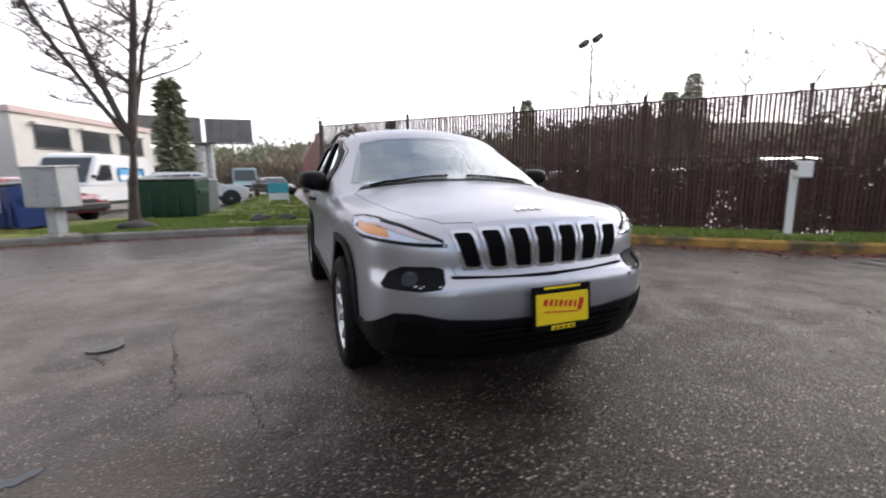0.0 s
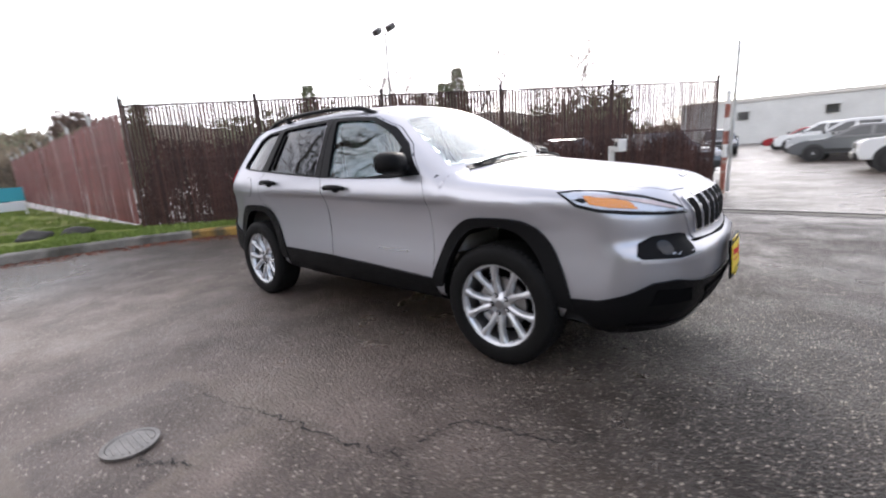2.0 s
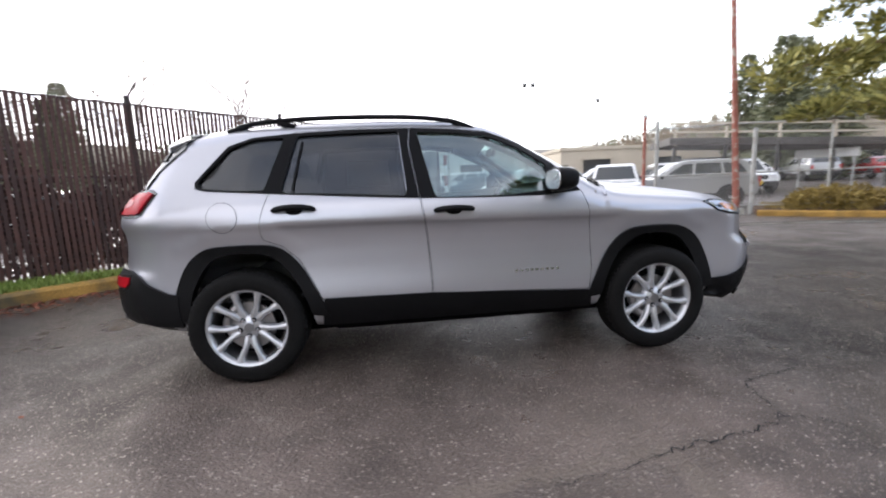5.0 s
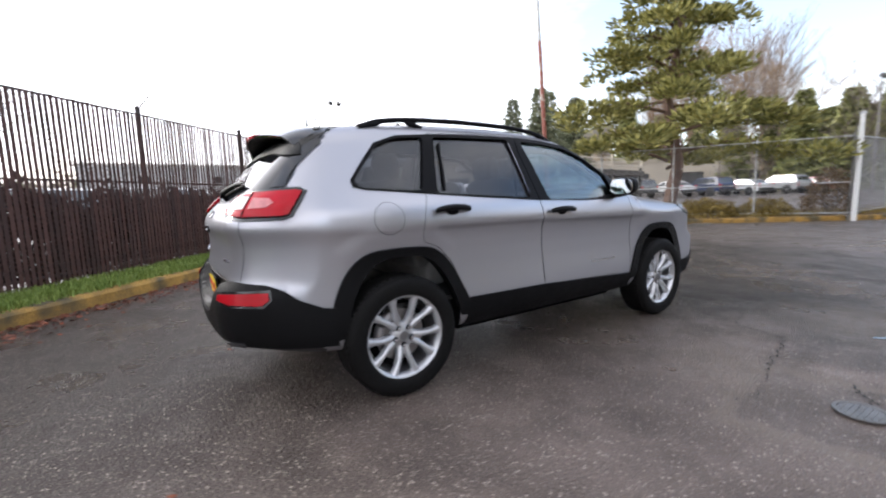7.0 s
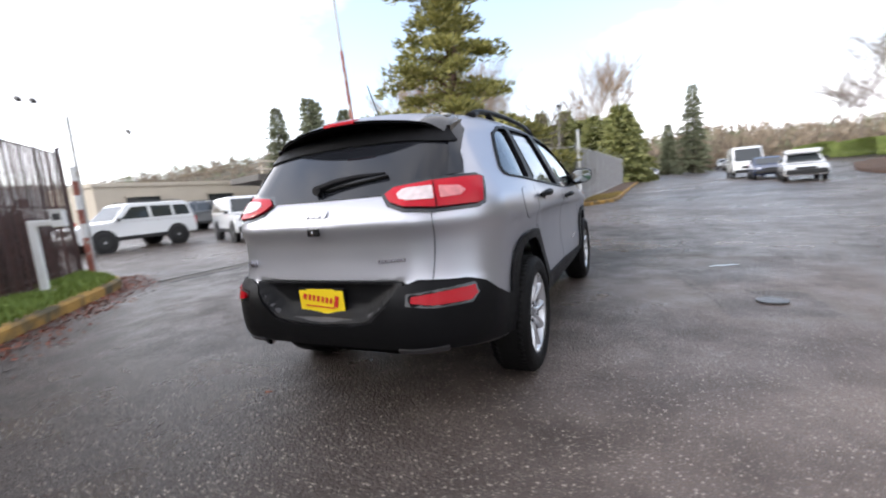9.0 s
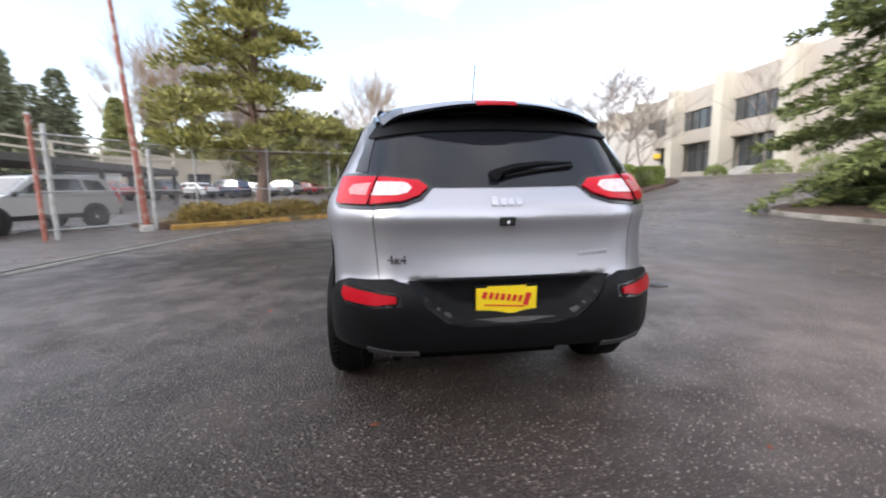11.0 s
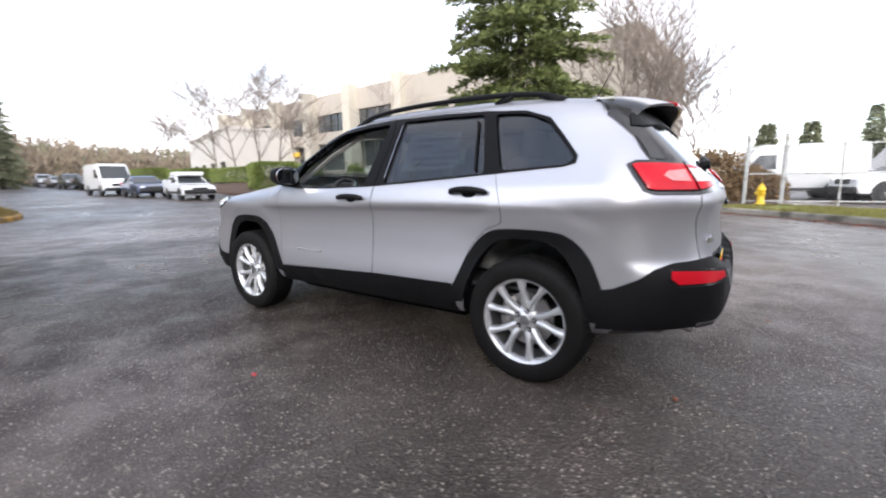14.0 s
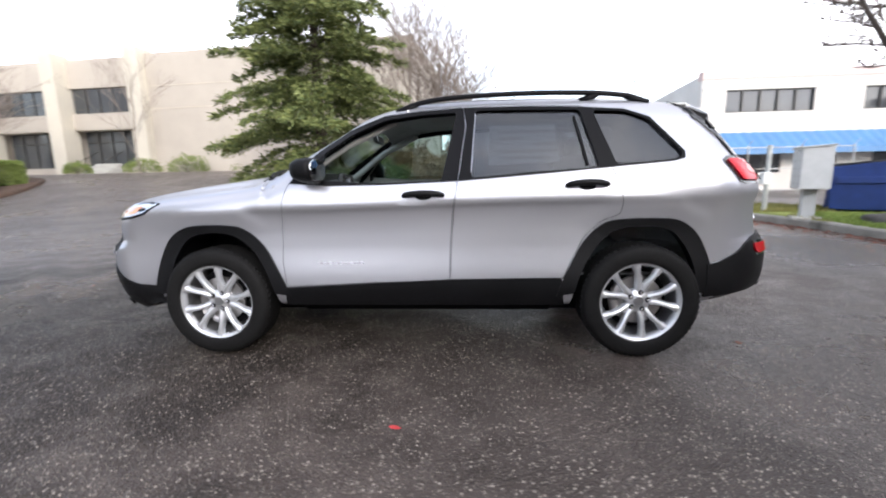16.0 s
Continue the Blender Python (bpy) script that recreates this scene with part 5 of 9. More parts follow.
def vehicle(kind, paint, at, turn, label, category="car", racks=False, tag=False, tail=False, stripe=""):
    k = KINDS[kind]
    t = thing("parked_" + category.replace(" ", "_"), label, category, at, turn, "parked vehicles")
    w = k["w"] / 2
    arch = []

    def loft(outline, inset, name, mat):
        bm = bmesh.new()
        zs = [p[1] for p in outline]
        lo, hi = min(zs), max(zs)
        rows = []
        for y, sc in ((-1, 1), (-0.86, 1), (0.86, 1), (1, 1)):
            row = []
            for x, z in outline:
                q = (z - lo) / (hi - lo)
                yy = w * (1 - inset * q)
                edge = 0.05 if abs(y) == 1 else 0.0
                row.append(bm.verts.new((x * (1 - edge * 0.35), y * yy, z - edge * (0.35 if q > 0.9 else 0))))
            rows.append(row)
        n = len(outline)
        for a, b in zip(rows, rows[1:]):
            for i in range(n):
                bm.faces.new((a[i], a[(i + 1) % n], b[(i + 1) % n], b[i]))
        bm.faces.new(rows[0])
        bm.faces.new(rows[-1][::-1])
        bmesh.ops.recalc_face_normals(bm, faces=bm.faces[:])
        bmesh.ops.bevel(bm, geom=[e for e in bm.edges if e.calc_face_angle(0) > 0.5], offset=0.03, segments=2, affect="EDGES")
        return part(name, bm, mat, t, smooth=False)

    shell_ = loft(k["body"], 0.03, "body", V[paint])
    cab = loft(k["cab"], 0.20 if kind != "van" else 0.07, "cabin", V[paint])
    lo, hi = min(p[1] for p in k["cab"]), max(p[1] for p in k["cab"])
    ins = 0.20 if kind != "van" else 0.07
    for s in (-1, 1):
        for o in k["win"]:
            bm = bmesh.new()
            f = bm.faces.new([bm.verts.new((x, s * (w * (1 - ins * (z - lo) / (hi - lo)) + 0.006), z)) for x, z in o])
            g = bmesh.ops.extrude_face_region(bm, geom=[f])["geom"]
            for v in g:
                if isinstance(v, bmesh.types.BMVert):
                    v.co.y -= s * 0.03
            bmesh.ops.recalc_face_normals(bm, faces=bm.faces[:])
            part("side_window", bm, V["glass"], cab)
        for x in k["ax"]:
            bm = bmesh.new()
            rod(bm, (x, s * (w - 0.02), k["r"] + 0.01), (x, s * (w + 0.008), k["r"] + 0.01), k["r"] * 1.22, seg=24)
            part("wheel_arch", bm, V["trim"], shell_)
            wheel_of(t, x, s * (w - 0.09), k["r"], s)
        part("sill", box(bmesh.new(), (k["ax"][0] - k["ax"][1] - k["r"] * 2.3, 0.03, 0.14), ((k["ax"][0] + k["ax"][1]) / 2, s * (w + 0.002), 0.44), bevel=0.01, seg=1), V["trim"], shell_)
        x1 = max(p[0] for p in k["body"])
        x0 = min(p[0] for p in k["body"])
        part("headlamp", box(bmesh.new(), (0.08, 0.26, 0.17), (x1 - 0.07, s * (w - 0.24), 0.80 if kind != "sedan" else 0.66), bevel=0.03), V["lamp"], shell_)
        part("tail_lamp", box(bmesh.new(), (0.07, 0.14, 0.34), (x0 + 0.03, s * (w - 0.12), 0.86), bevel=0.02), V["tail"], shell_)
        part("mirror", box(bmesh.new(), (0.10, 0.16, 0.13), (0.82 if kind != "van" else 1.65, s * (w + 0.02), 1.12 if kind != "van" else 1.45), bevel=0.03), V["trim"], cab)
    c = k["cab"]
    for a, b, name in ((c[-1], c[-2], "windscreen"), (c[0], c[1], "rear_window")):
        (xa, za), (xb, zb) = a, b
        d = Vector((xb - xa, 0, zb - za))
        nrm = Vector((d.z, 0, -d.x)).normalized() * (1 if name == "windscreen" else -1)
        if name == "windscreen" and nrm.x < 0 or name == "rear_window" and nrm.x > 0:
            nrm = -nrm
        bm = bmesh.new()
        vs = []
        for q in (0.12 if name == "windscreen" else 0.30, 0.92):
            for s in (-1, 1):
                z = za + d.z * q
                yy = (w * (1 - ins * (z - lo) / (hi - lo)) - 0.12) * s
                vs.append(Vector((xa + d.x * q, yy, z)))
        o = [vs[0], vs[1], vs[3], vs[2]]
        top = [bm.verts.new(v + nrm * 0.012) for v in o]
        low = [bm.verts.new(v - nrm * 0.02) for v in o]
        bm.faces.new(top)
        bm.faces.new(low[::-1])
        for i in range(4):
            bm.faces.new((top[i], top[(i + 1) % 4], low[(i + 1) % 4], low[i]))
        bmesh.ops.recalc_face_normals(bm, faces=bm.faces[:])
        part(name, bm, V["glass"], cab)
    part("front_bumper", box(bmesh.new(), (0.16, k["w"] * 0.94, 0.24), (x1 - 0.03, 0, 0.48), bevel=0.05), V["trim"], shell_)
    part("rear_bumper", box(bmesh.new(), (0.16, k["w"] * 0.94, 0.24), (x0 + 0.03, 0, 0.50), bevel=0.05), V["trim"], shell_)
    part("grille", box(bmesh.new(), (0.06, k["w"] * 0.46, 0.20), (x1 - 0.045, 0, 0.78 if kind != "sedan" else 0.62), bevel=0.02), V["trim"], shell_)
    if tag:
        part("yellow_tag", box(bmesh.new(), (0.02, 0.32, 0.16), (x1 + 0.06, 0, 0.52), bevel=0.004), V["amber"], shell_)
    if racks:
        for s in (-1, 1):
            part("roof_rail", rod(bmesh.new(), (-1.7, s * w * 0.72, hi + 0.05), (0.1, s * w * 0.72, hi + 0.05), 0.018, seg=6), V["trim"], cab)
    if stripe:
        part("side_panel", box(bmesh.new(), (1.9, 0.02, 0.55), (-0.9, w * 0.965 * (1 if stripe == "left" else -1), 1.55), bevel=0.1, seg=3), V["sky_blue"], cab, "blue lettering panel as a plain shape")
    return t


def at_ground(x, y):
    return (x, y, ground_z(x, y))


vehicle("boxy", "white", at_ground(6.0, 16.3), 180, "white boxy wagon parked in a car lot", "wagon", True)
vehicle("boxy", "white", at_ground(14.0, 17.6), -112, "white boxy wagon with a yellow tag", "wagon", False, True)
vehicle("boxy", "white", at_ground(17.2, 16.6), -112, "white boxy wagon parked behind a gate", "wagon", True, True)
vehicle("suv", "black", at_ground(-1.9, 31.5), -78, "black square sport utility wagon parked in a lot", "wagon")
vehicle("sedan", "grey", at_ground(4.4, 22.3), 172, "dark grey saloon parked in a row", "car")
vehicle("suv", "silver", at_ground(4.2, 25.3), 172, "silver estate car parked in a row", "car")
vehicle("sedan", "black", at_ground(4.2, 28.3), 172, "black saloon parked in a row", "car")
vehicle("suv", "white", at_ground(3.4, 32.2), 172, "white estate car parked in a row", "car")
vehicle("sedan", "red", at_ground(2.6, 36.2), 172, "red saloon parked in a row", "car")
vehicle("suv", "grey", at_ground(12.6, 22.5), 172, "grey estate car parked in a lot", "car", True)
vehicle("sedan", "silver", at_ground(11.4, 25.6), 172, "silver saloon parked in a lot", "car")
vehicle("suv", "white", at_ground(20.6, 25.5), 172, "white estate car parked in a lot", "car")
for i, (x, y, c, k) in enumerate(((-4.5, 13.2, "black", "suv"), (-7.3, 11.2, "black", "sedan"), (-10.0, 9.4, "grey", "sedan"), (-12.6, 7.6, "black", "suv"), (-15.0, 6.0, "red", "suv"), (-1.6, 15.2, "grey", "suv"))):
    vehicle(k, c, at_ground(x, y), -46, c + " car parked close behind a slatted fence", "car")

# along the street and beyond the island
vehicle("van", "white", at_ground(37.6, -9.3), 176, "tall white box van parked on a street", "van")
vehicle("sedan", "blue", at_ground(31.6, -9.4), 174, "dark blue hatchback parked on a street", "car")


def pickup():
    t = vehicle("sedan", "white", at_ground(25.6, -9.6), 170, "white pickup truck with an open load bed", "pickup truck")
    part("load_bed", box(bmesh.new(), (1.9, 1.74, 0.42), (-1.45, 0, 0.98), bevel=0.03), V["white"], t)
    part("bed_floor", box(bmesh.new(), (1.7, 1.55, 0.04), (-1.45, 0, 1.18), bevel=0.01), V["trim"], t)
    part("cab_roof", box(bmesh.new(), (1.45, 1.5, 0.24), (-0.1, 0, 1.52), bevel=0.09, seg=3), V["white"], t)
    part("tool_box", box(bmesh.new(), (0.4, 0.6, 0.35), (-2.1, 0.4, 1.32), bevel=0.02), V["white"], t)


pickup()
for i, (x, y, c, k) in enumerate(((56, -13.0, "black", "sedan"), (62, -13.2, "grey", "suv"), (69, -13.6, "silver", "sedan"), (76, -13.8, "white", "suv"), (60, -3.2, "white", "sedan"))):
    vehicle(k, c, at_ground(x, y), 176, c + " car parked far along a street", "car")
for i in range(9):
    x, y = 26 + 2.9 * i, 26 - 1.9 * i
    vehicle(("sedan", "suv")[i % 2], ("white", "silver", "red", "grey", "white", "blue", "white", "silver", "red")[i], at_ground(x, y), 70, "car parked in a far row by a low building", "car")
vehicle("suv", "silver", at_ground(10.2, 11.4), 160, "silver wagon parked behind a wire gate", "wagon", True)
vehicle("boxy", "white", at_ground(8.4, 12.8), 243, "white boxy wagon with a yellow tag behind a gate", "wagon", False, True)

# west and south yards
vehicle("van", "white", (-17.5, -8.3, 0), -12, "white service van with a blue side panel", "van", stripe="left")
vehicle("van", "tealv", (-38.3, -4.0, 0.0), 4, "pale teal step van facing a lawn", "van")
vehicle("sedan", "black", (-31.0, -1.6, 0.05), 20, "dark car parked beyond a lawn", "car")
vehicle("sedan", "red", (-13.6, -8.9, 0), 60, "dark red car parked by dumpsters", "car")
vehicle("suv", "white", (-20.5, -5.0, 0), 100, "white car parked behind a dumpster", "car")
for i, (x, y, c, k, a) in enumerate(((-7.4, -19.8, "white", "suv", 20), (-11.4, -18.6, "silver", "suv", 15), (-8.5, -22.5, "white", "van", 10), (-3.6, -21.5, "silver", "van", 10))):
    vehicle(k, c, (x, y, 0), a, c + " work vehicle behind a low gate", "van" if k == "van" else "car", racks=(k == "suv"))


# ---- buildings ----
def office_block():
    """The long two-storey concrete building on the rise: piers, recessed bays, bands of windows."""
    base = 1.55
    h = 9.3
    t = thing("office_building", "long cream two-storey concrete office building with piers", "building", (23.0, -29.6, base), math.degrees(math.atan2(-1.0, 12.8)))
    # plain end wall to the west, then bays to the east
    box_ = lambda s, a, **k: box(bmesh.new(), s, a, **k)
    part("plain_wall", box_((21.0, 14.0, h), (-8.3, -7.0, h / 2)), M["wall_cream"], t)
    for z in (5.2, 6.9):
        part("joint", box_((21.0, 0.02, 0.05), (-8.3, 0.008, z)), M["wall_beige"], t)
    part("side_wall", box_((0.3, 14.0, h), (-18.95, -7.0, h / 2)), M["wall_cream"], t)
    pitch = 7.6
    for i in range(6):
        x = 2.6 + pitch * i
        part("pier", box_((1.25, 1.5, h + 0.35), (x, -0.05, (h + 0.35) / 2), bevel=0.03), M["wall_pier"], t)
        if i == 5:
            break
        x0, x1 = x + 0.625, x + pitch - 0.625
        w, xm = x1 - x0, (x0 + x1) / 2
        part("parapet_panel", box_((w, 0.4, 2.2), (xm, -0.6, h - 1.1)), M["wall_cream"], t)
        part("spandrel", box_((w, 0.4, 1.35), (xm, -0.6, 4.45)), M["wall_cream"], t)
        win = part("upper_window", box_((w, 0.12, 2.05), (xm, -0.72, 6.12)), M["pane"], t, "dark band of upper windows")
        for k in range(1, 5):
            part("mullion", box_((0.07, 0.10, 2.05), (x0 + w * k / 5, -0.62, 6.12)), M["frame_dark"], win)
        low = part("lower_window", box_((w, 0.12, 3.0), (xm, -1.35, 2.3)), M["pane"], t, "dark recessed ground-floor windows")
        for k in range(1, 5):
            part("mullion", box_((0.07, 0.10, 3.0), (x0 + w * k / 5, -1.25, 2.3)), M["frame_dark"], low)
        part("transom", box_((w, 0.10, 0.08), (xm, -1.24, 2.9)), M["frame_dark"], low)
        part("base_wall", box_((w, 0.9, 0.82), (xm, -0.95, 0.41)), M["wall_cream"], t)
        part("soffit", box_((w, 1.2, 0.12), (xm, -1.0, 3.84)), M["wall_beige"], t)
    part("rear_mass", box_((pitch * 5 + 0.4, 13.0, h - 0.1), (2.6 + pitch * 2.5, -8.0, (h - 0.1) / 2)), M["wall_cream"], t)
    # stair to the entrance
    for k in range(6):
        part("step", box_((2.2, 0.32, 0.17 * (6 - k)), (5.6 + 0.0, 0.9 + 0.32 * k, 0.085 * (6 - k))), M["concrete"], t)
    for s in (-1, 1):
        part("hand_rail", tube(bmesh.new(), [(5.6 + 1.15 * s, 0.6, 1.95), (5.6 + 1.15 * s, 2.6, 0.95)], 0.03, 6), M["frame_dark"], t)
    ent = part("entrance_sign", box_((1.6, 0.1, 0.55), (2.6 + pitch * 2 + 4.3, -0.5, 2.9), bevel=0.02), M["hydrant"], t, "warm lit entrance panel")
    return t


office_block()


def awning_building():
    """The white two-storey building with a ribbed blue awning."""
    t = thing("white_building", "white two-storey stucco building with blue awning", "building", (-12.6, -21.3, 0))
    b = lambda s, a, **k: box(bmesh.new(), s, a, **k)
    wins = [(-1.25, -5.75), (-8.2, -12.7), (-15.2, -19.7)]
    part("lower_wall", b((34, 0.4, 0.9), (-17, -0.2, 0.45)), M["wall_white"], t)
    part("upper_wall", b((34, 0.4, 1.32), (-17, -0.2, 3.46)), M["wall_white"], t)
    part("top_wall", b((34, 0.4, 0.62), (-17, -0.2, 5.60)), M["wall_white"], t)
    part("pink_band", b((34.1, 0.46, 0.42), (-17, -0.2, 6.05)), M["wall_pink"], t, "pale pink parapet band")
    xs = [0.0] + [v for w in wins for v in w] + [-34.0]
    for i in range(0, len(xs), 2):
        part("upper_pier", b((xs[i] - xs[i + 1], 0.4, 1.20), ((xs[i] + xs[i + 1]) / 2, -0.2, 4.71)), M["wall_white"], t)
    for a, c in wins:
        w = part("window", b((a - c, 0.08, 1.18), ((a + c) / 2, -0.22, 4.71)), M["pane"], t, "wide upper window")
        part("frame", b((a - c, 0.12, 0.07), ((a + c) / 2, -0.14, 4.15)), M["frame_dark"], w)
        part("frame", b((a - c, 0.12, 0.07), ((a + c) / 2, -0.14, 5.27)), M["frame_dark"], w)
        for k in range(6):
            part("mullion", b((0.07, 0.12, 1.18), (a + (c - a) * k / 5, -0.14, 4.71)), M["frame_dark"], w)
    low = [(-1.8, -4.4), (-6.0, -7.2), (-9.0, -12.5), (-15.5, -19.0)]
    xs = [0.0] + [v for w in low for v in w] + [-34.0]
    for i in range(0, len(xs), 2):
        part("lower_pier", b((xs[i] - xs[i + 1], 0.4, 1.9), ((xs[i] + xs[i + 1]) / 2, -0.2, 1.85)), M["wall_white"], t)
    for a, c in low:
        w = part("shop_window", b((a - c, 0.08, 1.88), ((a + c) / 2, -0.25, 1.85)), M["pane"], t, "dark ground-floor window")
        for k in range(4):
            part("mullion", b((0.07, 0.12, 1.88), (a + (c - a) * k / 3, -0.17, 1.85)), M["frame_dark"], w)
    bm = bmesh.new()
    n = 120
    rows = []
    for i in range(n + 1):
        x = -1.0 - 32 * i / n
        z = 0.035 * (i % 2)
        rows.append([bm.verts.new(p) for p in ((x, 0.02, 3.05 + z), (x, 1.15, 2.15 + z), (x, 1.17, 1.88), (x, 1.13, 1.88), (x, 1.10, 2.10 + z), (x, 0.0, 2.98 + z))])
    for p, q in zip(rows, rows[1:]):
        for k in range(6):
            bm.faces.new((p[k], q[k], q[(k + 1) % 6], p[(k + 1) % 6]))
    bm.faces.new(rows[0])
    bm.faces.new(rows[-1][::-1])
    bmesh.ops.recalc_face_normals(bm, faces=bm.faces[:])
    part("awning", bm, M["awning"], t, "ribbed blue metal awning")
    side = raw("side_wall", [(0.03, -0.03, 0), (-4.2, -39, 0), (-4.2, -39, 6.1), (0.03, -0.03, 6.1), (-0.36, -0.03, 0), (-4.6, -39, 0), (-4.6, -39, 6.1), (-0.36, -0.03, 6.1)], [(0, 1, 2, 3), (7, 6, 5, 4), (3, 2, 6, 7), (0, 4, 5, 1), (1, 5, 6, 2), (0, 3, 7, 4)], M["wall_grey"], t, "grey side wall")
    raw("blue_stripe", [(0.06, -0.3, 2.2), (-4.15, -39, 2.2), (-4.15, -39, 3.1), (0.06, -0.3, 3.1), (-0.1, -0.3, 2.2), (-4.3, -39, 2.2), (-4.3, -39, 3.1), (-0.1, -0.3, 3.1)], [(0, 1, 2, 3), (7, 6, 5, 4), (3, 2, 6, 7), (0, 4, 5, 1), (1, 5, 6, 2), (0, 3, 7, 4)], M["awning"], side, "blue wall stripe")
    part("roof", b((34, 38, 0.2), (-19, -19.5, 5.9)), M["roof_dark"], t)
    for x in (-3.0, -12.0):
        part("roof_vent", b((1.2, 1.2, 0.7), (x - 2, -20, 6.3), bevel=0.05), M["galv"], t)


awning_building()


def simple_building(name, label, a, b, depth, h, wall, openings, roof="roof_dark", base=0.0, trim_mat=None, roof_drop=0.0):
    """A plain block along a line, with real openings set back in its front."""
    ang = math.degrees(math.atan2(b[1] - a[1], b[0] - a[0]))
    length = math.hypot(b[0] - a[0], b[1] - a[1])
    t = thing(name, label, "building", (a[0], a[1], base), ang)
    q = lambda s, at, **k: box(bmesh.new(), s, at, **k)
    part("wall", q((length, depth, h), (length / 2, depth / 2 + 0.3, h / 2)), M[wall], t)
    for x, w, z, hh, mat in openings:
        part("reveal", q((w + 0.3, 0.34, 0.15), (x, 0.15, z + hh / 2 + 0.07)), M[wall], t)
        o = part("window" if hh < 2.2 else "bay_door", q((w, 0.1, hh), (x, 0.27, z)), M[mat], t)
        part("frame", q((w + 0.12, 0.12, 0.08), (x, 0.22, z - hh / 2)), M["frame_dark"], o)
    part("parapet", q((length + 0.3, depth + 0.3, 0.35), (length / 2, depth / 2 + 0.3, h + 0.15)), M[trim_mat or wall], t)
    return t


simple_building("warehouse", "long low pale grey warehouse behind a car lot", (-9.0, 56.0), (70.0, 62.0), 14, 4.6, "wall_grey",
                [(6 + 7.5 * i, 1.0, 3.1, 0.8, "pane") for i in range(9)] + [(20 + 22 * i, 3.2, 1.5, 2.9, "roof_dark") for i in range(3)], base=0.85, trim_mat="wall_white")
simple_building("low_building", "long low beige building behind a parking lot", (37.0, 40.0), (60.0, 16.0), 12, 4.2, "wall_beige",
                [(4 + 6.2 * i, 2.6, 1.6, 2.3, "pane") for i in range(5)], base=0.4)
simple_building("low_building", "low beige building behind a lot and fence", (18.0, 42.0), (36.5, 40.5), 10, 3.8, "wall_beige", [(4, 3.0, 1.6, 2.3, "pane"), (12, 3.0, 1.6, 2.3, "pane")], base=0.5)
simple_building("storefront", "pale low commercial building beyond a lawn", (-36.0, -19.0), (-45.0, -10.0), 10, 4.0, "wall_white", [(2 + 4 * i, 2.6, 1.7, 1.8, "pane") for i in range(3)], base=0.0)
simple_building("hall", "grey gabled hall behind street trees", (72.0, -31.0), (48.0, -24.0), 12, 6.5, "wall_white", [(5 + 6 * i, 2.2, 2.0, 1.6, "pane") for i in range(4)], base=0.8)
simple_building("office_annex", "two-storey white building at a far corner", (-27.0, -14.5), (-38.0, -10.5), 9, 5.2, "wall_white", [(2.5 + 3.4 * i, 2.4, 4.0, 1.3, "pane") for i in range(3)], base=0.0, trim_mat="wall_pink")


def canopy_rack():
    """The dark roofed rack with a pale guard rail behind the wire gate."""
    t = thing("loading_canopy", "dark flat canopy roof with a pale guard rail", "canopy", (21.5, 18.6, 0.1), -18)
    part("roof", box(bmesh.new(), (13.0, 4.2, 0.38), (0, 0, 2.55), (0, 3, 0), 0.03), M["roof_dark"], t)
    for i in range(6):
        x = -6.2 + 2.5 * i
        part("post", box(bmesh.new(), (0.16, 0.16, 2.6), (x, -1.9, 1.3)), M["frame_dark"], t)
        part("baluster", box(bmesh.new(), (0.10, 0.10, 0.9), (x, -2.0, 3.1)), M["wall_beige"], t)
    for z in (3.05, 3.5):
        part("rail", box(bmesh.new(), (13.0, 0.08, 0.10), (0, -2.0, z), (0, 3, 0)), M["wall_beige"], t)


canopy_rack()
t = thing("white_board", "white lettered board on a low wall, plain", "sign", (22.5, 17.0, 0.0), -40)
part("board", box(bmesh.new(), (2.6, 0.08, 0.45), (0, 0, 2.0), bevel=0.02), M["white_paint"], t)
for s in (-1, 1):
    part("leg", box(bmesh.new(), (0.1, 0.1, 2.0), (s * 1.1, 0.06, 0.9)), M["galv"], t)


def billboard(x, y, z, w, h, turn, post_x, label):
    t = thing("billboard", label, "billboard", (x, y, 0), turn)
    part("panel", box(bmesh.new(), (w, 0.4, h), (0, 0, z + h / 2), bevel=0.03), M["sign_back"], t)
    for i in range(int(w / 0.8)):
        part("batten", box(bmesh.new(), (0.10, 0.12, h), (-w / 2 + 0.4 + 0.8 * i, 0.24, z + h / 2)), M["sign_back"], t)
    part("catwalk", box(bmesh.new(), (w * 1.05, 0.8, 0.10), (0, 0.5, z - 0.15)), M["frame_dark"], t)
    part("post", rod(bmesh.new(), (post_x, 0, 0), (post_x, 0, z), 0.45, seg=16), M["galv"], t)


billboard(-42.8, -10.3, 4.9, 5.2, 2.3, -82, -2.3, "weathered back of a roadside billboard")
billboard(-43.6, -5.4, 5.0, 4.2, 2.2, -94, 2.0, "weathered back of a small roadside billboard")

# ---- distance: wooded slopes and single far trees ----
def lift(a, rise, seed):
    """How high the slope stands at a bearing: even and rolling, or climbing along its arc."""
    if callable(rise):
        return rise(math.degrees(a))
    return rise * (0.8 + 0.3 * math.sin(a * 9 + seed))


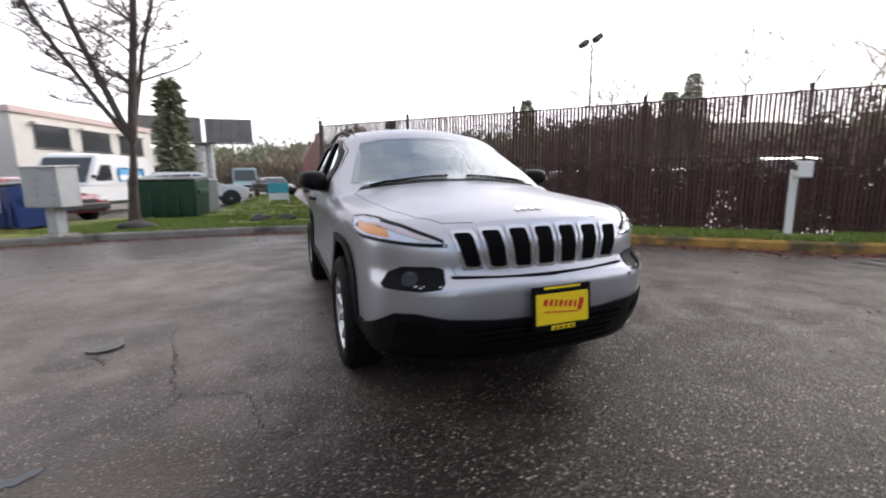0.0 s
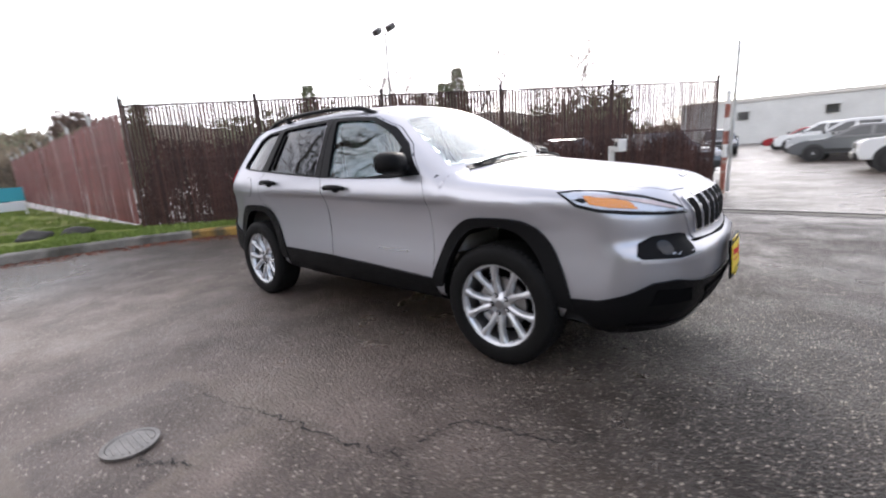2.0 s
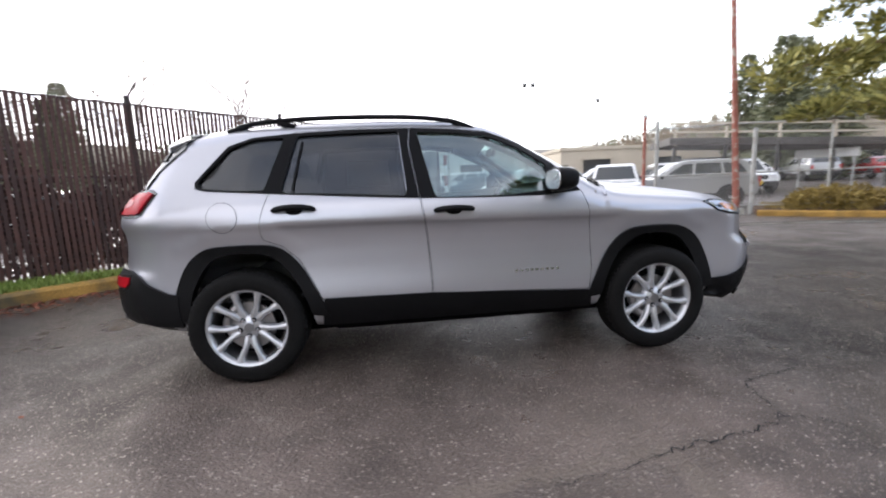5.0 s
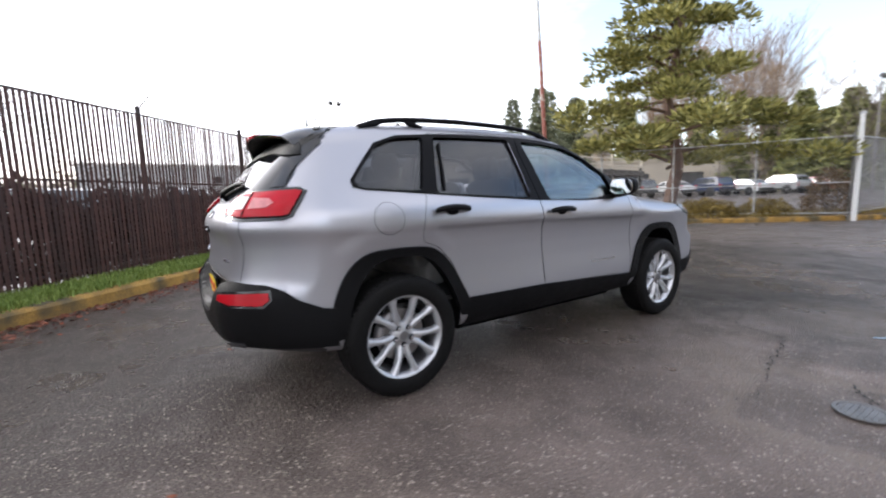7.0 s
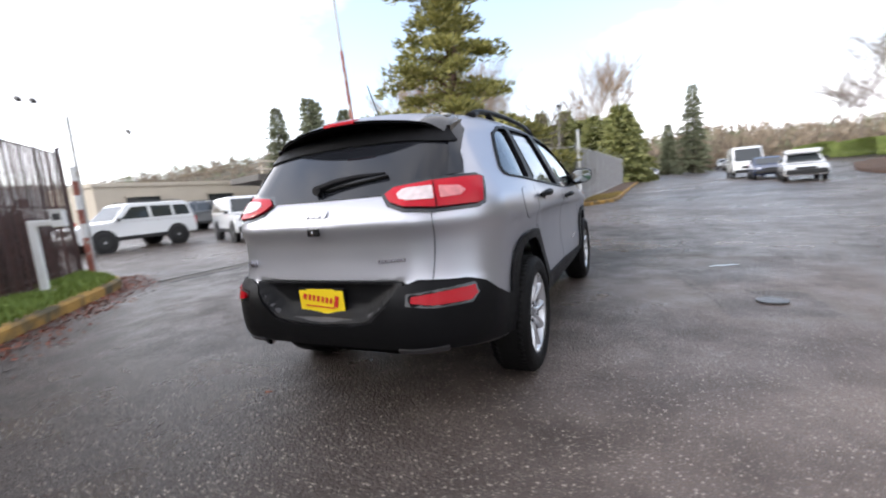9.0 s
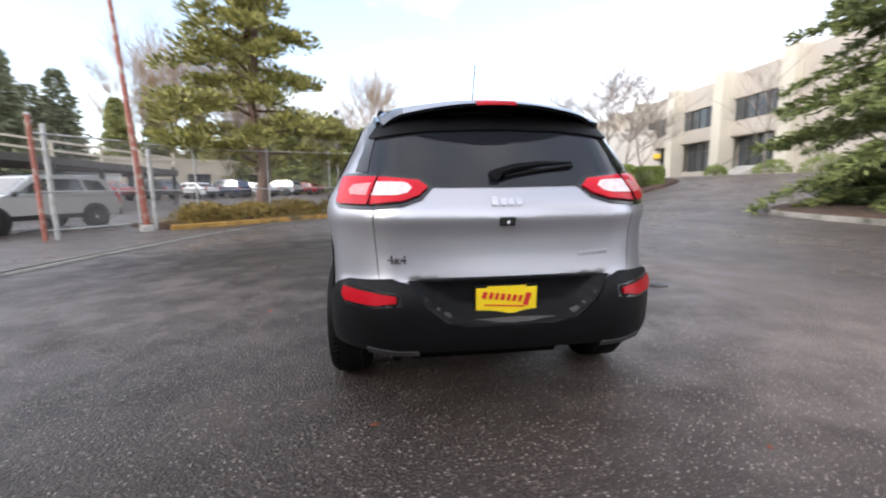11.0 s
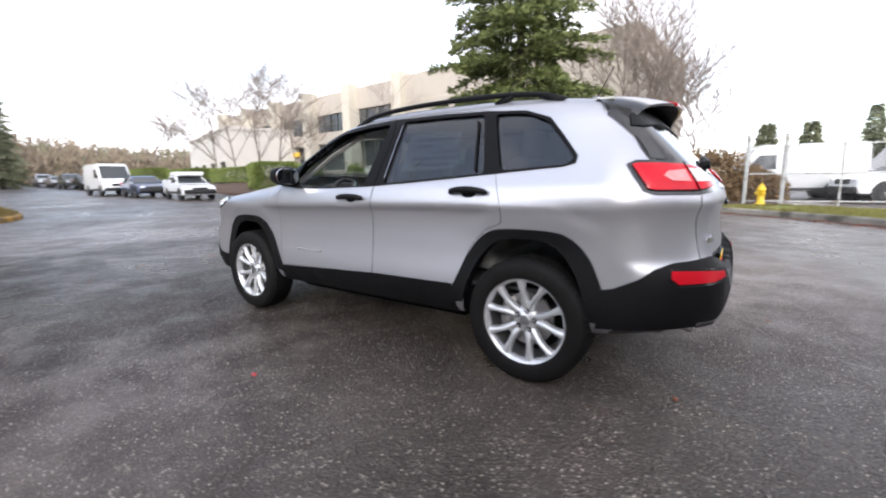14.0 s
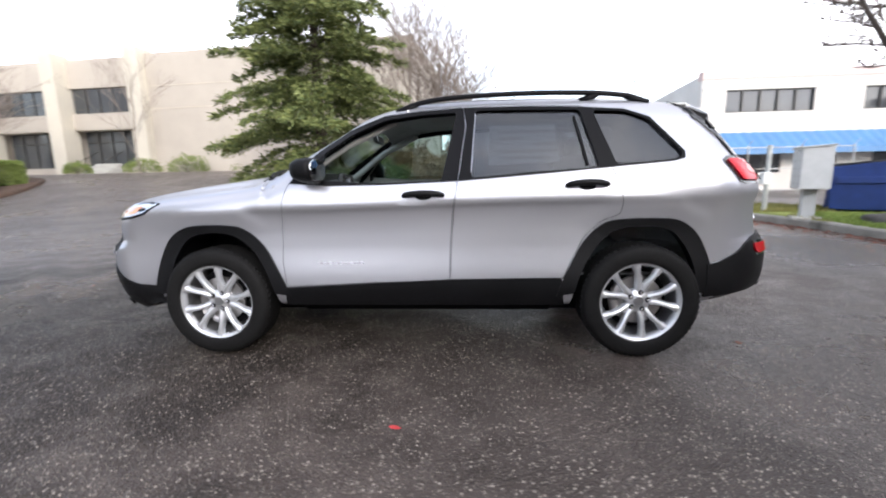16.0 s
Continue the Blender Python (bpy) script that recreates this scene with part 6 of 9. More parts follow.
def far_woods(name, arc, dist, rise, n, seed, label, mat, size, tall):
    """Slopes of winter woods: rough ground with many upright tufts of branches."""
    rng = np.random.default_rng(seed)
    a0, a1 = arc
    cs, ax = [], []
    for _ in range(n):
        a = radians(rng.uniform(a0, a1))
        q = rng.uniform(0, 1)
        d = dist + 34 * q
        x, y = d * math.cos(a), d * math.sin(a)
        z0 = lift(a, rise, seed) * q - 0.5
        h = tall * rng.uniform(0.55, 1.1)
        m = int(rng.integers(34, 48))
        s = rng.uniform(0, 1, m)
        r = size * (1 - s) * 0.55 + 0.2
        th = rng.uniform(0, 6.28, m)
        cs.append(np.stack([x + r * np.cos(th), y + r * np.sin(th), z0 + h * s], 1))
        ax.append(np.stack([np.cos(th) * 0.5, np.sin(th) * 0.5, np.full(m, 0.9)], 1))
    v, f = cards(rng, np.concatenate(cs), np.concatenate(ax), size * 0.50, size * 0.055)
    return tagged(raw(name, v, f, M[mat]), label, "woods", kind="stuff")


def slope(name, arc, dist, rise, label, seed):
    verts, faces = [], []
    n, m = 60, 8
    for i in range(n + 1):
        a = radians(arc[0] + (arc[1] - arc[0]) * i / n)
        for j in range(m + 1):
            q = j / m
            d = dist - 8 + 60 * q
            x, y = d * math.cos(a), d * math.sin(a)
            verts.append((x, y, -0.6 + 1.15 * math.sin(min(1, q * 1.3) * 1.57) * lift(a, rise, seed) + 0.8 * noise.noise((x * 0.05, y * 0.05, seed))))
    for i in range(n):
        for j in range(m):
            k = i * (m + 1) + j
            faces.append((k, k + m + 1, k + m + 2, k + 1))
    tagged(raw(name, verts, faces, M["hill_soil"], smooth=True), label, "hill", kind="structure")


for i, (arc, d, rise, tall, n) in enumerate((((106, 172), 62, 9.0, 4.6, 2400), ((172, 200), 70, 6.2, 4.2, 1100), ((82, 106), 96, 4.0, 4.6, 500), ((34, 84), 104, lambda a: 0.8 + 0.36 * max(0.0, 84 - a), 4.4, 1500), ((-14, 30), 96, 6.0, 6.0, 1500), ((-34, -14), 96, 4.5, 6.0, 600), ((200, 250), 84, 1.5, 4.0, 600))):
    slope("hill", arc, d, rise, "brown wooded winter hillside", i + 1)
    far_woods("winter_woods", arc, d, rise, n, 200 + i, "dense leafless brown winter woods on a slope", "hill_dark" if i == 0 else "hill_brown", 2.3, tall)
    far_woods("evergreen_woods", arc, d + 4, rise, n // 5, 230 + i, "scattered evergreens on a slope, paled for haze", "hill_green", 2.4, tall * 1.25)

FAR_FIRS = [(-28.5, 38, 11.0), (-31, 34.5, 8.0), (-24, 30.0, 8.0), (31, 24, 9.6), (34, 30, 11.5), (29.0, 26.5, 10.8), (38, 31, 10), (33.5, 35, 11.5), (73, -9.3, 13.6), (82, -6.5, 9), (-21.8, -6.1, 6.4), (-52, 13, 9.0), (-40, 26, 10), (-13.5, -64, 8.5), (-20, -62, 8), (-3.5, -44, 5.5), (-6.5, -45, 5.5)]
for i, (x, y, h) in enumerate(FAR_FIRS):
    fir_tree("conifer", (x, y, ground_z(x, y) - 0.1), h, h * (0.14 if i == 10 else 0.21), 300 + i, "haze-paled green conifer in the middle distance", 0.7, 0.38, 0.06, "hill_green")
for i, (x, y, h) in enumerate(((-26, 26, 9.5), (-30, 31, 10.0), (-20, 33, 11.0), (-14, 36, 10.5), (52, 8.5, 9.0), (47, 15.0, 10.5), (58, 2.4, 9.0), (44, 17, 9.0), (62, -22, 8.5), (52, -21.5, 8.0), (-14, 34, 9))):
    bare_tree("bare_tree", (x, y, ground_z(x, y)), h, 400 + i, "tall leafless tree in the middle distance", 2, "twig", 0.45, 0.010, (3, 5))


# the belt of trees behind the far lot: bearing, height over the eye in degrees, distance, breadth
BELT = ((23.5, 8.5, 66, 0.24), (20.5, 7.6, 64, 0.26), (17.0, 7.4, 66, 0.26), (14.4, 9.0, 62, 0.25), (12.4, 7.0, 64, 0.30), (10.7, 8.6, 60, 0.27), (9.2, 7.0, 62, 0.30), (7.8, 8.4, 60, 0.30),
        (6.0, 7.2, 60, 0.32), (4.4, 7.6, 58, 0.32), (2.6, 7.0, 58, 0.34), (1.2, 8.4, 50, 0.36), (0.2, 6.6, 54, 0.38), (27.5, 8.0, 66, 0.26), (31.0, 9.0, 64, 0.24))
for i, (az, el, d, k) in enumerate(BELT):
    x, y = -3 + d * math.cos(radians(az)), -1 + d * math.sin(radians(az))
    h = d * math.tan(radians(el)) + 1.1
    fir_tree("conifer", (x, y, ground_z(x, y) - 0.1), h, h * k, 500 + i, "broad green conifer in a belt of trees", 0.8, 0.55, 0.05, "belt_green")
for i, (az, el, d) in enumerate(((26.0, 12.0, 68), (24.8, 10.5, 66), (19.0, 10.8, 66), (17.8, 11.0, 64), (16.2, 9.6, 66), (5.2, 9.4, 70), (3.4, 10.0, 72), (29.0, 9.6, 66))):
    x, y = -3 + d * math.cos(radians(az)), -1 + d * math.sin(radians(az))
    bare_tree("bare_tree", (x, y, ground_z(x, y)), d * math.tan(radians(el)) + 1.1, 530 + i, "tall leafless brown tree in a belt of trees", 2, "twig_warm", 0.34, 0.011, (4, 6))
far_woods("winter_woods", (1, 36), 60, lambda a: 2.0, 420, 560, "leafless brown thicket behind a far car lot", "hill_brown", 2.6, 6.0)


# ---- the silver car: its materials ----
def paint_material():
    mat = material("silver_metallic_paint", (0.480, 0.483, 0.517), 0.32, metal=0.75, coat=0.25, coat_rough=0.03, spec=0.5)
    n, l = mat.node_tree.nodes, mat.node_tree.links
    b = n["Principled BSDF"]
    b.inputs["Specular Tint"].default_value = (0.5, 0.5, 0.52, 1)
    co = n.new("ShaderNodeTexCoord")
    flake = n.new("ShaderNodeTexNoise")
    flake.inputs["Scale"].default_value, flake.inputs["Detail"].default_value = 900.0, 1.0
    film = n.new("ShaderNodeTexNoise")
    film.inputs["Scale"].default_value, film.inputs["Detail"].default_value = 5.0, 6.0
    rr = n.new("ShaderNodeMapRange")
    rr.inputs["To Min"].default_value, rr.inputs["To Max"].default_value = 0.27, 0.38
    bp = n.new("ShaderNodeBump")
    bp.inputs["Strength"].default_value, bp.inputs["Distance"].default_value = 0.05, 0.001
    for t in (flake, film):
        l.new(co.outputs["Object"], t.inputs["Vector"])
    l.new(film.outputs["Fac"], rr.inputs["Value"])
    l.new(rr.outputs["Result"], b.inputs["Roughness"])
    l.new(flake.outputs["Fac"], bp.inputs["Height"])
    l.new(bp.outputs["Normal"], b.inputs["Normal"])
    return mat


C = {
    "paint": paint_material(),
    "plastic": material("black_grained_plastic", (0.0055, 0.0055, 0.0062), 0.45, spec=0.13, vary=0.15, scale=4, bump=0.25, bump_scale=300, rough_vary=0.08),
    "plastic_grey": material("charcoal_plastic", (0.050, 0.048, 0.050), 0.5, spec=0.4, vary=0.12, scale=5, bump=0.2, bump_scale=300),
    "gloss_black": material("gloss_black_trim", (0.012, 0.012, 0.013), 0.18, coat=0.4),
    "satin_black": material("satin_black_trim", (0.006, 0.006, 0.007), 0.45, spec=0.08, vary=0.1, scale=5),
    "rubber": material("tyre_rubber", (0.0065, 0.0062, 0.0062), 0.7, spec=0.15, vary=0.25, scale=7, fine=0.2, bump=0.3, bump_scale=120),
    "alloy": material("bright_cast_alloy", (0.60, 0.61, 0.63), 0.26, metal=0.65, vary=0.08, scale=8, coat=0.5),
    "alloy_dark": material("shaded_alloy_barrel", (0.25, 0.25, 0.26), 0.4, metal=0.8),
    "steel": material("brushed_steel", (0.32, 0.31, 0.31), 0.35, metal=0.9, vary=0.15, scale=15),
    "chrome": material("bright_chrome", (0.80, 0.80, 0.82), 0.08, metal=1.0),
    "chrome_satin": material("satin_chrome", (0.62, 0.62, 0.65), 0.22, metal=0.9),
    "glass": glass_material("clear_car_glass", (0.62, 0.73, 0.72), 2.2),
    "glass_dark": glass_material("privacy_glass", (0.40, 0.41, 0.43), 1.7),
    "lamp_glass": glass_material("clear_lamp_cover", (0.97, 0.98, 0.99), 1.15),
    "lamp_inner": material("lamp_reflector", (0.66, 0.69, 0.76), 0.25, metal=0.1),
    "amber": material("amber_reflector", (0.75, 0.26, 0.04), 0.22, coat=0.8, spec=0.6),
    "red_lens": material("red_lamp_lens", (0.45, 0.005, 0.016), 0.22, coat=0.10, spec=0.22, vary=0.12, scale=9),
    "red_dark": material("deep_red_reflector", (0.42, 0.005, 0.013), 0.25, coat=0.08, spec=0.22),
    "white_lens": material("white_lamp_lens", (0.60, 0.50, 0.50), 0.2, coat=0.2, vary=0.2, scale=30),
    "pink_glint": material("pale_red_glint", (0.62, 0.22, 0.22), 0.2, coat=0.15, vary=0.2, scale=30),
    "yellow": material("yellow_plate", (0.85, 0.62, 0.015), 0.4),
    "plate_red": material("plate_red", (0.55, 0.02, 0.02), 0.5),
    "cabin": material("grey_cabin_trim", (0.42, 0.42, 0.40), 0.75, vary=0.1, scale=6, bump=0.2, bump_scale=200),
    "cabin_dark": material("dark_cabin_trim", (0.03, 0.03, 0.032), 0.65),
    "seat": material("grey_seat_cloth", (0.36, 0.36, 0.35), 0.85, vary=0.12, scale=8, bump=0.4, bump_scale=250),
    "mirror": material("mirror_silver", (0.88, 0.9, 0.92), 0.02, metal=1.0),
    "sheet": material("window_paper", (0.66, 0.70, 0.67), 0.7, vary=0.05, scale=5),
    "gap": material("shut_gap", (0.004, 0.004, 0.0045), 0.9, spec=0.05),
}
X_AXLE, WHEEL_R = 1.35, 0.357


# ---- the body's surfaces ----
def spline(xs, ys):
    """A smooth monotone-friendly curve through knots, for arrays."""
    xs, ys = np.array(xs, float), np.array(ys, float)
    d = np.diff(ys) / np.diff(xs)
    m = np.r_[d[0], np.where(d[:-1] * d[1:] > 0, 2 * d[:-1] * d[1:] / (d[:-1] + d[1:] + 1e-12), 0), d[-1]]

    def at(v):
        v = np.clip(v, xs[0], xs[-1])
        i = np.clip(np.searchsorted(xs, v) - 1, 0, len(xs) - 2)
        h = xs[i + 1] - xs[i]
        t = (v - xs[i]) / h
        return (2 * t ** 3 - 3 * t * t + 1) * ys[i] + (t ** 3 - 2 * t * t + t) * h * m[i] + (-2 * t ** 3 + 3 * t * t) * ys[i + 1] + (t ** 3 - t * t) * h * m[i + 1]
    return at


TOP = spline([-2.4, -2.05, -1.90, -1.70, -1.40, -0.90, -0.40, 0.0, 0.22, 0.36, 0.60, 0.85, 1.06, 1.18, 1.40, 1.80, 2.05, 2.20, 2.32],
             [1.43, 1.510, 1.560, 1.602, 1.642, 1.670, 1.676, 1.660, 1.630, 1.592, 1.468, 1.335, 1.218, 1.168, 1.138, 1.085, 1.040, 1.000, 0.955])
SIDE = spline([0.20, 0.32, 0.42, 0.47, 0.52, 0.58, 0.65, 0.72, 0.79, 0.85, 0.90, 0.935, 0.955, 0.975, 1.02, 1.08, 1.14, 1.25, 1.38, 1.50, 1.60, 1.75],
              [0.780, 0.850, 0.885, 0.892, 0.891, 0.886, 0.8785, 0.8735, 0.8730, 0.8775, 0.8865, 0.8985, 0.9165, 0.9185, 0.912, 0.897, 0.872, 0.824, 0.760, 0.698, 0.638, 0.54])
SIDE_SOFT = spline([0.20, 0.32, 0.42, 0.50, 0.60, 0.70, 0.80, 0.88, 0.940, 0.970, 1.02, 1.08, 1.14, 1.25, 1.38, 1.50, 1.60, 1.75],
                   [0.780, 0.850, 0.885, 0.890, 0.886, 0.881, 0.882, 0.889, 0.901, 0.907, 0.906, 0.895, 0.872, 0.824, 0.760, 0.698, 0.638, 0.54])
FRONT = spline([0.18, 0.26, 0.33, 0.42, 0.52, 0.60, 0.665, 0.70, 0.735, 0.77, 0.82, 0.87, 0.93, 0.98, 1.03, 1.10],
               [1.98, 2.14, 2.245, 2.305, 2.330, 2.338, 2.338, 2.325, 2.285, 2.262, 2.262, 2.258, 2.225, 2.185, 2.13, 2.00])
REAR = spline([0.24, 0.31, 0.385, 0.46, 0.575, 0.655, 0.70, 0.735, 0.80, 0.87, 0.92, 0.965, 1.01, 1.05, 1.10, 1.15, 1.25, 1.38, 1.48, 1.60],
              [-2.00, -2.13, -2.225, -2.265, -2.275, -2.270, -2.248, -2.222, -2.207, -2.199, -2.198, -2.206, -2.222, -2.213, -2.180, -2.135, -2.045, -1.925, -1.83, -1.70])
RECESS = [(0.462, 0.742), (0.415, 0.695), (0.355, 0.633), (0.26, 0.578), (0.0, 0.561), (-0.26, 0.578), (-0.355, 0.633), (-0.415, 0.695), (-0.462, 0.742)]
FLARE_F = [(0.80, 0.40), (1.00, 0.86), (1.14, 0.955), (1.52, 0.955), (1.70, 0.86), (1.90, 0.40)]
FLARE_R = [(-0.80, 0.40), (-1.00, 0.86), (-1.14, 0.965), (-1.55, 0.965), (-1.72, 0.87), (-1.92, 0.40)]


def polygon_distance(px, pz, poly):
    """Signed distance to a closed outline, negative inside."""
    best = np.full(px.shape, 1e9)
    inside = np.zeros(px.shape, bool)
    for (x0, z0), (x1, z1) in zip(poly, poly[1:] + poly[:1]):
        dx, dz = x1 - x0, z1 - z0
        t = np.clip(((px - x0) * dx + (pz - z0) * dz) / (dx * dx + dz * dz), 0, 1)
        best = np.minimum(best, (px - x0 - t * dx) ** 2 + (pz - z0 - t * dz) ** 2)
        cross = (z0 > pz) != (z1 > pz)
        with np.errstate(divide="ignore", invalid="ignore"):
            inside ^= cross & (px < (x1 - x0) * (pz - z0) / (z1 - z0 if z1 != z0 else 1e-9) + x0)
    best = np.sqrt(best)
    return np.where(inside, -best, best)


def ramp(a, b, v):
    t = np.clip((v - a) / (b - a), 0, 1)
    return t * t * (3 - 2 * t)


def smax(a, b, k):
    h = np.maximum(k - np.abs(a - b), 0) / k
    return np.maximum(a, b) + h * h * k * 0.25


def side_at(x, z):
    lift = 0.0 + 0.030 * ramp(0.9, -0.8, x)
    zz = z - lift * ramp(0.6, 0.95, z) * ramp(1.25, 1.0, z)
    soft = np.maximum(ramp(0.70, 1.30, x), ramp(-1.10, -1.95, x))
    w = SIDE(zz) * (1 - soft) + SIDE_SOFT(zz) * soft
    fall = 0.10 * (0.965 - np.clip(z, 0.80, 0.965))
    w = w + (0.016 - fall) * ramp(0.045, -0.045, polygon_distance(x, z, FLARE_F)) + (0.017 - fall) * ramp(0.045, -0.045, polygon_distance(x, z, FLARE_R))
    w = w + 0.020 * ramp(-0.1, 0.7, x) * ramp(1.10, 1.22, z)
    return w - 0.05 * ramp(1.2, 2.1, x) - 0.07 * ramp(-1.3, -2.2, x) - 0.075 * ramp(-1.2, -2.0, x) * ramp(1.05, 1.5, z)


def top_at(x, y):
    xe = x + 0.15 * y * y * ramp(1.7, 1.1, x) * ramp(-0.6, 0.2, x)
    z = TOP(xe) - np.where(xe > 1.1, 0.12, 0.155) * y * y
    hood = ramp(1.0, 1.25, x)
    return z + 0.010 * hood * ramp(0.62, 0.50, np.abs(y + 0 * x)) 


def outer(x, y, z):
    y = np.abs(y)
    f_side = (y - side_at(x, z)) * 0.96
    slope = (TOP(x + 0.02) - TOP(x - 0.02)) / 0.04
    f_top = (z - top_at(x, y)) / np.sqrt(1 + slope * slope)
    f_front = (x - FRONT(z) + 0.15 * y * y + 1.40 * np.maximum(0, y - 0.46) ** 2) * 0.93
    rear = REAR(z)
    rear = rear + ramp(0.012, -0.020, polygon_distance(y, z, RECESS)) * np.maximum(-2.192 - rear, 0)
    f_rear = (rear - x + 0.09 * y * y + 2.1 * np.maximum(0, y - 0.48) ** 2) * 0.90
    f = smax(f_side, f_top, 0.09)
    f = smax(f, f_front, 0.07)
    f = smax(f, f_rear, 0.07)
    under = 0.32 + 0.07 * ramp(-1.6, -2.2, x) - 0.05 * ramp(1.7, 2.0, x)
    return smax(f, under - z, 0.06)


def cavity(x, y, z):
    y = np.abs(y)
    f = np.maximum(y - (side_at(x, z) - 0.055), z - (top_at(x, y) - 0.045))
    f = np.maximum(f, np.maximum(x - 1.12, 0.50 - z))
    f = np.maximum(f, REAR(z) + 0.10 - x + 0.09 * y * y + 2.1 * np.maximum(0, y - 0.48) ** 2)
    return f


def shell(x, y, z):
    return np.maximum(outer(x, y, z), -cavity(x, y, z))


def surface_net(fn, lo, hi, step):
    """Meshes the zero of a function on a grid, then draws every corner onto the true surface."""
    axes = [np.arange(a, b + step, step) for a, b in zip(lo, hi)]
    gx, gy, gz = np.meshgrid(*axes, indexing="ij")
    f = fn(gx, gy, gz)
    n = np.array(f.shape)
    s = f < 0
    corner = [(i, j, k) for i in (0, 1) for j in (0, 1) for k in (0, 1)]
    cut = [slice(0, -1), slice(1, None)]
    cnt = sum(s[cut[i], cut[j], cut[k]].astype(int) for i, j, k in corner)
    active = (cnt > 0) & (cnt < 8)
    ids = -np.ones(active.shape, int)
    cells = np.argwhere(active)
    ids[active] = np.arange(len(cells))
    total, weight = np.zeros((len(cells), 3)), np.zeros(len(cells))
    for a in range(8):
        for b in range(a + 1, 8):
            ca, cb = np.array(corner[a]), np.array(corner[b])
            if abs(ca - cb).sum() != 1:
                continue
            fa, fb = f[tuple((cells + ca).T)], f[tuple((cells + cb).T)]
            m = (fa < 0) != (fb < 0)
            t = np.where(m, fa / np.where(m, fa - fb, 1), 0)
            total += np.where(m[:, None], ca + t[:, None] * (cb - ca), 0)
            weight += m
    verts = (cells + total / weight[:, None]) * step + np.array([a[0] for a in axes])
    faces = []
    for axis in range(3):
        u, v = (axis + 1) % 3, (axis + 2) % 3
        sa = [slice(None)] * 3
        sb = [slice(None)] * 3
        sa[axis], sb[axis] = slice(0, -1), slice(1, None)
        diff = s[tuple(sa)] != s[tuple(sb)]
        at = np.argwhere(diff)
        at = at[(at[:, u] > 0) & (at[:, v] > 0) & (at[:, u] < n[u] - 1) & (at[:, v] < n[v] - 1)]
        flip = s[tuple(sa)][tuple(at.T)]
        eu, ev = np.eye(3, dtype=int)[u], np.eye(3, dtype=int)[v]
        quad = np.stack([ids[tuple((at - eu - ev).T)], ids[tuple((at - ev).T)], ids[tuple(at.T)], ids[tuple((at - eu).T)]], 1)
        faces.append(np.where(flip[:, None], quad, quad[:, ::-1]))
    faces = np.concatenate(faces)
    for _ in range(4):
        e = 1e-4
        p = verts.T
        val = fn(*p)
        g = np.stack([(fn(p[0] + e, p[1], p[2]) - fn(p[0] - e, p[1], p[2])), (fn(p[0], p[1] + e, p[2]) - fn(p[0], p[1] - e, p[2])), (fn(p[0], p[1], p[2] + e) - fn(p[0], p[1], p[2] - e))], 1) / (2 * e)
        move = (val / np.maximum((g * g).sum(1), 0.2))[:, None] * g
        size = np.linalg.norm(move, axis=1, keepdims=True)
        verts = verts - move * np.minimum(1, 0.4 * step / np.maximum(size, 1e-9))
    return verts, faces


def mesh_from(name, verts, faces):
    me = bpy.data.meshes.new(name)
    me.from_pydata(verts.tolist(), [], faces.tolist())
    return me


# ---- projecting trim onto the body ----
from mathutils.bvhtree import BVHTree

skin_v, skin_f = surface_net(outer, (-2.36, -1.0, 0.22), (2.42, 1.0, 1.70), 0.025)
SKIN = BVHTree.FromPolygons([Vector(v) for v in skin_v.tolist()], skin_f.tolist())


def settle(points):
    """Draws points onto the true surface; gives the places and the normals there."""
    p = np.array(points, float).T
    e = 2e-3
    for k in range(3):
        g = np.stack([outer(p[0] + e * i, p[1] + e * j, p[2] + e * h) - outer(p[0] - e * i, p[1] - e * j, p[2] - e * h) for i, j, h in ((1, 0, 0), (0, 1, 0), (0, 0, 1))])
        g /= np.linalg.norm(g, axis=0) + 1e-12
        if k < 2:
            p = p - g * outer(*p)
    return [Vector(v) for v in p.T.tolist()], [Vector(v) for v in g.T.tolist()]


def to_flat(way, p):
    if way == "left" or way == "right":
        return p[0], p[2]
    if way == "ahead" or way == "behind":
        return p[1], p[2]
    if way == "top":
        return p[0], p[1]
    cx = 1.0 if way == "nose" else -1.0
    return math.atan2(p[1], abs(p[0] - cx)), p[2]


def land(way, u, v):
    """Where a point of the flat outline first meets the body."""
    if way in ("left", "right"):
        s = 1 if way == "left" else -1
        a, d = Vector((u, 2 * s, v)), Vector((0, -s, 0))
    elif way in ("ahead", "behind"):
        s = 1 if way == "ahead" else -1
        a, d = Vector((4 * s, u, v)), Vector((-s, 0, 0))
    elif way == "top":
        a, d = Vector((u, v, 3)), Vector((0, 0, -1))
    else:
        s = 1 if way == "nose" else -1
        out = Vector((s * math.cos(u), math.sin(u), 0))
        a, d = Vector((s * 1.0, 0, v)) + 3 * out, -out
    hit = SKIN.ray_cast(a, d)
    if hit[0] is None:
        hit = SKIN.find_nearest(a + d * (1.15 if way in ("left", "right") else 1.8))
    return hit[0]


def to_skin(way, u, v):
    p, n = settle([land(way, u, v)])
    return p[0], n[0]


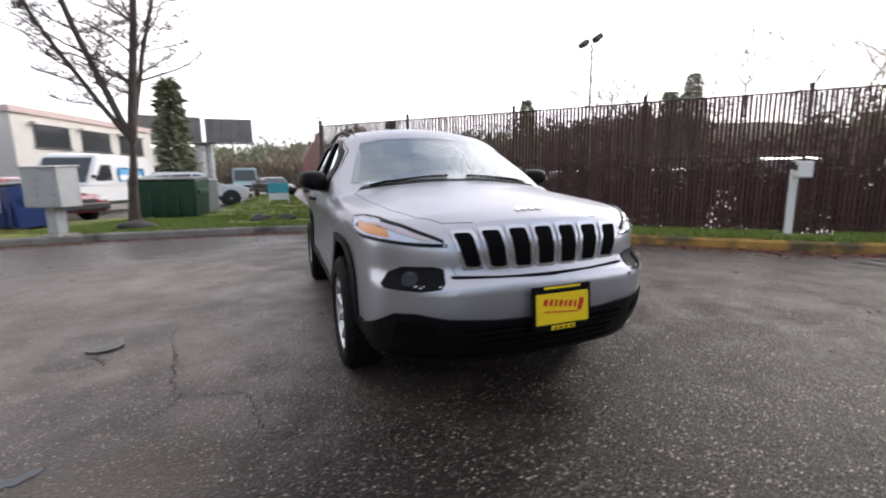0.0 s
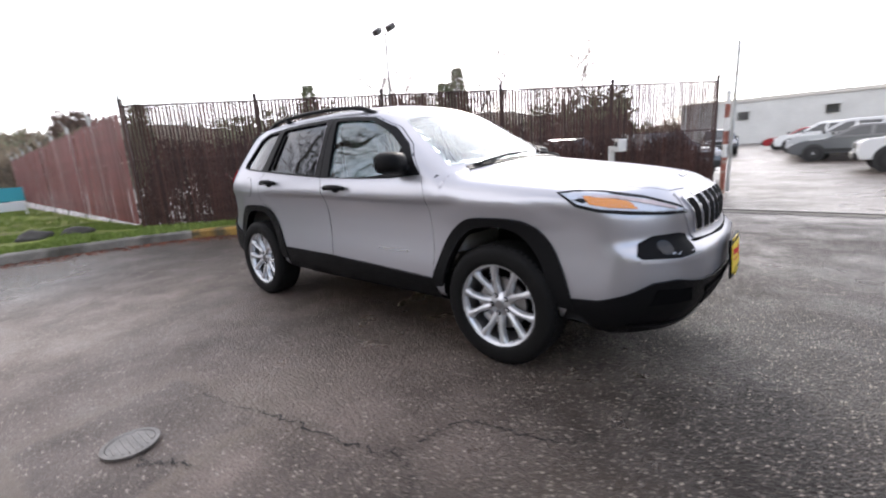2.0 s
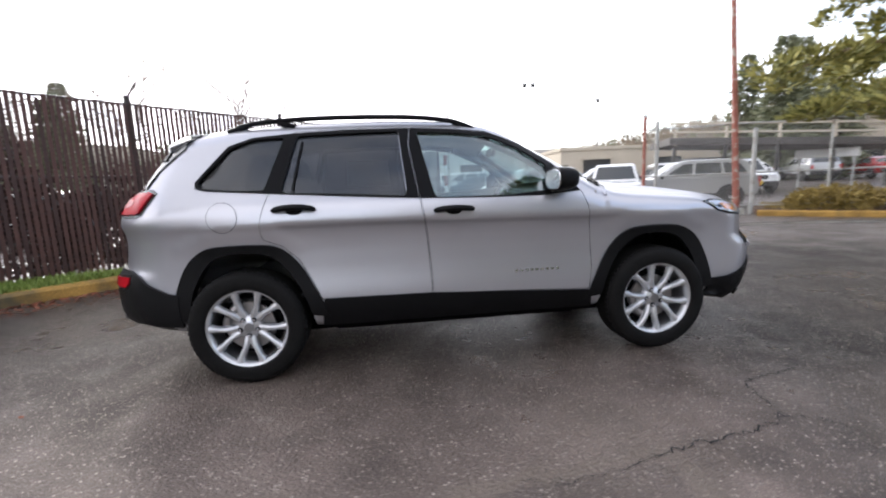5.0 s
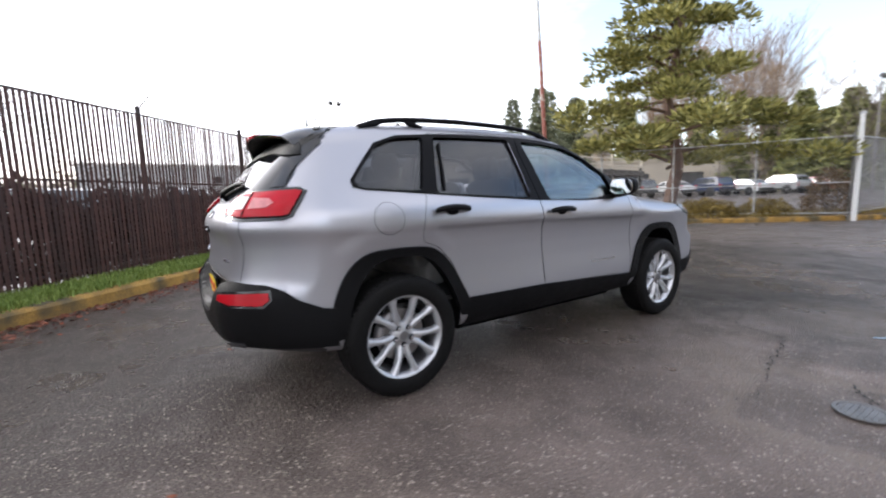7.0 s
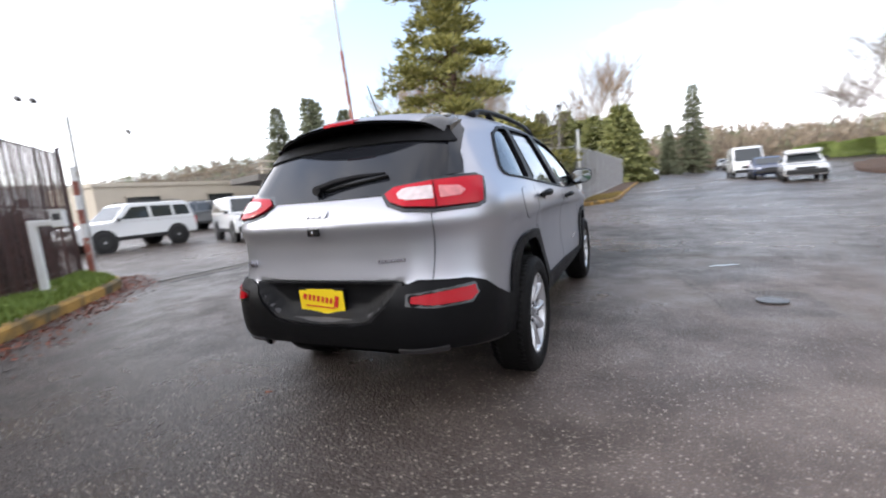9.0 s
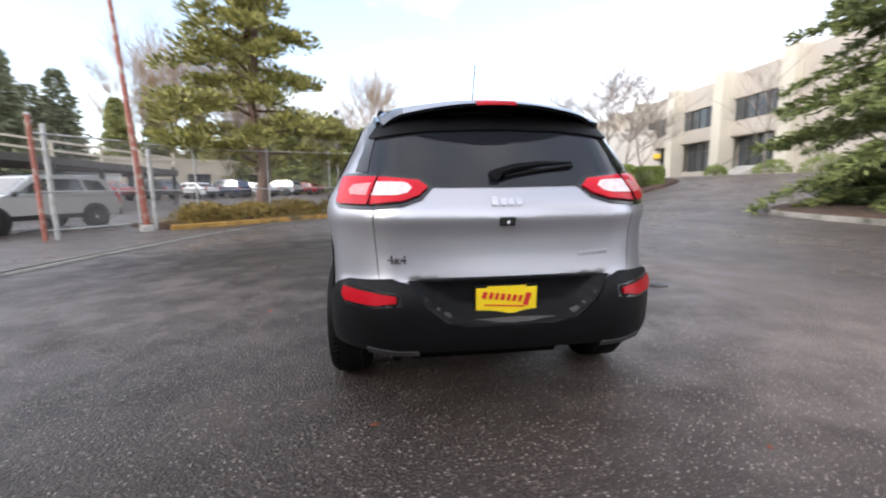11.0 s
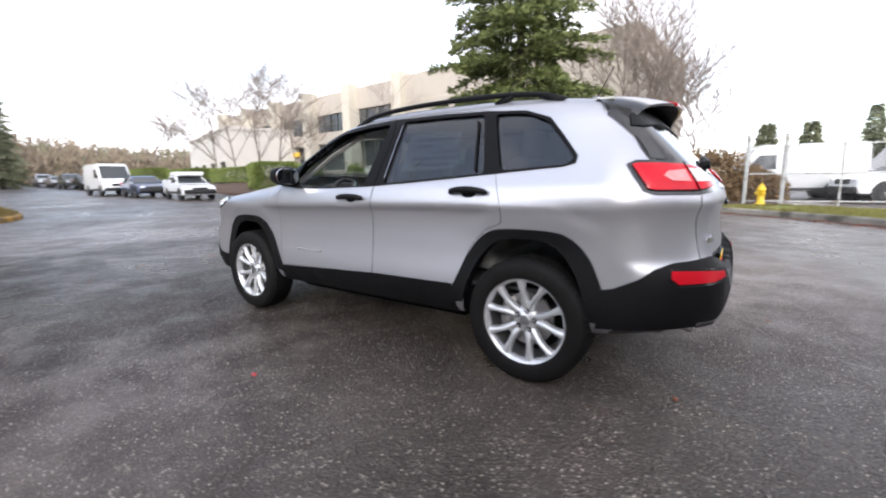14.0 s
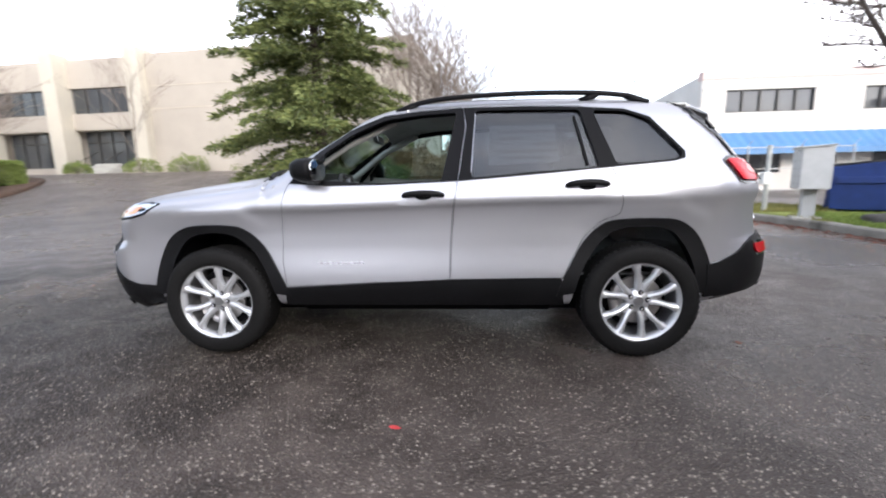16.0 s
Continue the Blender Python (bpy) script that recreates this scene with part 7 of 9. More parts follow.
def trim(name, way, outline, mat, parent, out=0.004, thick=0.010, step=0.04, label="", smooth=True, make=True, crown=0.0):
    """A moulded panel that lies on the body: an outline, thrown onto it from one side, with a real thickness."""
    flat = [to_flat(way, p) if len(p) == 3 else p for p in outline]
    bm = bmesh.new()
    bm.faces.new([bm.verts.new((u, v, 0)) for u, v in flat])
    k = step / (1.0 if way in ("nose", "tail") else 1.0)
    for axis in (0, 1):
        lo, hi = min(p[axis] for p in flat), max(p[axis] for p in flat)
        n = max(1, int((hi - lo) / k))
        for i in range(1, n):
            co, no = [0, 0, 0], [0, 0, 0]
            co[axis], no[axis] = lo + (hi - lo) * i / n, 1
            bmesh.ops.bisect_plane(bm, geom=bm.verts[:] + bm.edges[:] + bm.faces[:], plane_co=co, plane_no=no, dist=1e-5)
    bmesh.ops.triangulate(bm, faces=[f for f in bm.faces if len(f.verts) > 4])
    rim = {v for v in bm.verts if v.is_boundary}
    place = {}
    spots, normals = settle([land(way, v.co.x, v.co.y) for v in bm.verts])
    for v, p, n in zip(bm.verts, spots, normals):
        place[v] = (p, n)
    back = {}
    for v, (p, n) in place.items():
        v.co = p + n * (out + (crown if v not in rim else 0.0))
        back[v] = p + n * (out - thick)
    faces, edges = bm.faces[:], [e for e in bm.edges if e.is_boundary]
    low = {v: bm.verts.new(c) for v, c in back.items()}
    for f in faces:
        bm.faces.new([low[v] for v in f.verts][::-1])
    for e in edges:
        a, b = e.verts
        bm.faces.new((a, b, low[b], low[a]))
        e.smooth = False
    bmesh.ops.recalc_face_normals(bm, faces=bm.faces[:])
    if not make:
        return bm
    return part(name, bm, mat, parent, label, smooth=smooth)


def prism(outline, way, a, b, grow=0.0):
    """A cutting block: an outline drawn through the car along one axis."""
    c = [sum(p[i] for p in outline) / len(outline) for i in (0, 1)]
    pts = []
    n = len(outline)
    for i, p in enumerate(outline):
        q, r = outline[i - 1], outline[(i + 1) % n]
        d = Vector((r[0] - q[0], r[1] - q[1])).normalized()
        pts.append((p[0] + d.y * grow, p[1] - d.x * grow))
    bm = bmesh.new()
    to = {"y": lambda u, v, w: (u, w, v), "x": lambda u, v, w: (w, u, v), "z": lambda u, v, w: (u, v, w)}[way]
    lo, hi = [bm.verts.new(to(u, v, a)) for u, v in pts], [bm.verts.new(to(u, v, b)) for u, v in pts]
    bm.faces.new(lo)
    bm.faces.new(hi)
    for i in range(n):
        j = (i + 1) % n
        bm.faces.new((lo[i], lo[j], hi[j], hi[i]))
    for f in bm.faces:
        f.material_index = 1
    bmesh.ops.recalc_face_normals(bm, faces=bm.faces[:])
    return bm


def turned(outline):
    """The outline, running anticlockwise."""
    area = sum(a[0] * b[1] - b[0] * a[1] for a, b in zip(outline, outline[1:] + outline[:1]))
    return outline if area > 0 else outline[::-1]


def carve(me, blocks, operation="DIFFERENCE"):
    """The mesh with blocks taken away, or what lies within them."""
    ob = new("blank", me)
    tool = bpy.data.meshes.new("block")
    bm = bmesh.new()
    for b in blocks:
        tmp = bpy.data.meshes.new("tmp")
        b.to_mesh(tmp)
        bm.from_mesh(tmp)
        bpy.data.meshes.remove(tmp)
    bm.to_mesh(tool)
    bm.free()
    tool_ob = new("block", tool)
    for m in me.materials:
        tool.materials.append(m)
    mod = ob.modifiers.new("cut", "BOOLEAN")
    mod.operation, mod.object, mod.solver = operation, tool_ob, "MANIFOLD"
    graph = bpy.context.evaluated_depsgraph_get()
    done = bpy.data.meshes.new_from_object(ob.evaluated_get(graph))
    bpy.data.objects.remove(ob)
    bpy.data.objects.remove(tool_ob)
    return done


def rounded(outline, r=0.03, n=4):
    """The outline with its corners rounded off."""
    out = []
    m = len(outline)
    for i, p in enumerate(outline):
        p, a, b = Vector(p), Vector(outline[i - 1]), Vector(outline[(i + 1) % m])
        ra = min(r, (a - p).length * 0.45)
        rb = min(r, (b - p).length * 0.45)
        s, e = p + (a - p).normalized() * ra, p + (b - p).normalized() * rb
        for k in range(n + 1):
            t = k / n
            q = (1 - t) ** 2 * s + 2 * t * (1 - t) * p + t * t * e
            out.append((q.x, q.y))
    return out


car = thing("suv_car", "clean silver-grey sport utility car with black cladding parked on damp asphalt", "car")

# ---- outlines in the side view: (x, z) ----
ARCH_F = [(0.90, 0.15), (0.955, 0.45), (1.00, 0.58), (1.08, 0.715), (1.18, 0.795), (1.26, 0.815), (1.41, 0.815), (1.51, 0.775), (1.585, 0.69), (1.645, 0.57), (1.72, 0.15)]
ARCH_R = [(-0.90, 0.15), (-0.955, 0.45), (-1.00, 0.58), (-1.08, 0.72), (-1.17, 0.80), (-1.26, 0.825), (-1.44, 0.825), (-1.53, 0.785), (-1.60, 0.70), (-1.66, 0.58), (-1.74, 0.15)]
PANE_F = [(0.70, 1.150), (0.58, 1.285), (0.42, 1.385), (0.21, 1.468), (0.0, 1.492), (-0.222, 1.505), (-0.135, 1.122), (0.30, 1.118)]
PANE_R = [(-0.335, 1.140), (-0.365, 1.514), (-0.70, 1.508), (-0.985, 1.500), (-1.068, 1.190), (-0.70, 1.168)]
PANE_Q = [(-1.190, 1.206), (-1.085, 1.492), (-1.25, 1.482), (-1.39, 1.435), (-1.475, 1.352), (-1.568, 1.254), (-1.545, 1.228), (-1.35, 1.214)]
DLO = [(0.80, 1.115), (0.63, 1.30), (0.45, 1.412), (0.22, 1.500), (0.0, 1.525), (-0.26, 1.540), (-0.70, 1.538), (-1.0, 1.525), (-1.26, 1.502), (-1.41, 1.452), (-1.50, 1.36), (-1.595, 1.258), (-1.59, 1.222), (-1.53, 1.206), (-1.17, 1.178), (-0.75, 1.146), (-0.25, 1.112), (0.2, 1.098), (0.55, 1.096)]
DOOR_F = [(0.865, 0.46), (0.885, 0.62), (0.870, 0.85), (0.845, 1.02), (0.815, 1.105), (0.65, 1.30), (0.46, 1.42), (0.22, 1.512), (0.0, 1.537), (-0.272, 1.552), (-0.290, 1.45), (-0.235, 1.11), (-0.205, 0.90), (-0.190, 0.70), (-0.182, 0.50), (0.30, 0.485)]
DOOR_R = [(-0.190, 0.50), (-0.198, 0.70), (-0.213, 0.90), (-0.243, 1.11), (-0.298, 1.45), (-0.280, 1.552), (-0.70, 1.550), (-1.02, 1.537), (-1.07, 1.40), (-1.155, 1.18), (-1.20, 1.05), (-1.215, 0.96), (-1.205, 0.90), (-1.10, 0.86), (-1.00, 0.76), (-0.92, 0.60), (-0.885, 0.51), (-0.60, 0.505)]


def raised(outline):
    """The upper part of a side outline, lifted with the roof."""
    return [(x, z + 0.022 * smooth_step(1.22, 1.48, z)) for x, z in outline]


def grown(outline, k):
    """The outline pushed out by k all round."""
    o = turned(outline)
    out = []
    for i, p in enumerate(o):
        a, b, p = Vector(o[i - 1]), Vector(o[(i + 1) % len(o)]), Vector(p)
        na, nb = (p - a).normalized(), (b - p).normalized()
        m = Vector((na.y + nb.y, -na.x - nb.x)).normalized()
        out.append(tuple(p + m * min(2.0 * k, k / max(0.4, m.dot(Vector((na.y, -na.x)))))))
    return out


PANE_F, PANE_R, PANE_Q, DLO, DOOR_F, DOOR_R = (raised(o) for o in (PANE_F, PANE_R, PANE_Q, DLO, DOOR_F, DOOR_R))
PANE_F, PANE_R, PANE_Q = (grown(o, 0.011) for o in (PANE_F, PANE_R, PANE_Q))
HATCH = [(0.60, 0.731), (0.62, 1.02), (0.60, 1.14), (0.635, 1.25), (0.56, 1.40), (0.45, 1.455), (0.0, 1.47), (-0.45, 1.455), (-0.56, 1.40), (-0.635, 1.25), (-0.60, 1.14), (-0.62, 1.02), (-0.60, 0.731)]
HOOD = [(1.20, 0.0), (1.15, 0.35), (1.02, 0.66), (1.10, 0.735), (1.45, 0.72), (1.80, 0.67), (2.02, 0.595), (2.13, 0.50), (2.175, 0.25), (2.185, 0.0), (2.175, -0.25), (2.13, -0.50), (2.02, -0.595), (1.80, -0.67), (1.45, -0.72), (1.10, -0.735), (1.02, -0.66), (1.15, -0.35)]
SCREEN = [(-0.735, 1.165), (-0.645, 1.35), (-0.56, 1.49), (-0.40, 1.520), (0.0, 1.545), (0.40, 1.520), (0.56, 1.49), (0.645, 1.35), (0.735, 1.165), (0.40, 1.178), (0.0, 1.185), (-0.40, 1.178)]


def both(outline, way, a, b, grow=0.0):
    """The block on the left and on the right."""
    return [prism(turned(outline), way, a, b, grow), prism(turned(outline), way, -b, -a, grow)]


def build_shell():
    v, f = surface_net(shell, (-2.36, -1.0, 0.20), (2.42, 1.0, 1.70), 0.02)
    me = mesh_from("body", v, f)
    me.materials.append(C["paint"])
    me.materials.append(C["satin_black"])
    me.materials.append(C["cabin"])
    me.materials.append(C["plastic_grey"])
    mid = v[f].mean(1).T
    inner = np.abs(outer(*mid)) > np.abs(cavity(*mid))
    low = (mid[0] < -1.80) & (mid[2] < 0.728) & ((np.abs(mid[1]) < 0.54) | (mid[2] < 0.43))
    low |= (mid[0] > 1.80) & (mid[2] < 0.44)
    me.polygons.foreach_set("material_index", np.where(inner, 2, np.where(low, 3, 0)).tolist())
    me = carve(me, both(rounded(ARCH_F, 0.12), "y", 0.50, 1.2) + both(rounded(ARCH_R, 0.12), "y", 0.50, 1.2))
    panes = sum((both(rounded(o, 0.03), "y", 0.45, 1.2) for o in (PANE_F, PANE_R, PANE_Q)), [])
    me = carve(me, panes)
    me = carve(me, [prism(turned(SCREEN), "x", 0.42, 1.5)])
    doors = []
    for name, o in (("front_door", DOOR_F), ("rear_door", DOOR_R)):
        for s in (1, -1):
            a, b = (0.60, 1.2) if s > 0 else (-1.2, -0.60)
            doors.append((name, s, carve(me.copy(), [prism(turned(rounded(o, 0.02, 3)), "y", a, b, -0.0016)], "INTERSECT")))
    hood = carve(me.copy(), [prism(turned(HOOD), "z", 0.90, 1.6, -0.002)], "INTERSECT")
    hatch = carve(me.copy(), [prism(turned(rounded(HATCH, 0.03, 3)), "x", -2.6, -1.62, -0.002)], "INTERSECT")
    cut = both(rounded(DOOR_F, 0.02, 3), "y", 0.60, 1.2, 0.0016)
    me = carve(me, cut)
    me = carve(me, both(rounded(DOOR_R, 0.02, 3), "y", 0.60, 1.2, 0.0016))
    me = carve(me, [prism(turned(HOOD), "z", 0.90, 1.6, 0.002)])
    me = carve(me, [prism(turned(rounded(HATCH, 0.03, 3)), "x", -2.6, -1.62, 0.002)])
    return me, doors, hood, hatch


def smooth_mesh(me, angle=35):
    me.polygons.foreach_set("use_smooth", [True] * len(me.polygons))
    bm = bmesh.new()
    bm.from_mesh(me)
    lim = radians(angle)
    for e in bm.edges:
        if len(e.link_faces) == 2 and (e.link_faces[0].material_index != e.link_faces[1].material_index or e.calc_face_angle(0) > lim):
            e.smooth = False
    bm.to_mesh(me)
    bm.free()
    return me


body_mesh, door_meshes, hood_mesh, hatch_mesh = build_shell()


def shell_part(name, me, label=""):
    ob = new(name, smooth_mesh(me))
    ob.parent = car
    return tagged(ob, label)


body = shell_part("body", body_mesh)
doors = {}
for name, s, me in door_meshes:
    doors[name, s] = shell_part("door", me, "silver front door" if name == "front_door" else "silver rear door with dark privacy glass")
hood = shell_part("hood", hood_mesh)
tailgate = shell_part("tailgate", hatch_mesh)

C["screen"] = glass_material("windscreen_glass", (0.80, 0.86, 0.85), 2.3)
C["rear_glass"] = material("dark_rear_glass", (0.012, 0.013, 0.016), 0.03, spec=0.42)


def mirror_y(outline):
    return [(p[0], -p[1], p[2]) for p in outline]


# ---- cladding ----
BAND_F = [(0.845, 0.40), (0.875, 0.475), (0.925, 0.585), (1.00, 0.725), (1.10, 0.825), (1.21, 0.862), (1.45, 0.862), (1.57, 0.828), (1.655, 0.755), (1.715, 0.645), (1.765, 0.50), (1.785, 0.40)]
BAND_R = [(-0.845, 0.40), (-0.875, 0.49), (-0.925, 0.595), (-1.00, 0.735), (-1.10, 0.838), (-1.22, 0.872), (-1.49, 0.872), (-1.60, 0.835), (-1.68, 0.755), (-1.735, 0.645), (-1.775, 0.52), (-1.80, 0.40)]


BAND_F, BAND_R = ([(p.x, p.y) for p in curve_through([(x, z, 0) for x, z in row], 3)] for row in (BAND_F, BAND_R))


def band(outer_row, inner_row):
    inner = [p for p in inner_row if p[1] > 0.41]
    return outer_row + inner[::-1]


for way in ("left", "right"):
    inner_f = rounded(ARCH_F, 0.12)
    inner_r = rounded(ARCH_R, 0.12)
    trim("arch_cladding", way, band(BAND_F, [(0.945, 0.415)] + [p for p in inner_f if p[1] > 0.43] + [(1.675, 0.415)]), C["plastic"], car, 0.014, 0.035, 0.05, "black grained wheel-arch trim")
    trim("arch_cladding", way, band(BAND_R, [(-0.945, 0.415)] + [p for p in inner_r if p[1] > 0.43] + [(-1.685, 0.415)]), C["plastic"], car, 0.014, 0.035, 0.05, "black grained wheel-arch trim")
    trim("sill", way, [(0.90, 0.315), (0.87, 0.455), (0.40, 0.478), (-0.20, 0.507), (-0.87, 0.515), (-0.90, 0.315)], C["plastic"], car, 0.012, 0.03, 0.09, "black grained sill")

NOSE_BLACK = [(1.79, 0.88, 0.462), (1.90, 0.84, 0.47), (2.00, 0.78, 0.515), (2.08, 0.71, 0.568), (2.15, 0.62, 0.575), (2.22, 0.50, 0.552), (2.30, 0.30, 0.532), (2.33, 0.0, 0.525)]
NOSE_BLACK = NOSE_BLACK + mirror_y(NOSE_BLACK[:-1])[::-1] + [(1.77, -0.88, 0.30), (2.1, -0.5, 0.275), (2.2, 0.0, 0.272), (2.1, 0.5, 0.275), (1.77, 0.88, 0.30)]
bumper_f = trim("front_bumper", "nose", NOSE_BLACK, C["plastic"], car, 0.012, 0.03, 0.06, "black grained lower front bumper")
trim("air_intake", "nose", [(2.2, 0.42, 0.500), (2.2, 0.36, 0.385), (2.3, -0.36, 0.385), (2.2, -0.42, 0.500)], C["gap"], bumper_f, 0.0165, 0.004, 0.06, "dark lower air intake")
for i in range(3):
    trim("intake_bar", "nose", [(2.2, 0.40, 0.405 + 0.032 * i), (2.2, 0.40, 0.415 + 0.032 * i), (2.2, -0.40, 0.415 + 0.032 * i), (2.2, -0.40, 0.405 + 0.032 * i)], C["plastic"], bumper_f, 0.020, 0.006, 0.08)
trim("lip", "nose", [(1.95, 0.72, 0.352), (2.1, 0.45, 0.335), (2.2, 0.0, 0.330), (2.1, -0.45, 0.335), (1.95, -0.72, 0.352), (1.95, -0.70, 0.318), (2.2, 0.0, 0.300), (1.95, 0.70, 0.318)], C["plastic"], bumper_f, 0.024, 0.014, 0.08, "black lower lip")
for s in (1, -1):
    o = [(2.10, 0.70, 0.535), (2.18, 0.54, 0.525), (2.18, 0.52, 0.455), (2.05, 0.70, 0.455)]
    trim("corner_vent", "nose", [(x, y * s, z) for x, y, z in o], C["gap"], bumper_f, 0.015, 0.004, 0.05)

TAIL_BLACK = [(-1.76, 0.88, 0.585), (-1.83, 0.87, 0.60), (-1.92, 0.83, 0.665), (-1.98, 0.79, 0.722), (-2.05, 0.72, 0.752), (-2.17, 0.53, 0.768), (-2.22, 0.45, 0.745), (-2.24, 0.385, 0.665), (-2.25, 0.30, 0.592), (-2.26, 0.20, 0.572), (-2.26, 0.0, 0.568)]
TAIL_BLACK = TAIL_BLACK + mirror_y(TAIL_BLACK[:-1])[::-1] + [(-1.76, -0.88, 0.385), (-1.95, -0.80, 0.425), (-2.1, -0.5, 0.448), (-2.2, 0.0, 0.450), (-2.1, 0.5, 0.448), (-1.95, 0.80, 0.425), (-1.76, 0.88, 0.385)]
TAIL_BLACK = [(x, y, z - 0.020 * smooth_step(-1.78, -2.0, x) - (0.016 if z > 0.5 else 0.0) * smooth_step(0.53, 0.45, abs(y))) for x, y, z in TAIL_BLACK]
bumper_r = trim("rear_bumper", "tail", TAIL_BLACK, C["plastic"], car, 0.018, 0.04, 0.035, "black grained rear bumper")
for s in (1, -1):
    o = [(-2.16, 0.50, 0.692), (-2.1, 0.60, 0.702), (-2.0, 0.735, 0.712), (-2.0, 0.745, 0.68), (-2.02, 0.72, 0.656), (-2.12, 0.58, 0.656), (-2.17, 0.50, 0.672)]
    big = [(-2.16, 0.475, 0.702), (-2.1, 0.60, 0.716), (-2.0, 0.745, 0.726), (-2.0, 0.76, 0.68), (-2.02, 0.725, 0.642), (-2.12, 0.58, 0.641), (-2.17, 0.475, 0.658)]
    o, big = ([(x, y * 0.98, z - 0.020) for x, y, z in q] for q in (o, big))
    trim("reflector_bezel", "tail", [(x, y * s, z) for x, y, z in big], C["gloss_black"], bumper_r, 0.020, 0.01, 0.05)
    trim("reflector", "tail", [(x, y * s, z) for x, y, z in o], C["red_dark"], bumper_r, 0.026, 0.012, 0.04, "red rear reflector", crown=0.003)
    trim("step", "tail", [(-2.2, 0.42 * s, 0.436), (-2.1, 0.62 * s, 0.440), (-2.1, 0.62 * s, 0.420), (-2.2, 0.42 * s, 0.416)], C["plastic_grey"], bumper_r, 0.026, 0.015, 0.08)

trim("plate_panel", "behind", [(0.475, 0.738), (0.44, 0.692), (0.372, 0.625), (0.272, 0.556), (0.0, 0.537), (-0.272, 0.556), (-0.372, 0.625), (-0.44, 0.692), (-0.475, 0.738), (-0.25, 0.742), (0.0, 0.743), (0.25, 0.742)], C["plastic"], bumper_r, 0.010, 0.01, 0.03, "charcoal panel round the plate")

# ---- grille and lamps at the front ----
grille = trim("grille_panel", "ahead", [(0.50, 0.965), (0.25, 0.982), (0.0, 0.985), (-0.25, 0.982), (-0.50, 0.965), (-0.525, 0.86), (-0.47, 0.742), (-0.25, 0.730), (0.0, 0.728), (0.25, 0.730), (0.47, 0.742), (0.525, 0.86)], C["paint"], car, 0.006, 0.014, 0.04, "silver panel with seven upright slots")
trim("grille_shadow", "ahead", [(0.50, 0.742), (0.25, 0.730), (0.0, 0.728), (-0.25, 0.730), (-0.50, 0.742), (-0.49, 0.731), (0.0, 0.716), (0.49, 0.731)], C["gap"], grille, 0.003, 0.004, 0.05)
for i in range(-3, 4):
    y = 0.138 * i
    w = 0.047 if abs(i) < 3 else 0.044
    k = 0.010 * i
    def slot(m, zl, zh):
        return rounded([(y - w - m + k * 0.4, zh), (y - w * 0.86 - m - k, zl), (y + w * 0.86 + m - k, zl), (y + w + m + k * 0.4, zh)], 0.018, 3)
    z0 = 0.012 * (abs(i) / 3) ** 2
    ring = trim("slot_surround", "ahead", slot(0.014, 0.752 + z0, 0.958 - z0), C["chrome_satin"], grille, 0.016, 0.014, 0.03, "bright slot surround")
    trim("slot_mesh", "ahead", slot(0.0, 0.770 + z0, 0.942 - z0), C["gap"], ring, 0.0185, 0.004, 0.03, "black mesh in a slot")

LAMP = [(1.70, 0.845, 1.000), (1.80, 0.82, 1.006), (1.92, 0.77, 0.998), (2.06, 0.67, 0.968), (2.16, 0.56, 0.924), (2.215, 0.495, 0.893), (2.205, 0.505, 0.880), (2.12, 0.62, 0.884), (1.98, 0.74, 0.898), (1.86, 0.80, 0.912), (1.77, 0.828, 0.938)]


def shrink(outline, way, k):
    """The outline drawn in towards its middle by k in the flat view."""
    flat = turned([to_flat(way, p) if len(p) == 3 else p for p in outline])
    out = []
    n = len(flat)
    for i, p in enumerate(flat):
        a, b = Vector(flat[i - 1]), Vector(flat[(i + 1) % n])
        d = (b - a).normalized()
        out.append((p[0] - d.y * k, p[1] + d.x * k))
    return out


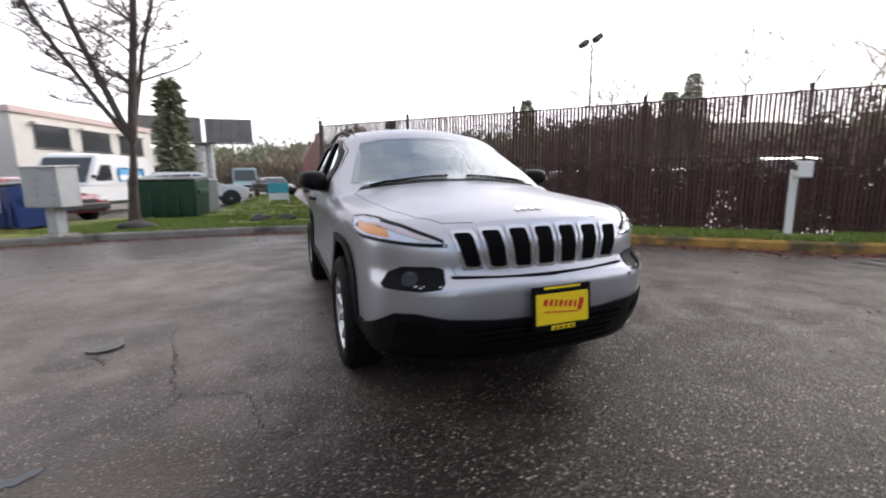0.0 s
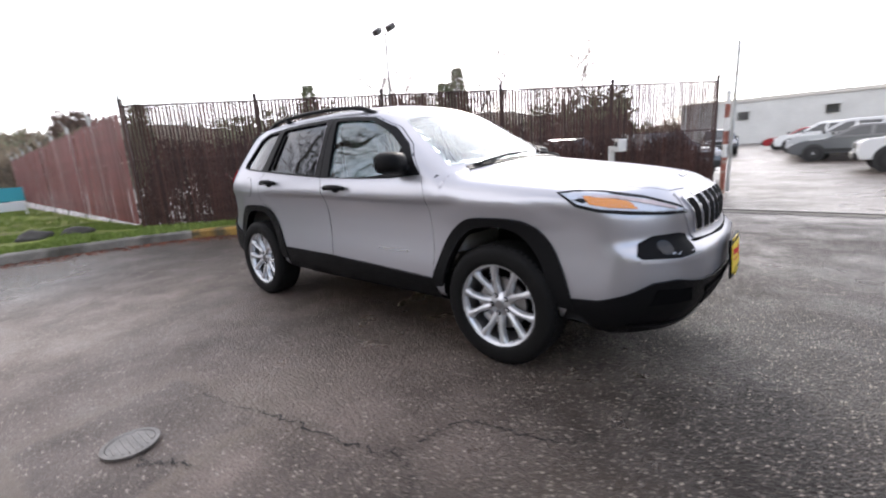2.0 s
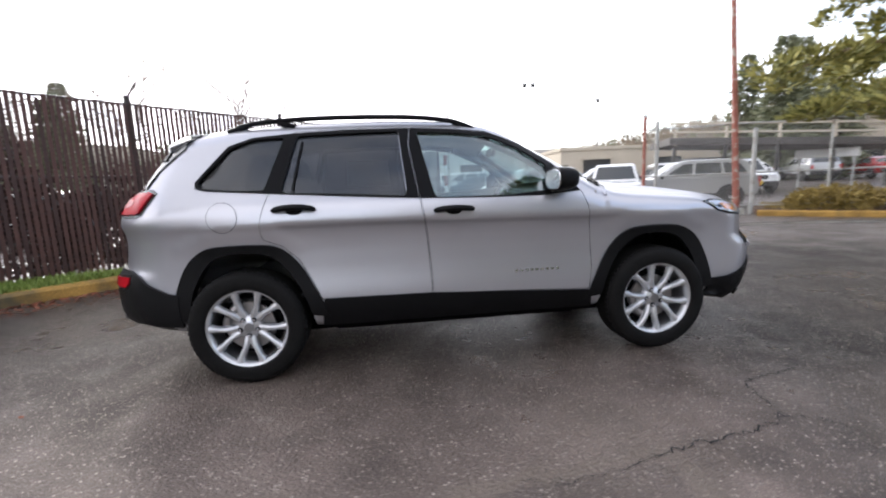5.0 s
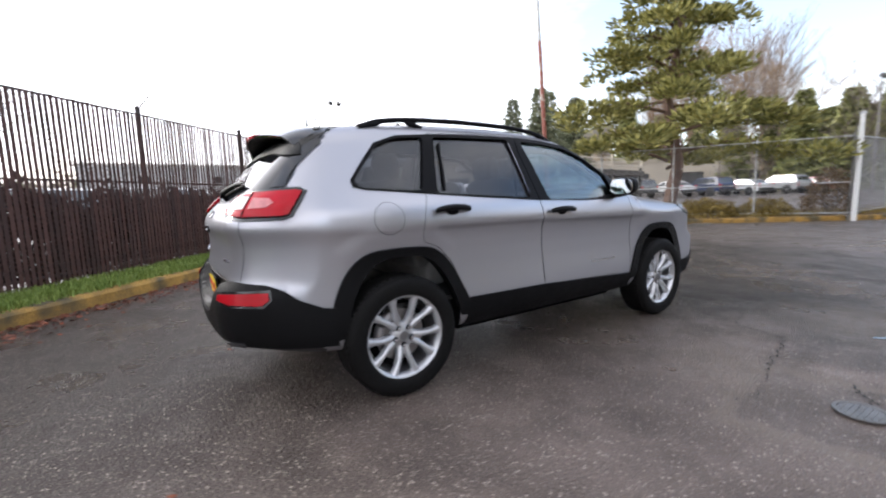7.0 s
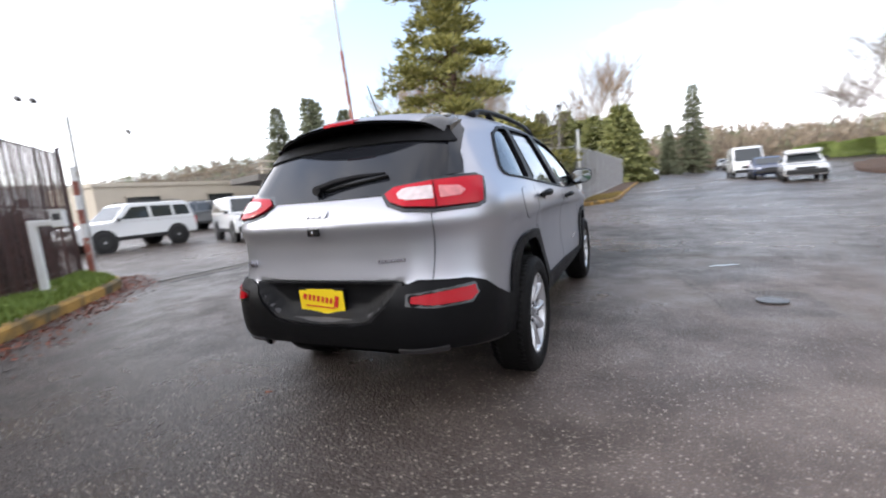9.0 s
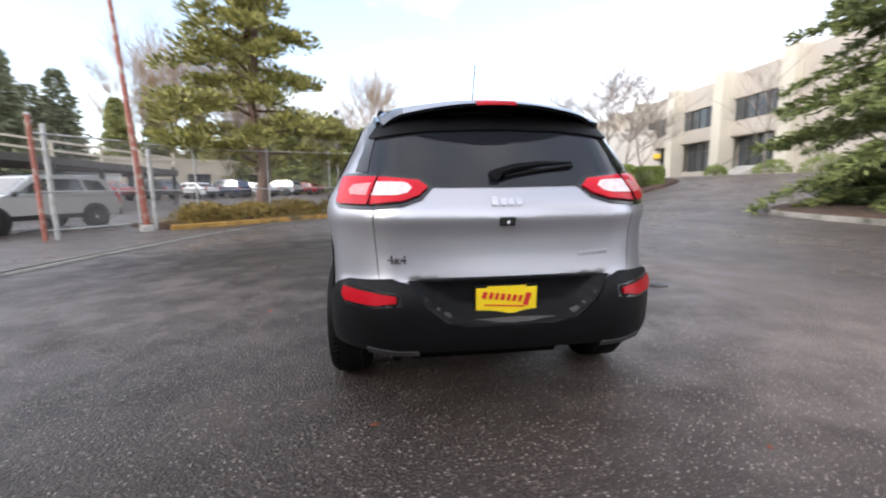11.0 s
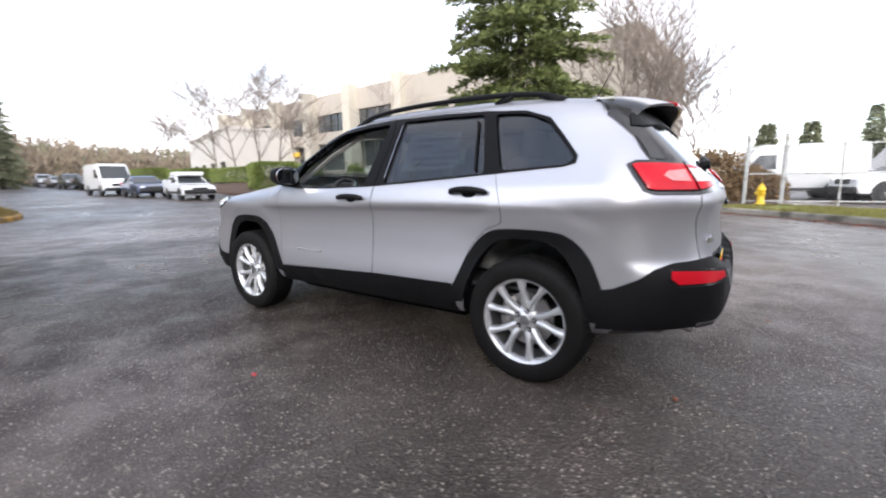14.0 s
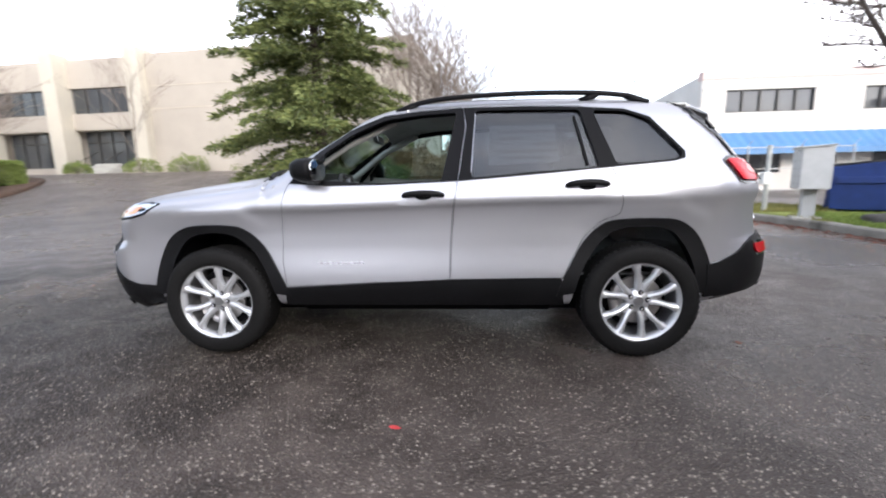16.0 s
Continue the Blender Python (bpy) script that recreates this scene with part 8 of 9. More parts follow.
for s in (1, -1):
    o = [(x, y * s, z) for x, y, z in LAMP]
    lamp = trim("headlamp", "nose", shrink(o, "nose", -0.005), C["satin_black"], car, 0.004, 0.012, 0.04, "slim swept headlamp with an amber corner")
    trim("reflector", "nose", shrink(o, "nose", 0.011), C["lamp_inner"], lamp, 0.006, 0.005, 0.04)
    am = [(1.80, 0.812, 0.982), (1.90, 0.772, 0.972), (1.99, 0.725, 0.948), (2.02, 0.712, 0.914), (1.90, 0.775, 0.926), (1.82, 0.805, 0.944)]
    trim("turn_signal", "nose", [(x, y * s, z) for x, y, z in am], C["amber"], lamp, 0.009, 0.005, 0.03, "amber turn signal")
    wl_ = [(1.84, 0.797, 0.984), (1.95, 0.75, 0.975), (2.08, 0.645, 0.945), (2.16, 0.55, 0.906), (2.15, 0.56, 0.897), (2.06, 0.67, 0.932), (1.95, 0.75, 0.963), (1.84, 0.797, 0.974)]
    trim("light_guide", "nose", [(x, y * s, z) for x, y, z in wl_], C["white_lens"], lamp, 0.010, 0.004, 0.03, "white light guide")
    trim("cover", "nose", shrink(o, "nose", 0.004), C["lamp_glass"], lamp, 0.013, 0.003, 0.03, "clear lamp cover", crown=0.004)
    fog = [(2.2, 0.505, 0.715), (2.2, 0.515, 0.775), (2.18, 0.56, 0.787), (2.12, 0.70, 0.785), (2.08, 0.765, 0.755), (2.06, 0.785, 0.700), (2.07, 0.765, 0.683), (2.15, 0.60, 0.677), (2.19, 0.52, 0.690)]
    fb = trim("fog_lamp", "nose", [(x, y * s, z) for x, y, z in fog], C["satin_black"], car, 0.003, 0.010, 0.03, "dark fog lamp pocket")
    lens = [(2.13 + 0.0, 0.655 + 0.045 * math.cos(a), 0.728 + 0.033 * math.sin(a)) for a in np.linspace(0, 6.2832, 16, endpoint=False)]
    trim("fog_lens", "nose", [(x, y * s, z) for x, y, z in lens], C["rear_glass"], fb, 0.006, 0.006, 0.03, crown=0.004)
    lipo = [(2.2, 0.47, 0.668), (2.15, 0.60, 0.660), (2.07, 0.775, 0.666), (2.07, 0.785, 0.680), (2.15, 0.60, 0.674), (2.2, 0.49, 0.684)]
    trim("fog_trim", "nose", [(x, y * s, z) for x, y, z in lipo], C["paint"], fb, 0.010, 0.010, 0.04)

# ---- lamps, glass and trim at the back ----
TAIL = [(-2.2, 0.385, 1.150), (-2.17, 0.43, 1.185), (-2.08, 0.60, 1.204), (-1.99, 0.73, 1.212), (-1.92, 0.79, 1.214), (-1.885, 0.805, 1.203), (-1.90, 0.80, 1.15), (-1.92, 0.79, 1.085), (-1.95, 0.77, 1.074), (-2.12, 0.62, 1.070), (-2.18, 0.49, 1.082), (-2.2, 0.42, 1.108)]
for s in (1, -1):
    o = [(x, y * s, z) for x, y, z in TAIL]
    lamp = trim("tail_lamp", "tail", shrink(o, "tail", -0.014), C["gloss_black"], car, 0.005, 0.02, 0.035, "red tail lamp in a black bezel")
    lens = trim("lens", "tail", shrink(o, "tail", 0.006), C["red_lens"], lamp, 0.016, 0.014, 0.03, "red lens", crown=0.006)
    w = [(-2.16, 0.452, 1.140), (-2.15, 0.475, 1.160), (-2.14, 0.50, 1.166), (-2.1, 0.610, 1.170), (-2.1, 0.610, 1.108), (-2.15, 0.50, 1.108), (-2.16, 0.465, 1.118)]
    trim("reverse_lamp", "tail", [(x, y * s, z) for x, y, z in w], C["white_lens"], lens, 0.0245, 0.006, 0.03, "white reversing lamp")
    # A pale patch that paints the glint on the red lens.
    w = [(-2.08, 0.634, 1.166), (-2.0, 0.700, 1.162), (-1.97, 0.715, 1.140), (-2.0, 0.700, 1.116), (-2.08, 0.634, 1.110)]
    trim("outer_lamp", "tail", [(x, y * s, z) for x, y, z in w], C["pink_glint"], lens, 0.0245, 0.006, 0.03, "pale red painted glint on the lens")
    trim("lens_split", "tail", [(-2.1, 0.618 * s, 1.205), (-2.1, 0.622 * s, 1.205), (-2.1, 0.622 * s, 1.072), (-2.1, 0.618 * s, 1.072)], C["gap"], lens, 0.0262, 0.006, 0.03)

GLASS_R = [(0.0, 1.150), (0.37, 1.153), (0.43, 1.196), (0.60, 1.216), (0.70, 1.232), (0.685, 1.29), (0.635, 1.40), (0.575, 1.475), (0.40, 1.515), (0.0, 1.525)]
GLASS_R = GLASS_R + [(-y, z) for y, z in GLASS_R[1:-1]][::-1]
trim("rear_window", "behind", GLASS_R, C["rear_glass"], tailgate, 0.005, 0.01, 0.04, "dark rear window")
BAND = [(0.0, 1.432), (0.35, 1.424), (0.60, 1.395), (0.632, 1.400), (0.575, 1.475), (0.40, 1.512), (0.0, 1.522)]
BAND = BAND + [(-y, z) for y, z in BAND[1:-1]][::-1]
FIN = [(0.700, 1.232), (0.684, 1.264), (0.662, 1.33), (0.650, 1.395), (0.634, 1.470), (0.585, 1.535), (0.535, 1.575), (0.455, 1.585), (0.50, 1.52), (0.560, 1.47), (0.600, 1.40), (0.622, 1.32), (0.638, 1.225)]
for s in (1, -1):
    trim("pillar_fin", "behind", [(y * s, z) for y, z in FIN], C["gloss_black"], tailgate, 0.009, 0.012, 0.03, "gloss black fin beside the rear window")
trim("upper_band", "behind", BAND, C["plastic"], tailgate, 0.016, 0.016, 0.03, "black band under the spoiler")


def spoiler():
    """The roof's tail spoiler: a painted upper skin over a black underside."""
    def lip(y):
        return -1.945 + 0.36 * y * y, 1.560 - 0.20 * y * y - 0.75 * max(0.0, abs(y) - 0.46) ** 2 * 4
    bm = bmesh.new()
    nu, nv = 41, 9
    top, low = [], []
    for j in range(nv):
        t = j / (nv - 1)
        for i in range(nu):
            y = -0.575 + 1.15 * i / (nu - 1)
            lx, lz = lip(y)
            x0 = -1.60 - 0.02 * abs(y)
            x = x0 + (lx - x0) * t
            z_roof = float(top_at(np.array([x0]), np.array([abs(y)]))[0]) - 0.02 * smooth_step(0.5, 0.62, abs(y))
            z = z_roof + (lz - z_roof) * (t ** 1.15) + 0.004
            top.append(bm.verts.new((x, y, z + 0.016 * math.sin(math.pi * t))))
            low.append(bm.verts.new((x + 0.012 * t, y * 0.985, z - 0.012 - 0.030 * math.sin(math.pi * min(1, t * 1.05)) )))
    for j in range(nv - 1):
        for i in range(nu - 1):
            a = j * nu + i
            f = bm.faces.new((top[a], top[a + nu], top[a + nu + 1], top[a + 1]))
            f.material_index = 2 if min(i, nu - 2 - i) < 4 else 0
            g = bm.faces.new((low[a], low[a + 1], low[a + nu + 1], low[a + nu]))
            g.material_index = 1
    ringv = [j * nu for j in range(nv)] + [(nv - 1) * nu + i for i in range(1, nu)] + [j * nu + nu - 1 for j in range(nv - 2, -1, -1)]
    for a, b in zip(ringv, ringv[1:]):
        f = bm.faces.new((top[a], top[b], low[b], low[a]))
        f.material_index = 2
    bmesh.ops.recalc_face_normals(bm, faces=bm.faces[:])
    for e in bm.edges:
        if len(e.link_faces) == 2 and e.calc_face_angle(0) > 0.7:
            e.smooth = False
    ob = part("spoiler", bm, [C["paint"], C["plastic"], C["gloss_black"]], tailgate, "silver roof spoiler, black beneath", smooth=True)
    bm = bmesh.new()
    for i in range(12):
        y0, y1 = -0.10 + 0.20 * i / 12, -0.10 + 0.20 * (i + 1) / 12
        vs = []
        for y in (y0, y1):
            lx, lz = lip(y)
            vs += [bm.verts.new((lx - 0.004, y, lz + 0.010)), bm.verts.new((lx + 0.05, y, lz + 0.026)), bm.verts.new((lx + 0.05, y, lz - 0.006)), bm.verts.new((lx - 0.004, y, lz - 0.006))]
        for a, b in ((0, 1), (1, 2), (2, 3), (3, 0)):
            bm.faces.new((vs[a], vs[b], vs[4 + b], vs[4 + a]))
    bmesh.ops.remove_doubles(bm, verts=bm.verts[:], dist=1e-4)
    bmesh.ops.holes_fill(bm, edges=[e for e in bm.edges if e.is_boundary], sides=4)
    bmesh.ops.recalc_face_normals(bm, faces=bm.faces[:])
    part("brake_lamp", bm, C["red_dark"], ob, "red high brake lamp")
    for s in (1, -1):
        bm = bmesh.new()
        a = [bm.verts.new((x, s * y, z)) for x, y, z in ((-1.66, 0.617, 1.535), (-1.80, 0.600, 1.492), (-1.795, 0.60, 1.455), (-1.74, 0.62, 1.47))]
        b = [bm.verts.new((v.co.x, v.co.y - s * 0.02, v.co.z)) for v in a]
        bm.faces.new(a)
        bm.faces.new(b[::-1])
        for i in range(4):
            bm.faces.new((a[i], a[(i + 1) % 4], b[(i + 1) % 4], b[i]))
        bmesh.ops.recalc_face_normals(bm, faces=bm.faces[:])
        part("end_fin", bm, C["gloss_black"], ob)


spoiler()


def on_skin(way, u, v, out=0.0):
    p, n = to_skin(way, u, v)
    return p + n * out


def rear_wiper():
    pv = on_skin("behind", 0.05, 1.195, 0.012)
    bm = rod(bmesh.new(), pv - Vector((-0.02, 0, 0)), pv + Vector((-0.03, 0, 0.006)), 0.03, 0.024, 14)
    w = part("rear_wiper", bm, C["satin_black"], tailgate, "black rear wiper")
    pts = [on_skin("behind", y, z, 0.030) for y, z in ((0.05, 1.195), (-0.05, 1.222), (-0.18, 1.238), (-0.34, 1.244))]
    part("arm", tube(bmesh.new(), pts, [0.020, 0.019, 0.014, 0.006], 8), C["satin_black"], w)
    pts = [on_skin("behind", y, z, 0.014) for y, z in ((0.0, 1.192), (-0.12, 1.212), (-0.35, 1.240))]
    part("blade", tube(bmesh.new(), pts, 0.008, 6), C["rubber"], w)


rear_wiper()


def crease_panel():
    """The latch cap under the tailgate's emblem."""
    p = on_skin("behind", 0.02, 1.000, 0.004)
    part("latch_cap", box(bmesh.new(), (0.016, 0.075, 0.042), p, bevel=0.006), C["gloss_black"], tailgate)
    part("camera_lens", lathe(bmesh.new(), [(0.009, 0), (0.009, 0.004), (0.0005, 0.006)], 14, pose(p.x - 0.008, p.y, p.z - 0.006, 0, -90, 0)), C["chrome"], tailgate)


crease_panel()


def emblem_bars(name, way, pts, mat, parent, label, h=0.012, out=0.004):
    """A bright name badge, drawn as plain bars."""
    (u0, v0), (u1, v1) = pts
    n = 9
    for i in range(n):
        t0, t1 = i / n + 0.012, (i + 0.78) / n
        a, b = (u0 + (u1 - u0) * t0, v0 + (v1 - v0) * t0), (u0 + (u1 - u0) * t1, v0 + (v1 - v0) * t1)
        hh = h * (0.9 if i % 2 else 1.0)
        trim(name, way, [(a[0], a[1] - hh), (b[0], b[1] - hh), (b[0], b[1] + hh), (a[0], a[1] + hh)], mat, parent, out, out + 0.001, 0.2, label if i == 0 else "")


emblem_bars("badge", "behind", ((-0.33, 0.838), (-0.48, 0.844)), C["chrome_satin"], tailgate, "bright trim badge of plain bars", 0.009)
for s, way in ((1, "left"), (-1, "right")):
    emblem_bars("badge", way, ((0.66, 0.612), (0.35, 0.612)), C["chrome_satin"], doors["front_door", s], "bright door badge of plain bars", 0.0085, 0.003)
for i, (y, hh) in enumerate(((0.072, 0.024), (0.034, 0.015), (-0.002, 0.015), (-0.040, 0.018))):
    trim("emblem", "behind", rounded([(y + 0.016, 1.082 + hh), (y - 0.016, 1.082 + hh), (y - 0.016, 1.082 - 0.015), (y + 0.016, 1.082 - 0.015)], 0.010, 3), C["chrome_satin"], tailgate, 0.009, 0.010, 0.03, "bright maker's emblem as plain shapes" if i == 0 else "")
for i, y in enumerate((0.063, 0.021, -0.021, -0.060)):
    trim("emblem", "top", rounded([(2.070 if i == 0 else 2.080, y + 0.016), (2.108, y + 0.016), (2.108 if i < 3 else 2.116, y - 0.016), (2.082, y - 0.016)], 0.010, 3), C["chrome"], hood, 0.007, 0.008, 0.03, "bright maker's emblem as plain shapes" if i == 0 else "")


def lettering(text, size, m, mat, parent, label):
    """Raised letters in the built-in font."""
    cu = bpy.data.curves.new("lettering", "FONT")
    cu.body, cu.size, cu.extrude, cu.align_x, cu.align_y = text, size, 0.003, "CENTER", "CENTER"
    tmp = new("lettering_curve", cu)
    me = bpy.data.meshes.new_from_object(tmp.evaluated_get(bpy.context.evaluated_depsgraph_get()))
    bpy.data.objects.remove(tmp)
    me.materials.append(mat)
    ob = new("lettering", me)
    ob.parent = parent
    ob.matrix_basis = m
    return tagged(ob, label)


p4, n4 = to_skin("behind", 0.515, 0.832)
x4 = Vector((0, 0, 1)).cross(n4).normalized()
y4 = n4.cross(x4)
p4 = p4 + n4 * 0.007
lettering("4x4", 0.060, Matrix(((x4.x, y4.x, n4.x, p4.x), (x4.y, y4.y, n4.y, p4.y), (x4.z, y4.z, n4.z, p4.z), (0, 0, 0, 1))), C["chrome"], tailgate, "bright 4x4 badge")


def number_plate(name, at, turn, tilt, parent, label, w=0.30, h=0.150, frame_w=0.33, frame_h=0.185):
    bm = box(bmesh.new(), (0.014, frame_w, frame_h), (0, 0, 0), bevel=0.004)
    t = part(name, bm, C["satin_black"], parent, label)
    t.matrix_basis = pose(*at, 0, tilt, turn)
    part("plate", box(bmesh.new(), (0.004, w, h), (0.008, 0, -0.004), bevel=0.001, seg=1), C["yellow"], t, "yellow dealer plate")
    part("top_strip", box(bmesh.new(), (0.003, frame_w * 0.62, 0.010), (0.009, 0, frame_h / 2 - 0.009)), C["yellow"], t)
    part("bottom_strip", box(bmesh.new(), (0.004, frame_w * 0.40, 0.020), (0.0105, 0, -frame_h / 2 + 0.010), bevel=0.001, seg=1), C["yellow"], t)
    for i in range(4):
        part("small_bar", box(bmesh.new(), (0.002, 0.020, 0.008), (0.0128, -0.045 + 0.03 * i, -frame_h / 2 + 0.010)), C["satin_black"], t)
    widths = (0.034, 0.020, 0.022, 0.020, 0.024, 0.020, 0.022, 0.028)
    y = w * 0.40
    for i, k in enumerate(widths):
        hh = 0.062 if i == 0 else 0.032
        part("red_bar", box(bmesh.new(), (0.002, k * 0.72, hh), (0.0115, y - k / 2, 0.006 + 0.0035 * i), (-16, 0, 0), bevel=0.0006, seg=1), C["plate_red"], t)
        y -= k + 0.006
    part("stroke", box(bmesh.new(), (0.002, w * 0.66, 0.006), (0.0115, -0.01, -0.022), (-4, 0, 0)), C["plate_red"], t)
    return t


number_plate("front_plate", (2.372, 0.03, 0.572), 0, -4, car, "yellow dealer plate in a black frame, lettering as bars", 0.30, 0.150, 0.335, 0.215)
number_plate("rear_plate", (-2.215, 0.022, 0.634), 180, 3, tailgate, "yellow dealer plate in a black frame, lettering as bars", 0.285, 0.135, 0.295, 0.150)

# ---- side windows and their surround ----
for s, way in ((1, "left"), (-1, "right")):
    bm = trim("window_surround", way, DLO, C["satin_black"], None, 0.008, 0.018, 0.03, make=False)
    me = mesh_of(bm, [C["satin_black"], C["satin_black"]])
    blocks = [prism(turned(rounded(o, 0.03)), "y", *((0.45, 1.2) if s > 0 else (-1.2, -0.45))) for o in (PANE_F, PANE_R, PANE_Q)]
    gaps = [prism(turned([(-0.2735, 1.56), (-0.2905, 1.45), (-0.236, 1.08), (-0.242, 1.08), (-0.2975, 1.45), (-0.2795, 1.56)]), "y", *((0.45, 1.2) if s > 0 else (-1.2, -0.45)))]
    me = carve(me, blocks + gaps)
    ob = new("window_surround", smooth_mesh(me, 30))
    ob.parent = car
    tagged(ob, "satin black window surround")
    if s < 0:
        trim("pane", way, shrink(rounded(PANE_F, 0.03), way, -0.006), C["glass"], doors["front_door", s], -0.010, 0.004, 0.05, "clear front side glass")
    trim("pane", way, shrink(rounded(PANE_R, 0.03), way, -0.006), C["glass_dark"], doors["rear_door", s], -0.010, 0.004, 0.05, "dark privacy glass")
    trim("pane", way, shrink(rounded(PANE_Q, 0.03), way, -0.006), C["glass_dark"], body, -0.010, 0.004, 0.05, "dark quarter glass")
trim("windscreen", "ahead", shrink([(-0.735, 1.165), (-0.645, 1.35), (-0.56, 1.49), (-0.40, 1.520), (0.0, 1.545), (0.40, 1.520), (0.56, 1.49), (0.645, 1.35), (0.735, 1.165), (0.40, 1.178), (0.0, 1.185), (-0.40, 1.178)], "ahead", -0.008), C["screen"], car, 0.001, 0.005, 0.04, "clear windscreen")
trim("cowl", "top", [(1.055, 0.70), (1.13, 0.42), (1.175, 0.0), (1.13, -0.42), (1.055, -0.70), (1.00, -0.66), (1.10, -0.36), (1.135, 0.0), (1.10, 0.36), (1.00, 0.66)], C["plastic"], car, 0.006, 0.012, 0.05, "black cowl under the windscreen")
for s, y0, y1 in ((1, 0.10, 0.62), (-1, -0.62, -0.06)):
    pts = [on_skin("top", 1.10 - 0.15 * abs(y) ** 2, y, 0.016) for y in np.linspace(y0, y1, 6)]
    w = part("wiper", tube(bmesh.new(), pts, 0.008, 6), C["satin_black"], car, "black windscreen wiper")
    pts = [on_skin("top", 1.08 - 0.15 * abs(y) ** 2, y, 0.008) for y in np.linspace(y0, y1, 6)]
    part("blade", tube(bmesh.new(), pts, 0.006, 5), C["rubber"], w)

# the paper sheet behind the rear side glass
sheet = trim("window_sheet", "left", [(-0.43, 1.21), (-0.44, 1.455), (-0.84, 1.45), (-0.86, 1.22)], C["sheet"], doors["rear_door", 1], -0.016, 0.002, 0.06, "pale printed sheet inside the glass")
for i, (u0, u1, z) in enumerate(((-0.50, -0.85, 1.41), (-0.50, -0.64, 1.37), (-0.70, -0.87, 1.33), (-0.50, -0.85, 1.29), (-0.52, -0.80, 1.25))):
    trim("print_bar", "left", [(u0, z - 0.008), (u1, z - 0.008), (u1, z + 0.008), (u0, z + 0.008)], C["cabin"], sheet, -0.0145, 0.001, 0.2)
for s, way in ((1, "left"), (-1, "right")):
    trim("bright_edge", way, [(-0.322, 1.16), (-0.325, 1.16), (-0.356, 1.52), (-0.353, 1.52)], C["chrome_satin"], doors["rear_door", s], 0.0095, 0.004, 0.1)
    trim("divider", way, [(-1.010, 1.195), (-1.022, 1.195), (-0.965, 1.49), (-0.953, 1.49)], C["satin_black"], doors["rear_door", s], 0.005, 0.016, 0.1)

# ---- handles, mirrors, fuel flap, rails, aerial ----
for s, way in ((1, "left"), (-1, "right")):
    for key, x, z in (("front_door", -0.035, 1.030), ("rear_door", -1.005, 1.073)):
        # Black ellipse that stands for the small shadow behind the handle.
        cup = [(x + 0.050 * math.cos(a), z - 0.004 + 0.025 * math.sin(a)) for a in np.linspace(0, 6.2832, 20, endpoint=False)]
        trim("handle_cup", way, cup, C["satin_black"], doors[key, s], 0.0015, 0.004, 0.05)
        pts = []
        for u, o in ((-0.122, 0.010), (-0.105, 0.030), (-0.06, 0.043), (0.0, 0.046), (0.06, 0.043), (0.105, 0.030), (0.122, 0.010)):
            pts.append(on_skin(way, x + u, z + 0.006 - 0.05 * u * u * 10, o))
        part("handle", tube(bmesh.new(), pts, [0.012, 0.017, 0.019, 0.020, 0.019, 0.017, 0.012], 10), C["plastic"], doors[key, s], "black door handle", smooth=True)

flap = [(-1.425 + 0.088 * math.cos(a), 1.045 + 0.088 * math.sin(a)) for a in np.linspace(0, 6.2832, 36, endpoint=False)]
trim("flap_gap", "right", [(-1.425 + 0.091 * math.cos(a), 1.045 + 0.091 * math.sin(a)) for a in np.linspace(0, 6.2832, 36, endpoint=False)], C["gap"], body, 0.0006, 0.002, 0.03)
trim("fuel_flap", "right", flap, C["paint"], body, 0.002, 0.003, 0.025, "round silver fuel flap")


def door_mirror(s):
    t = thing("door_mirror", "", "")
    bm = bmesh.new()
    bmesh.ops.create_uvsphere(bm, u_segments=28, v_segments=18, radius=1.0)
    for v in bm.verts:
        q = Vector((np.sign(v.co.x) * abs(v.co.x) ** 0.75, np.sign(v.co.y) * abs(v.co.y) ** 0.62, np.sign(v.co.z) * abs(v.co.z) ** 0.66))
        taper = 1 - 0.14 * (q.y * s)
        v.co = Vector((0.122 * q.x * (1 if q.x > 0 else 0.30), 0.098 * q.y, 0.074 * q.z * taper + 0.008 * q.y * s))
    ob = part("mirror", bm, C["plastic"], doors["front_door", s], "black door mirror", smooth=True)
    ob.matrix_basis = pose(0.618, s * 0.975, 1.192, 0, 0, s * -8)
    bpy.data.objects.remove(t)
    bm = lathe(bmesh.new(), [(1.0, 0.0), (0.97, 0.004), (0.001, 0.005)], 28)
    for v in bm.verts:
        x, y, z = v.co
        a = math.atan2(y, x)
        r = (x * x + y * y) ** 0.5
        v.co = Vector((-0.036 - z, 0.090 * r * np.sign(math.cos(a)) * abs(math.cos(a)) ** 0.62, 0.060 * r * np.sign(math.sin(a)) * abs(math.sin(a)) ** 0.66))
    bmesh.ops.recalc_face_normals(bm, faces=bm.faces[:])
    part("mirror_glass", bm, C["mirror"], ob, "silvered mirror glass")
    bm = tube(bmesh.new(), [(0.110, -s * 0.135, -0.052), (0.070, -s * 0.085, -0.045), (0.030, -s * 0.03, -0.030)], [0.042, 0.038, 0.034], 10)
    part("stalk", bm, C["plastic"], ob, smooth=True)
    trim("sail_panel", "left" if s > 0 else "right", [(0.795, 1.118), (0.66, 1.262), (0.585, 1.285), (0.60, 1.118)], C["satin_black"], doors["front_door", s], 0.007, 0.012, 0.05, "black corner panel under the mirror")


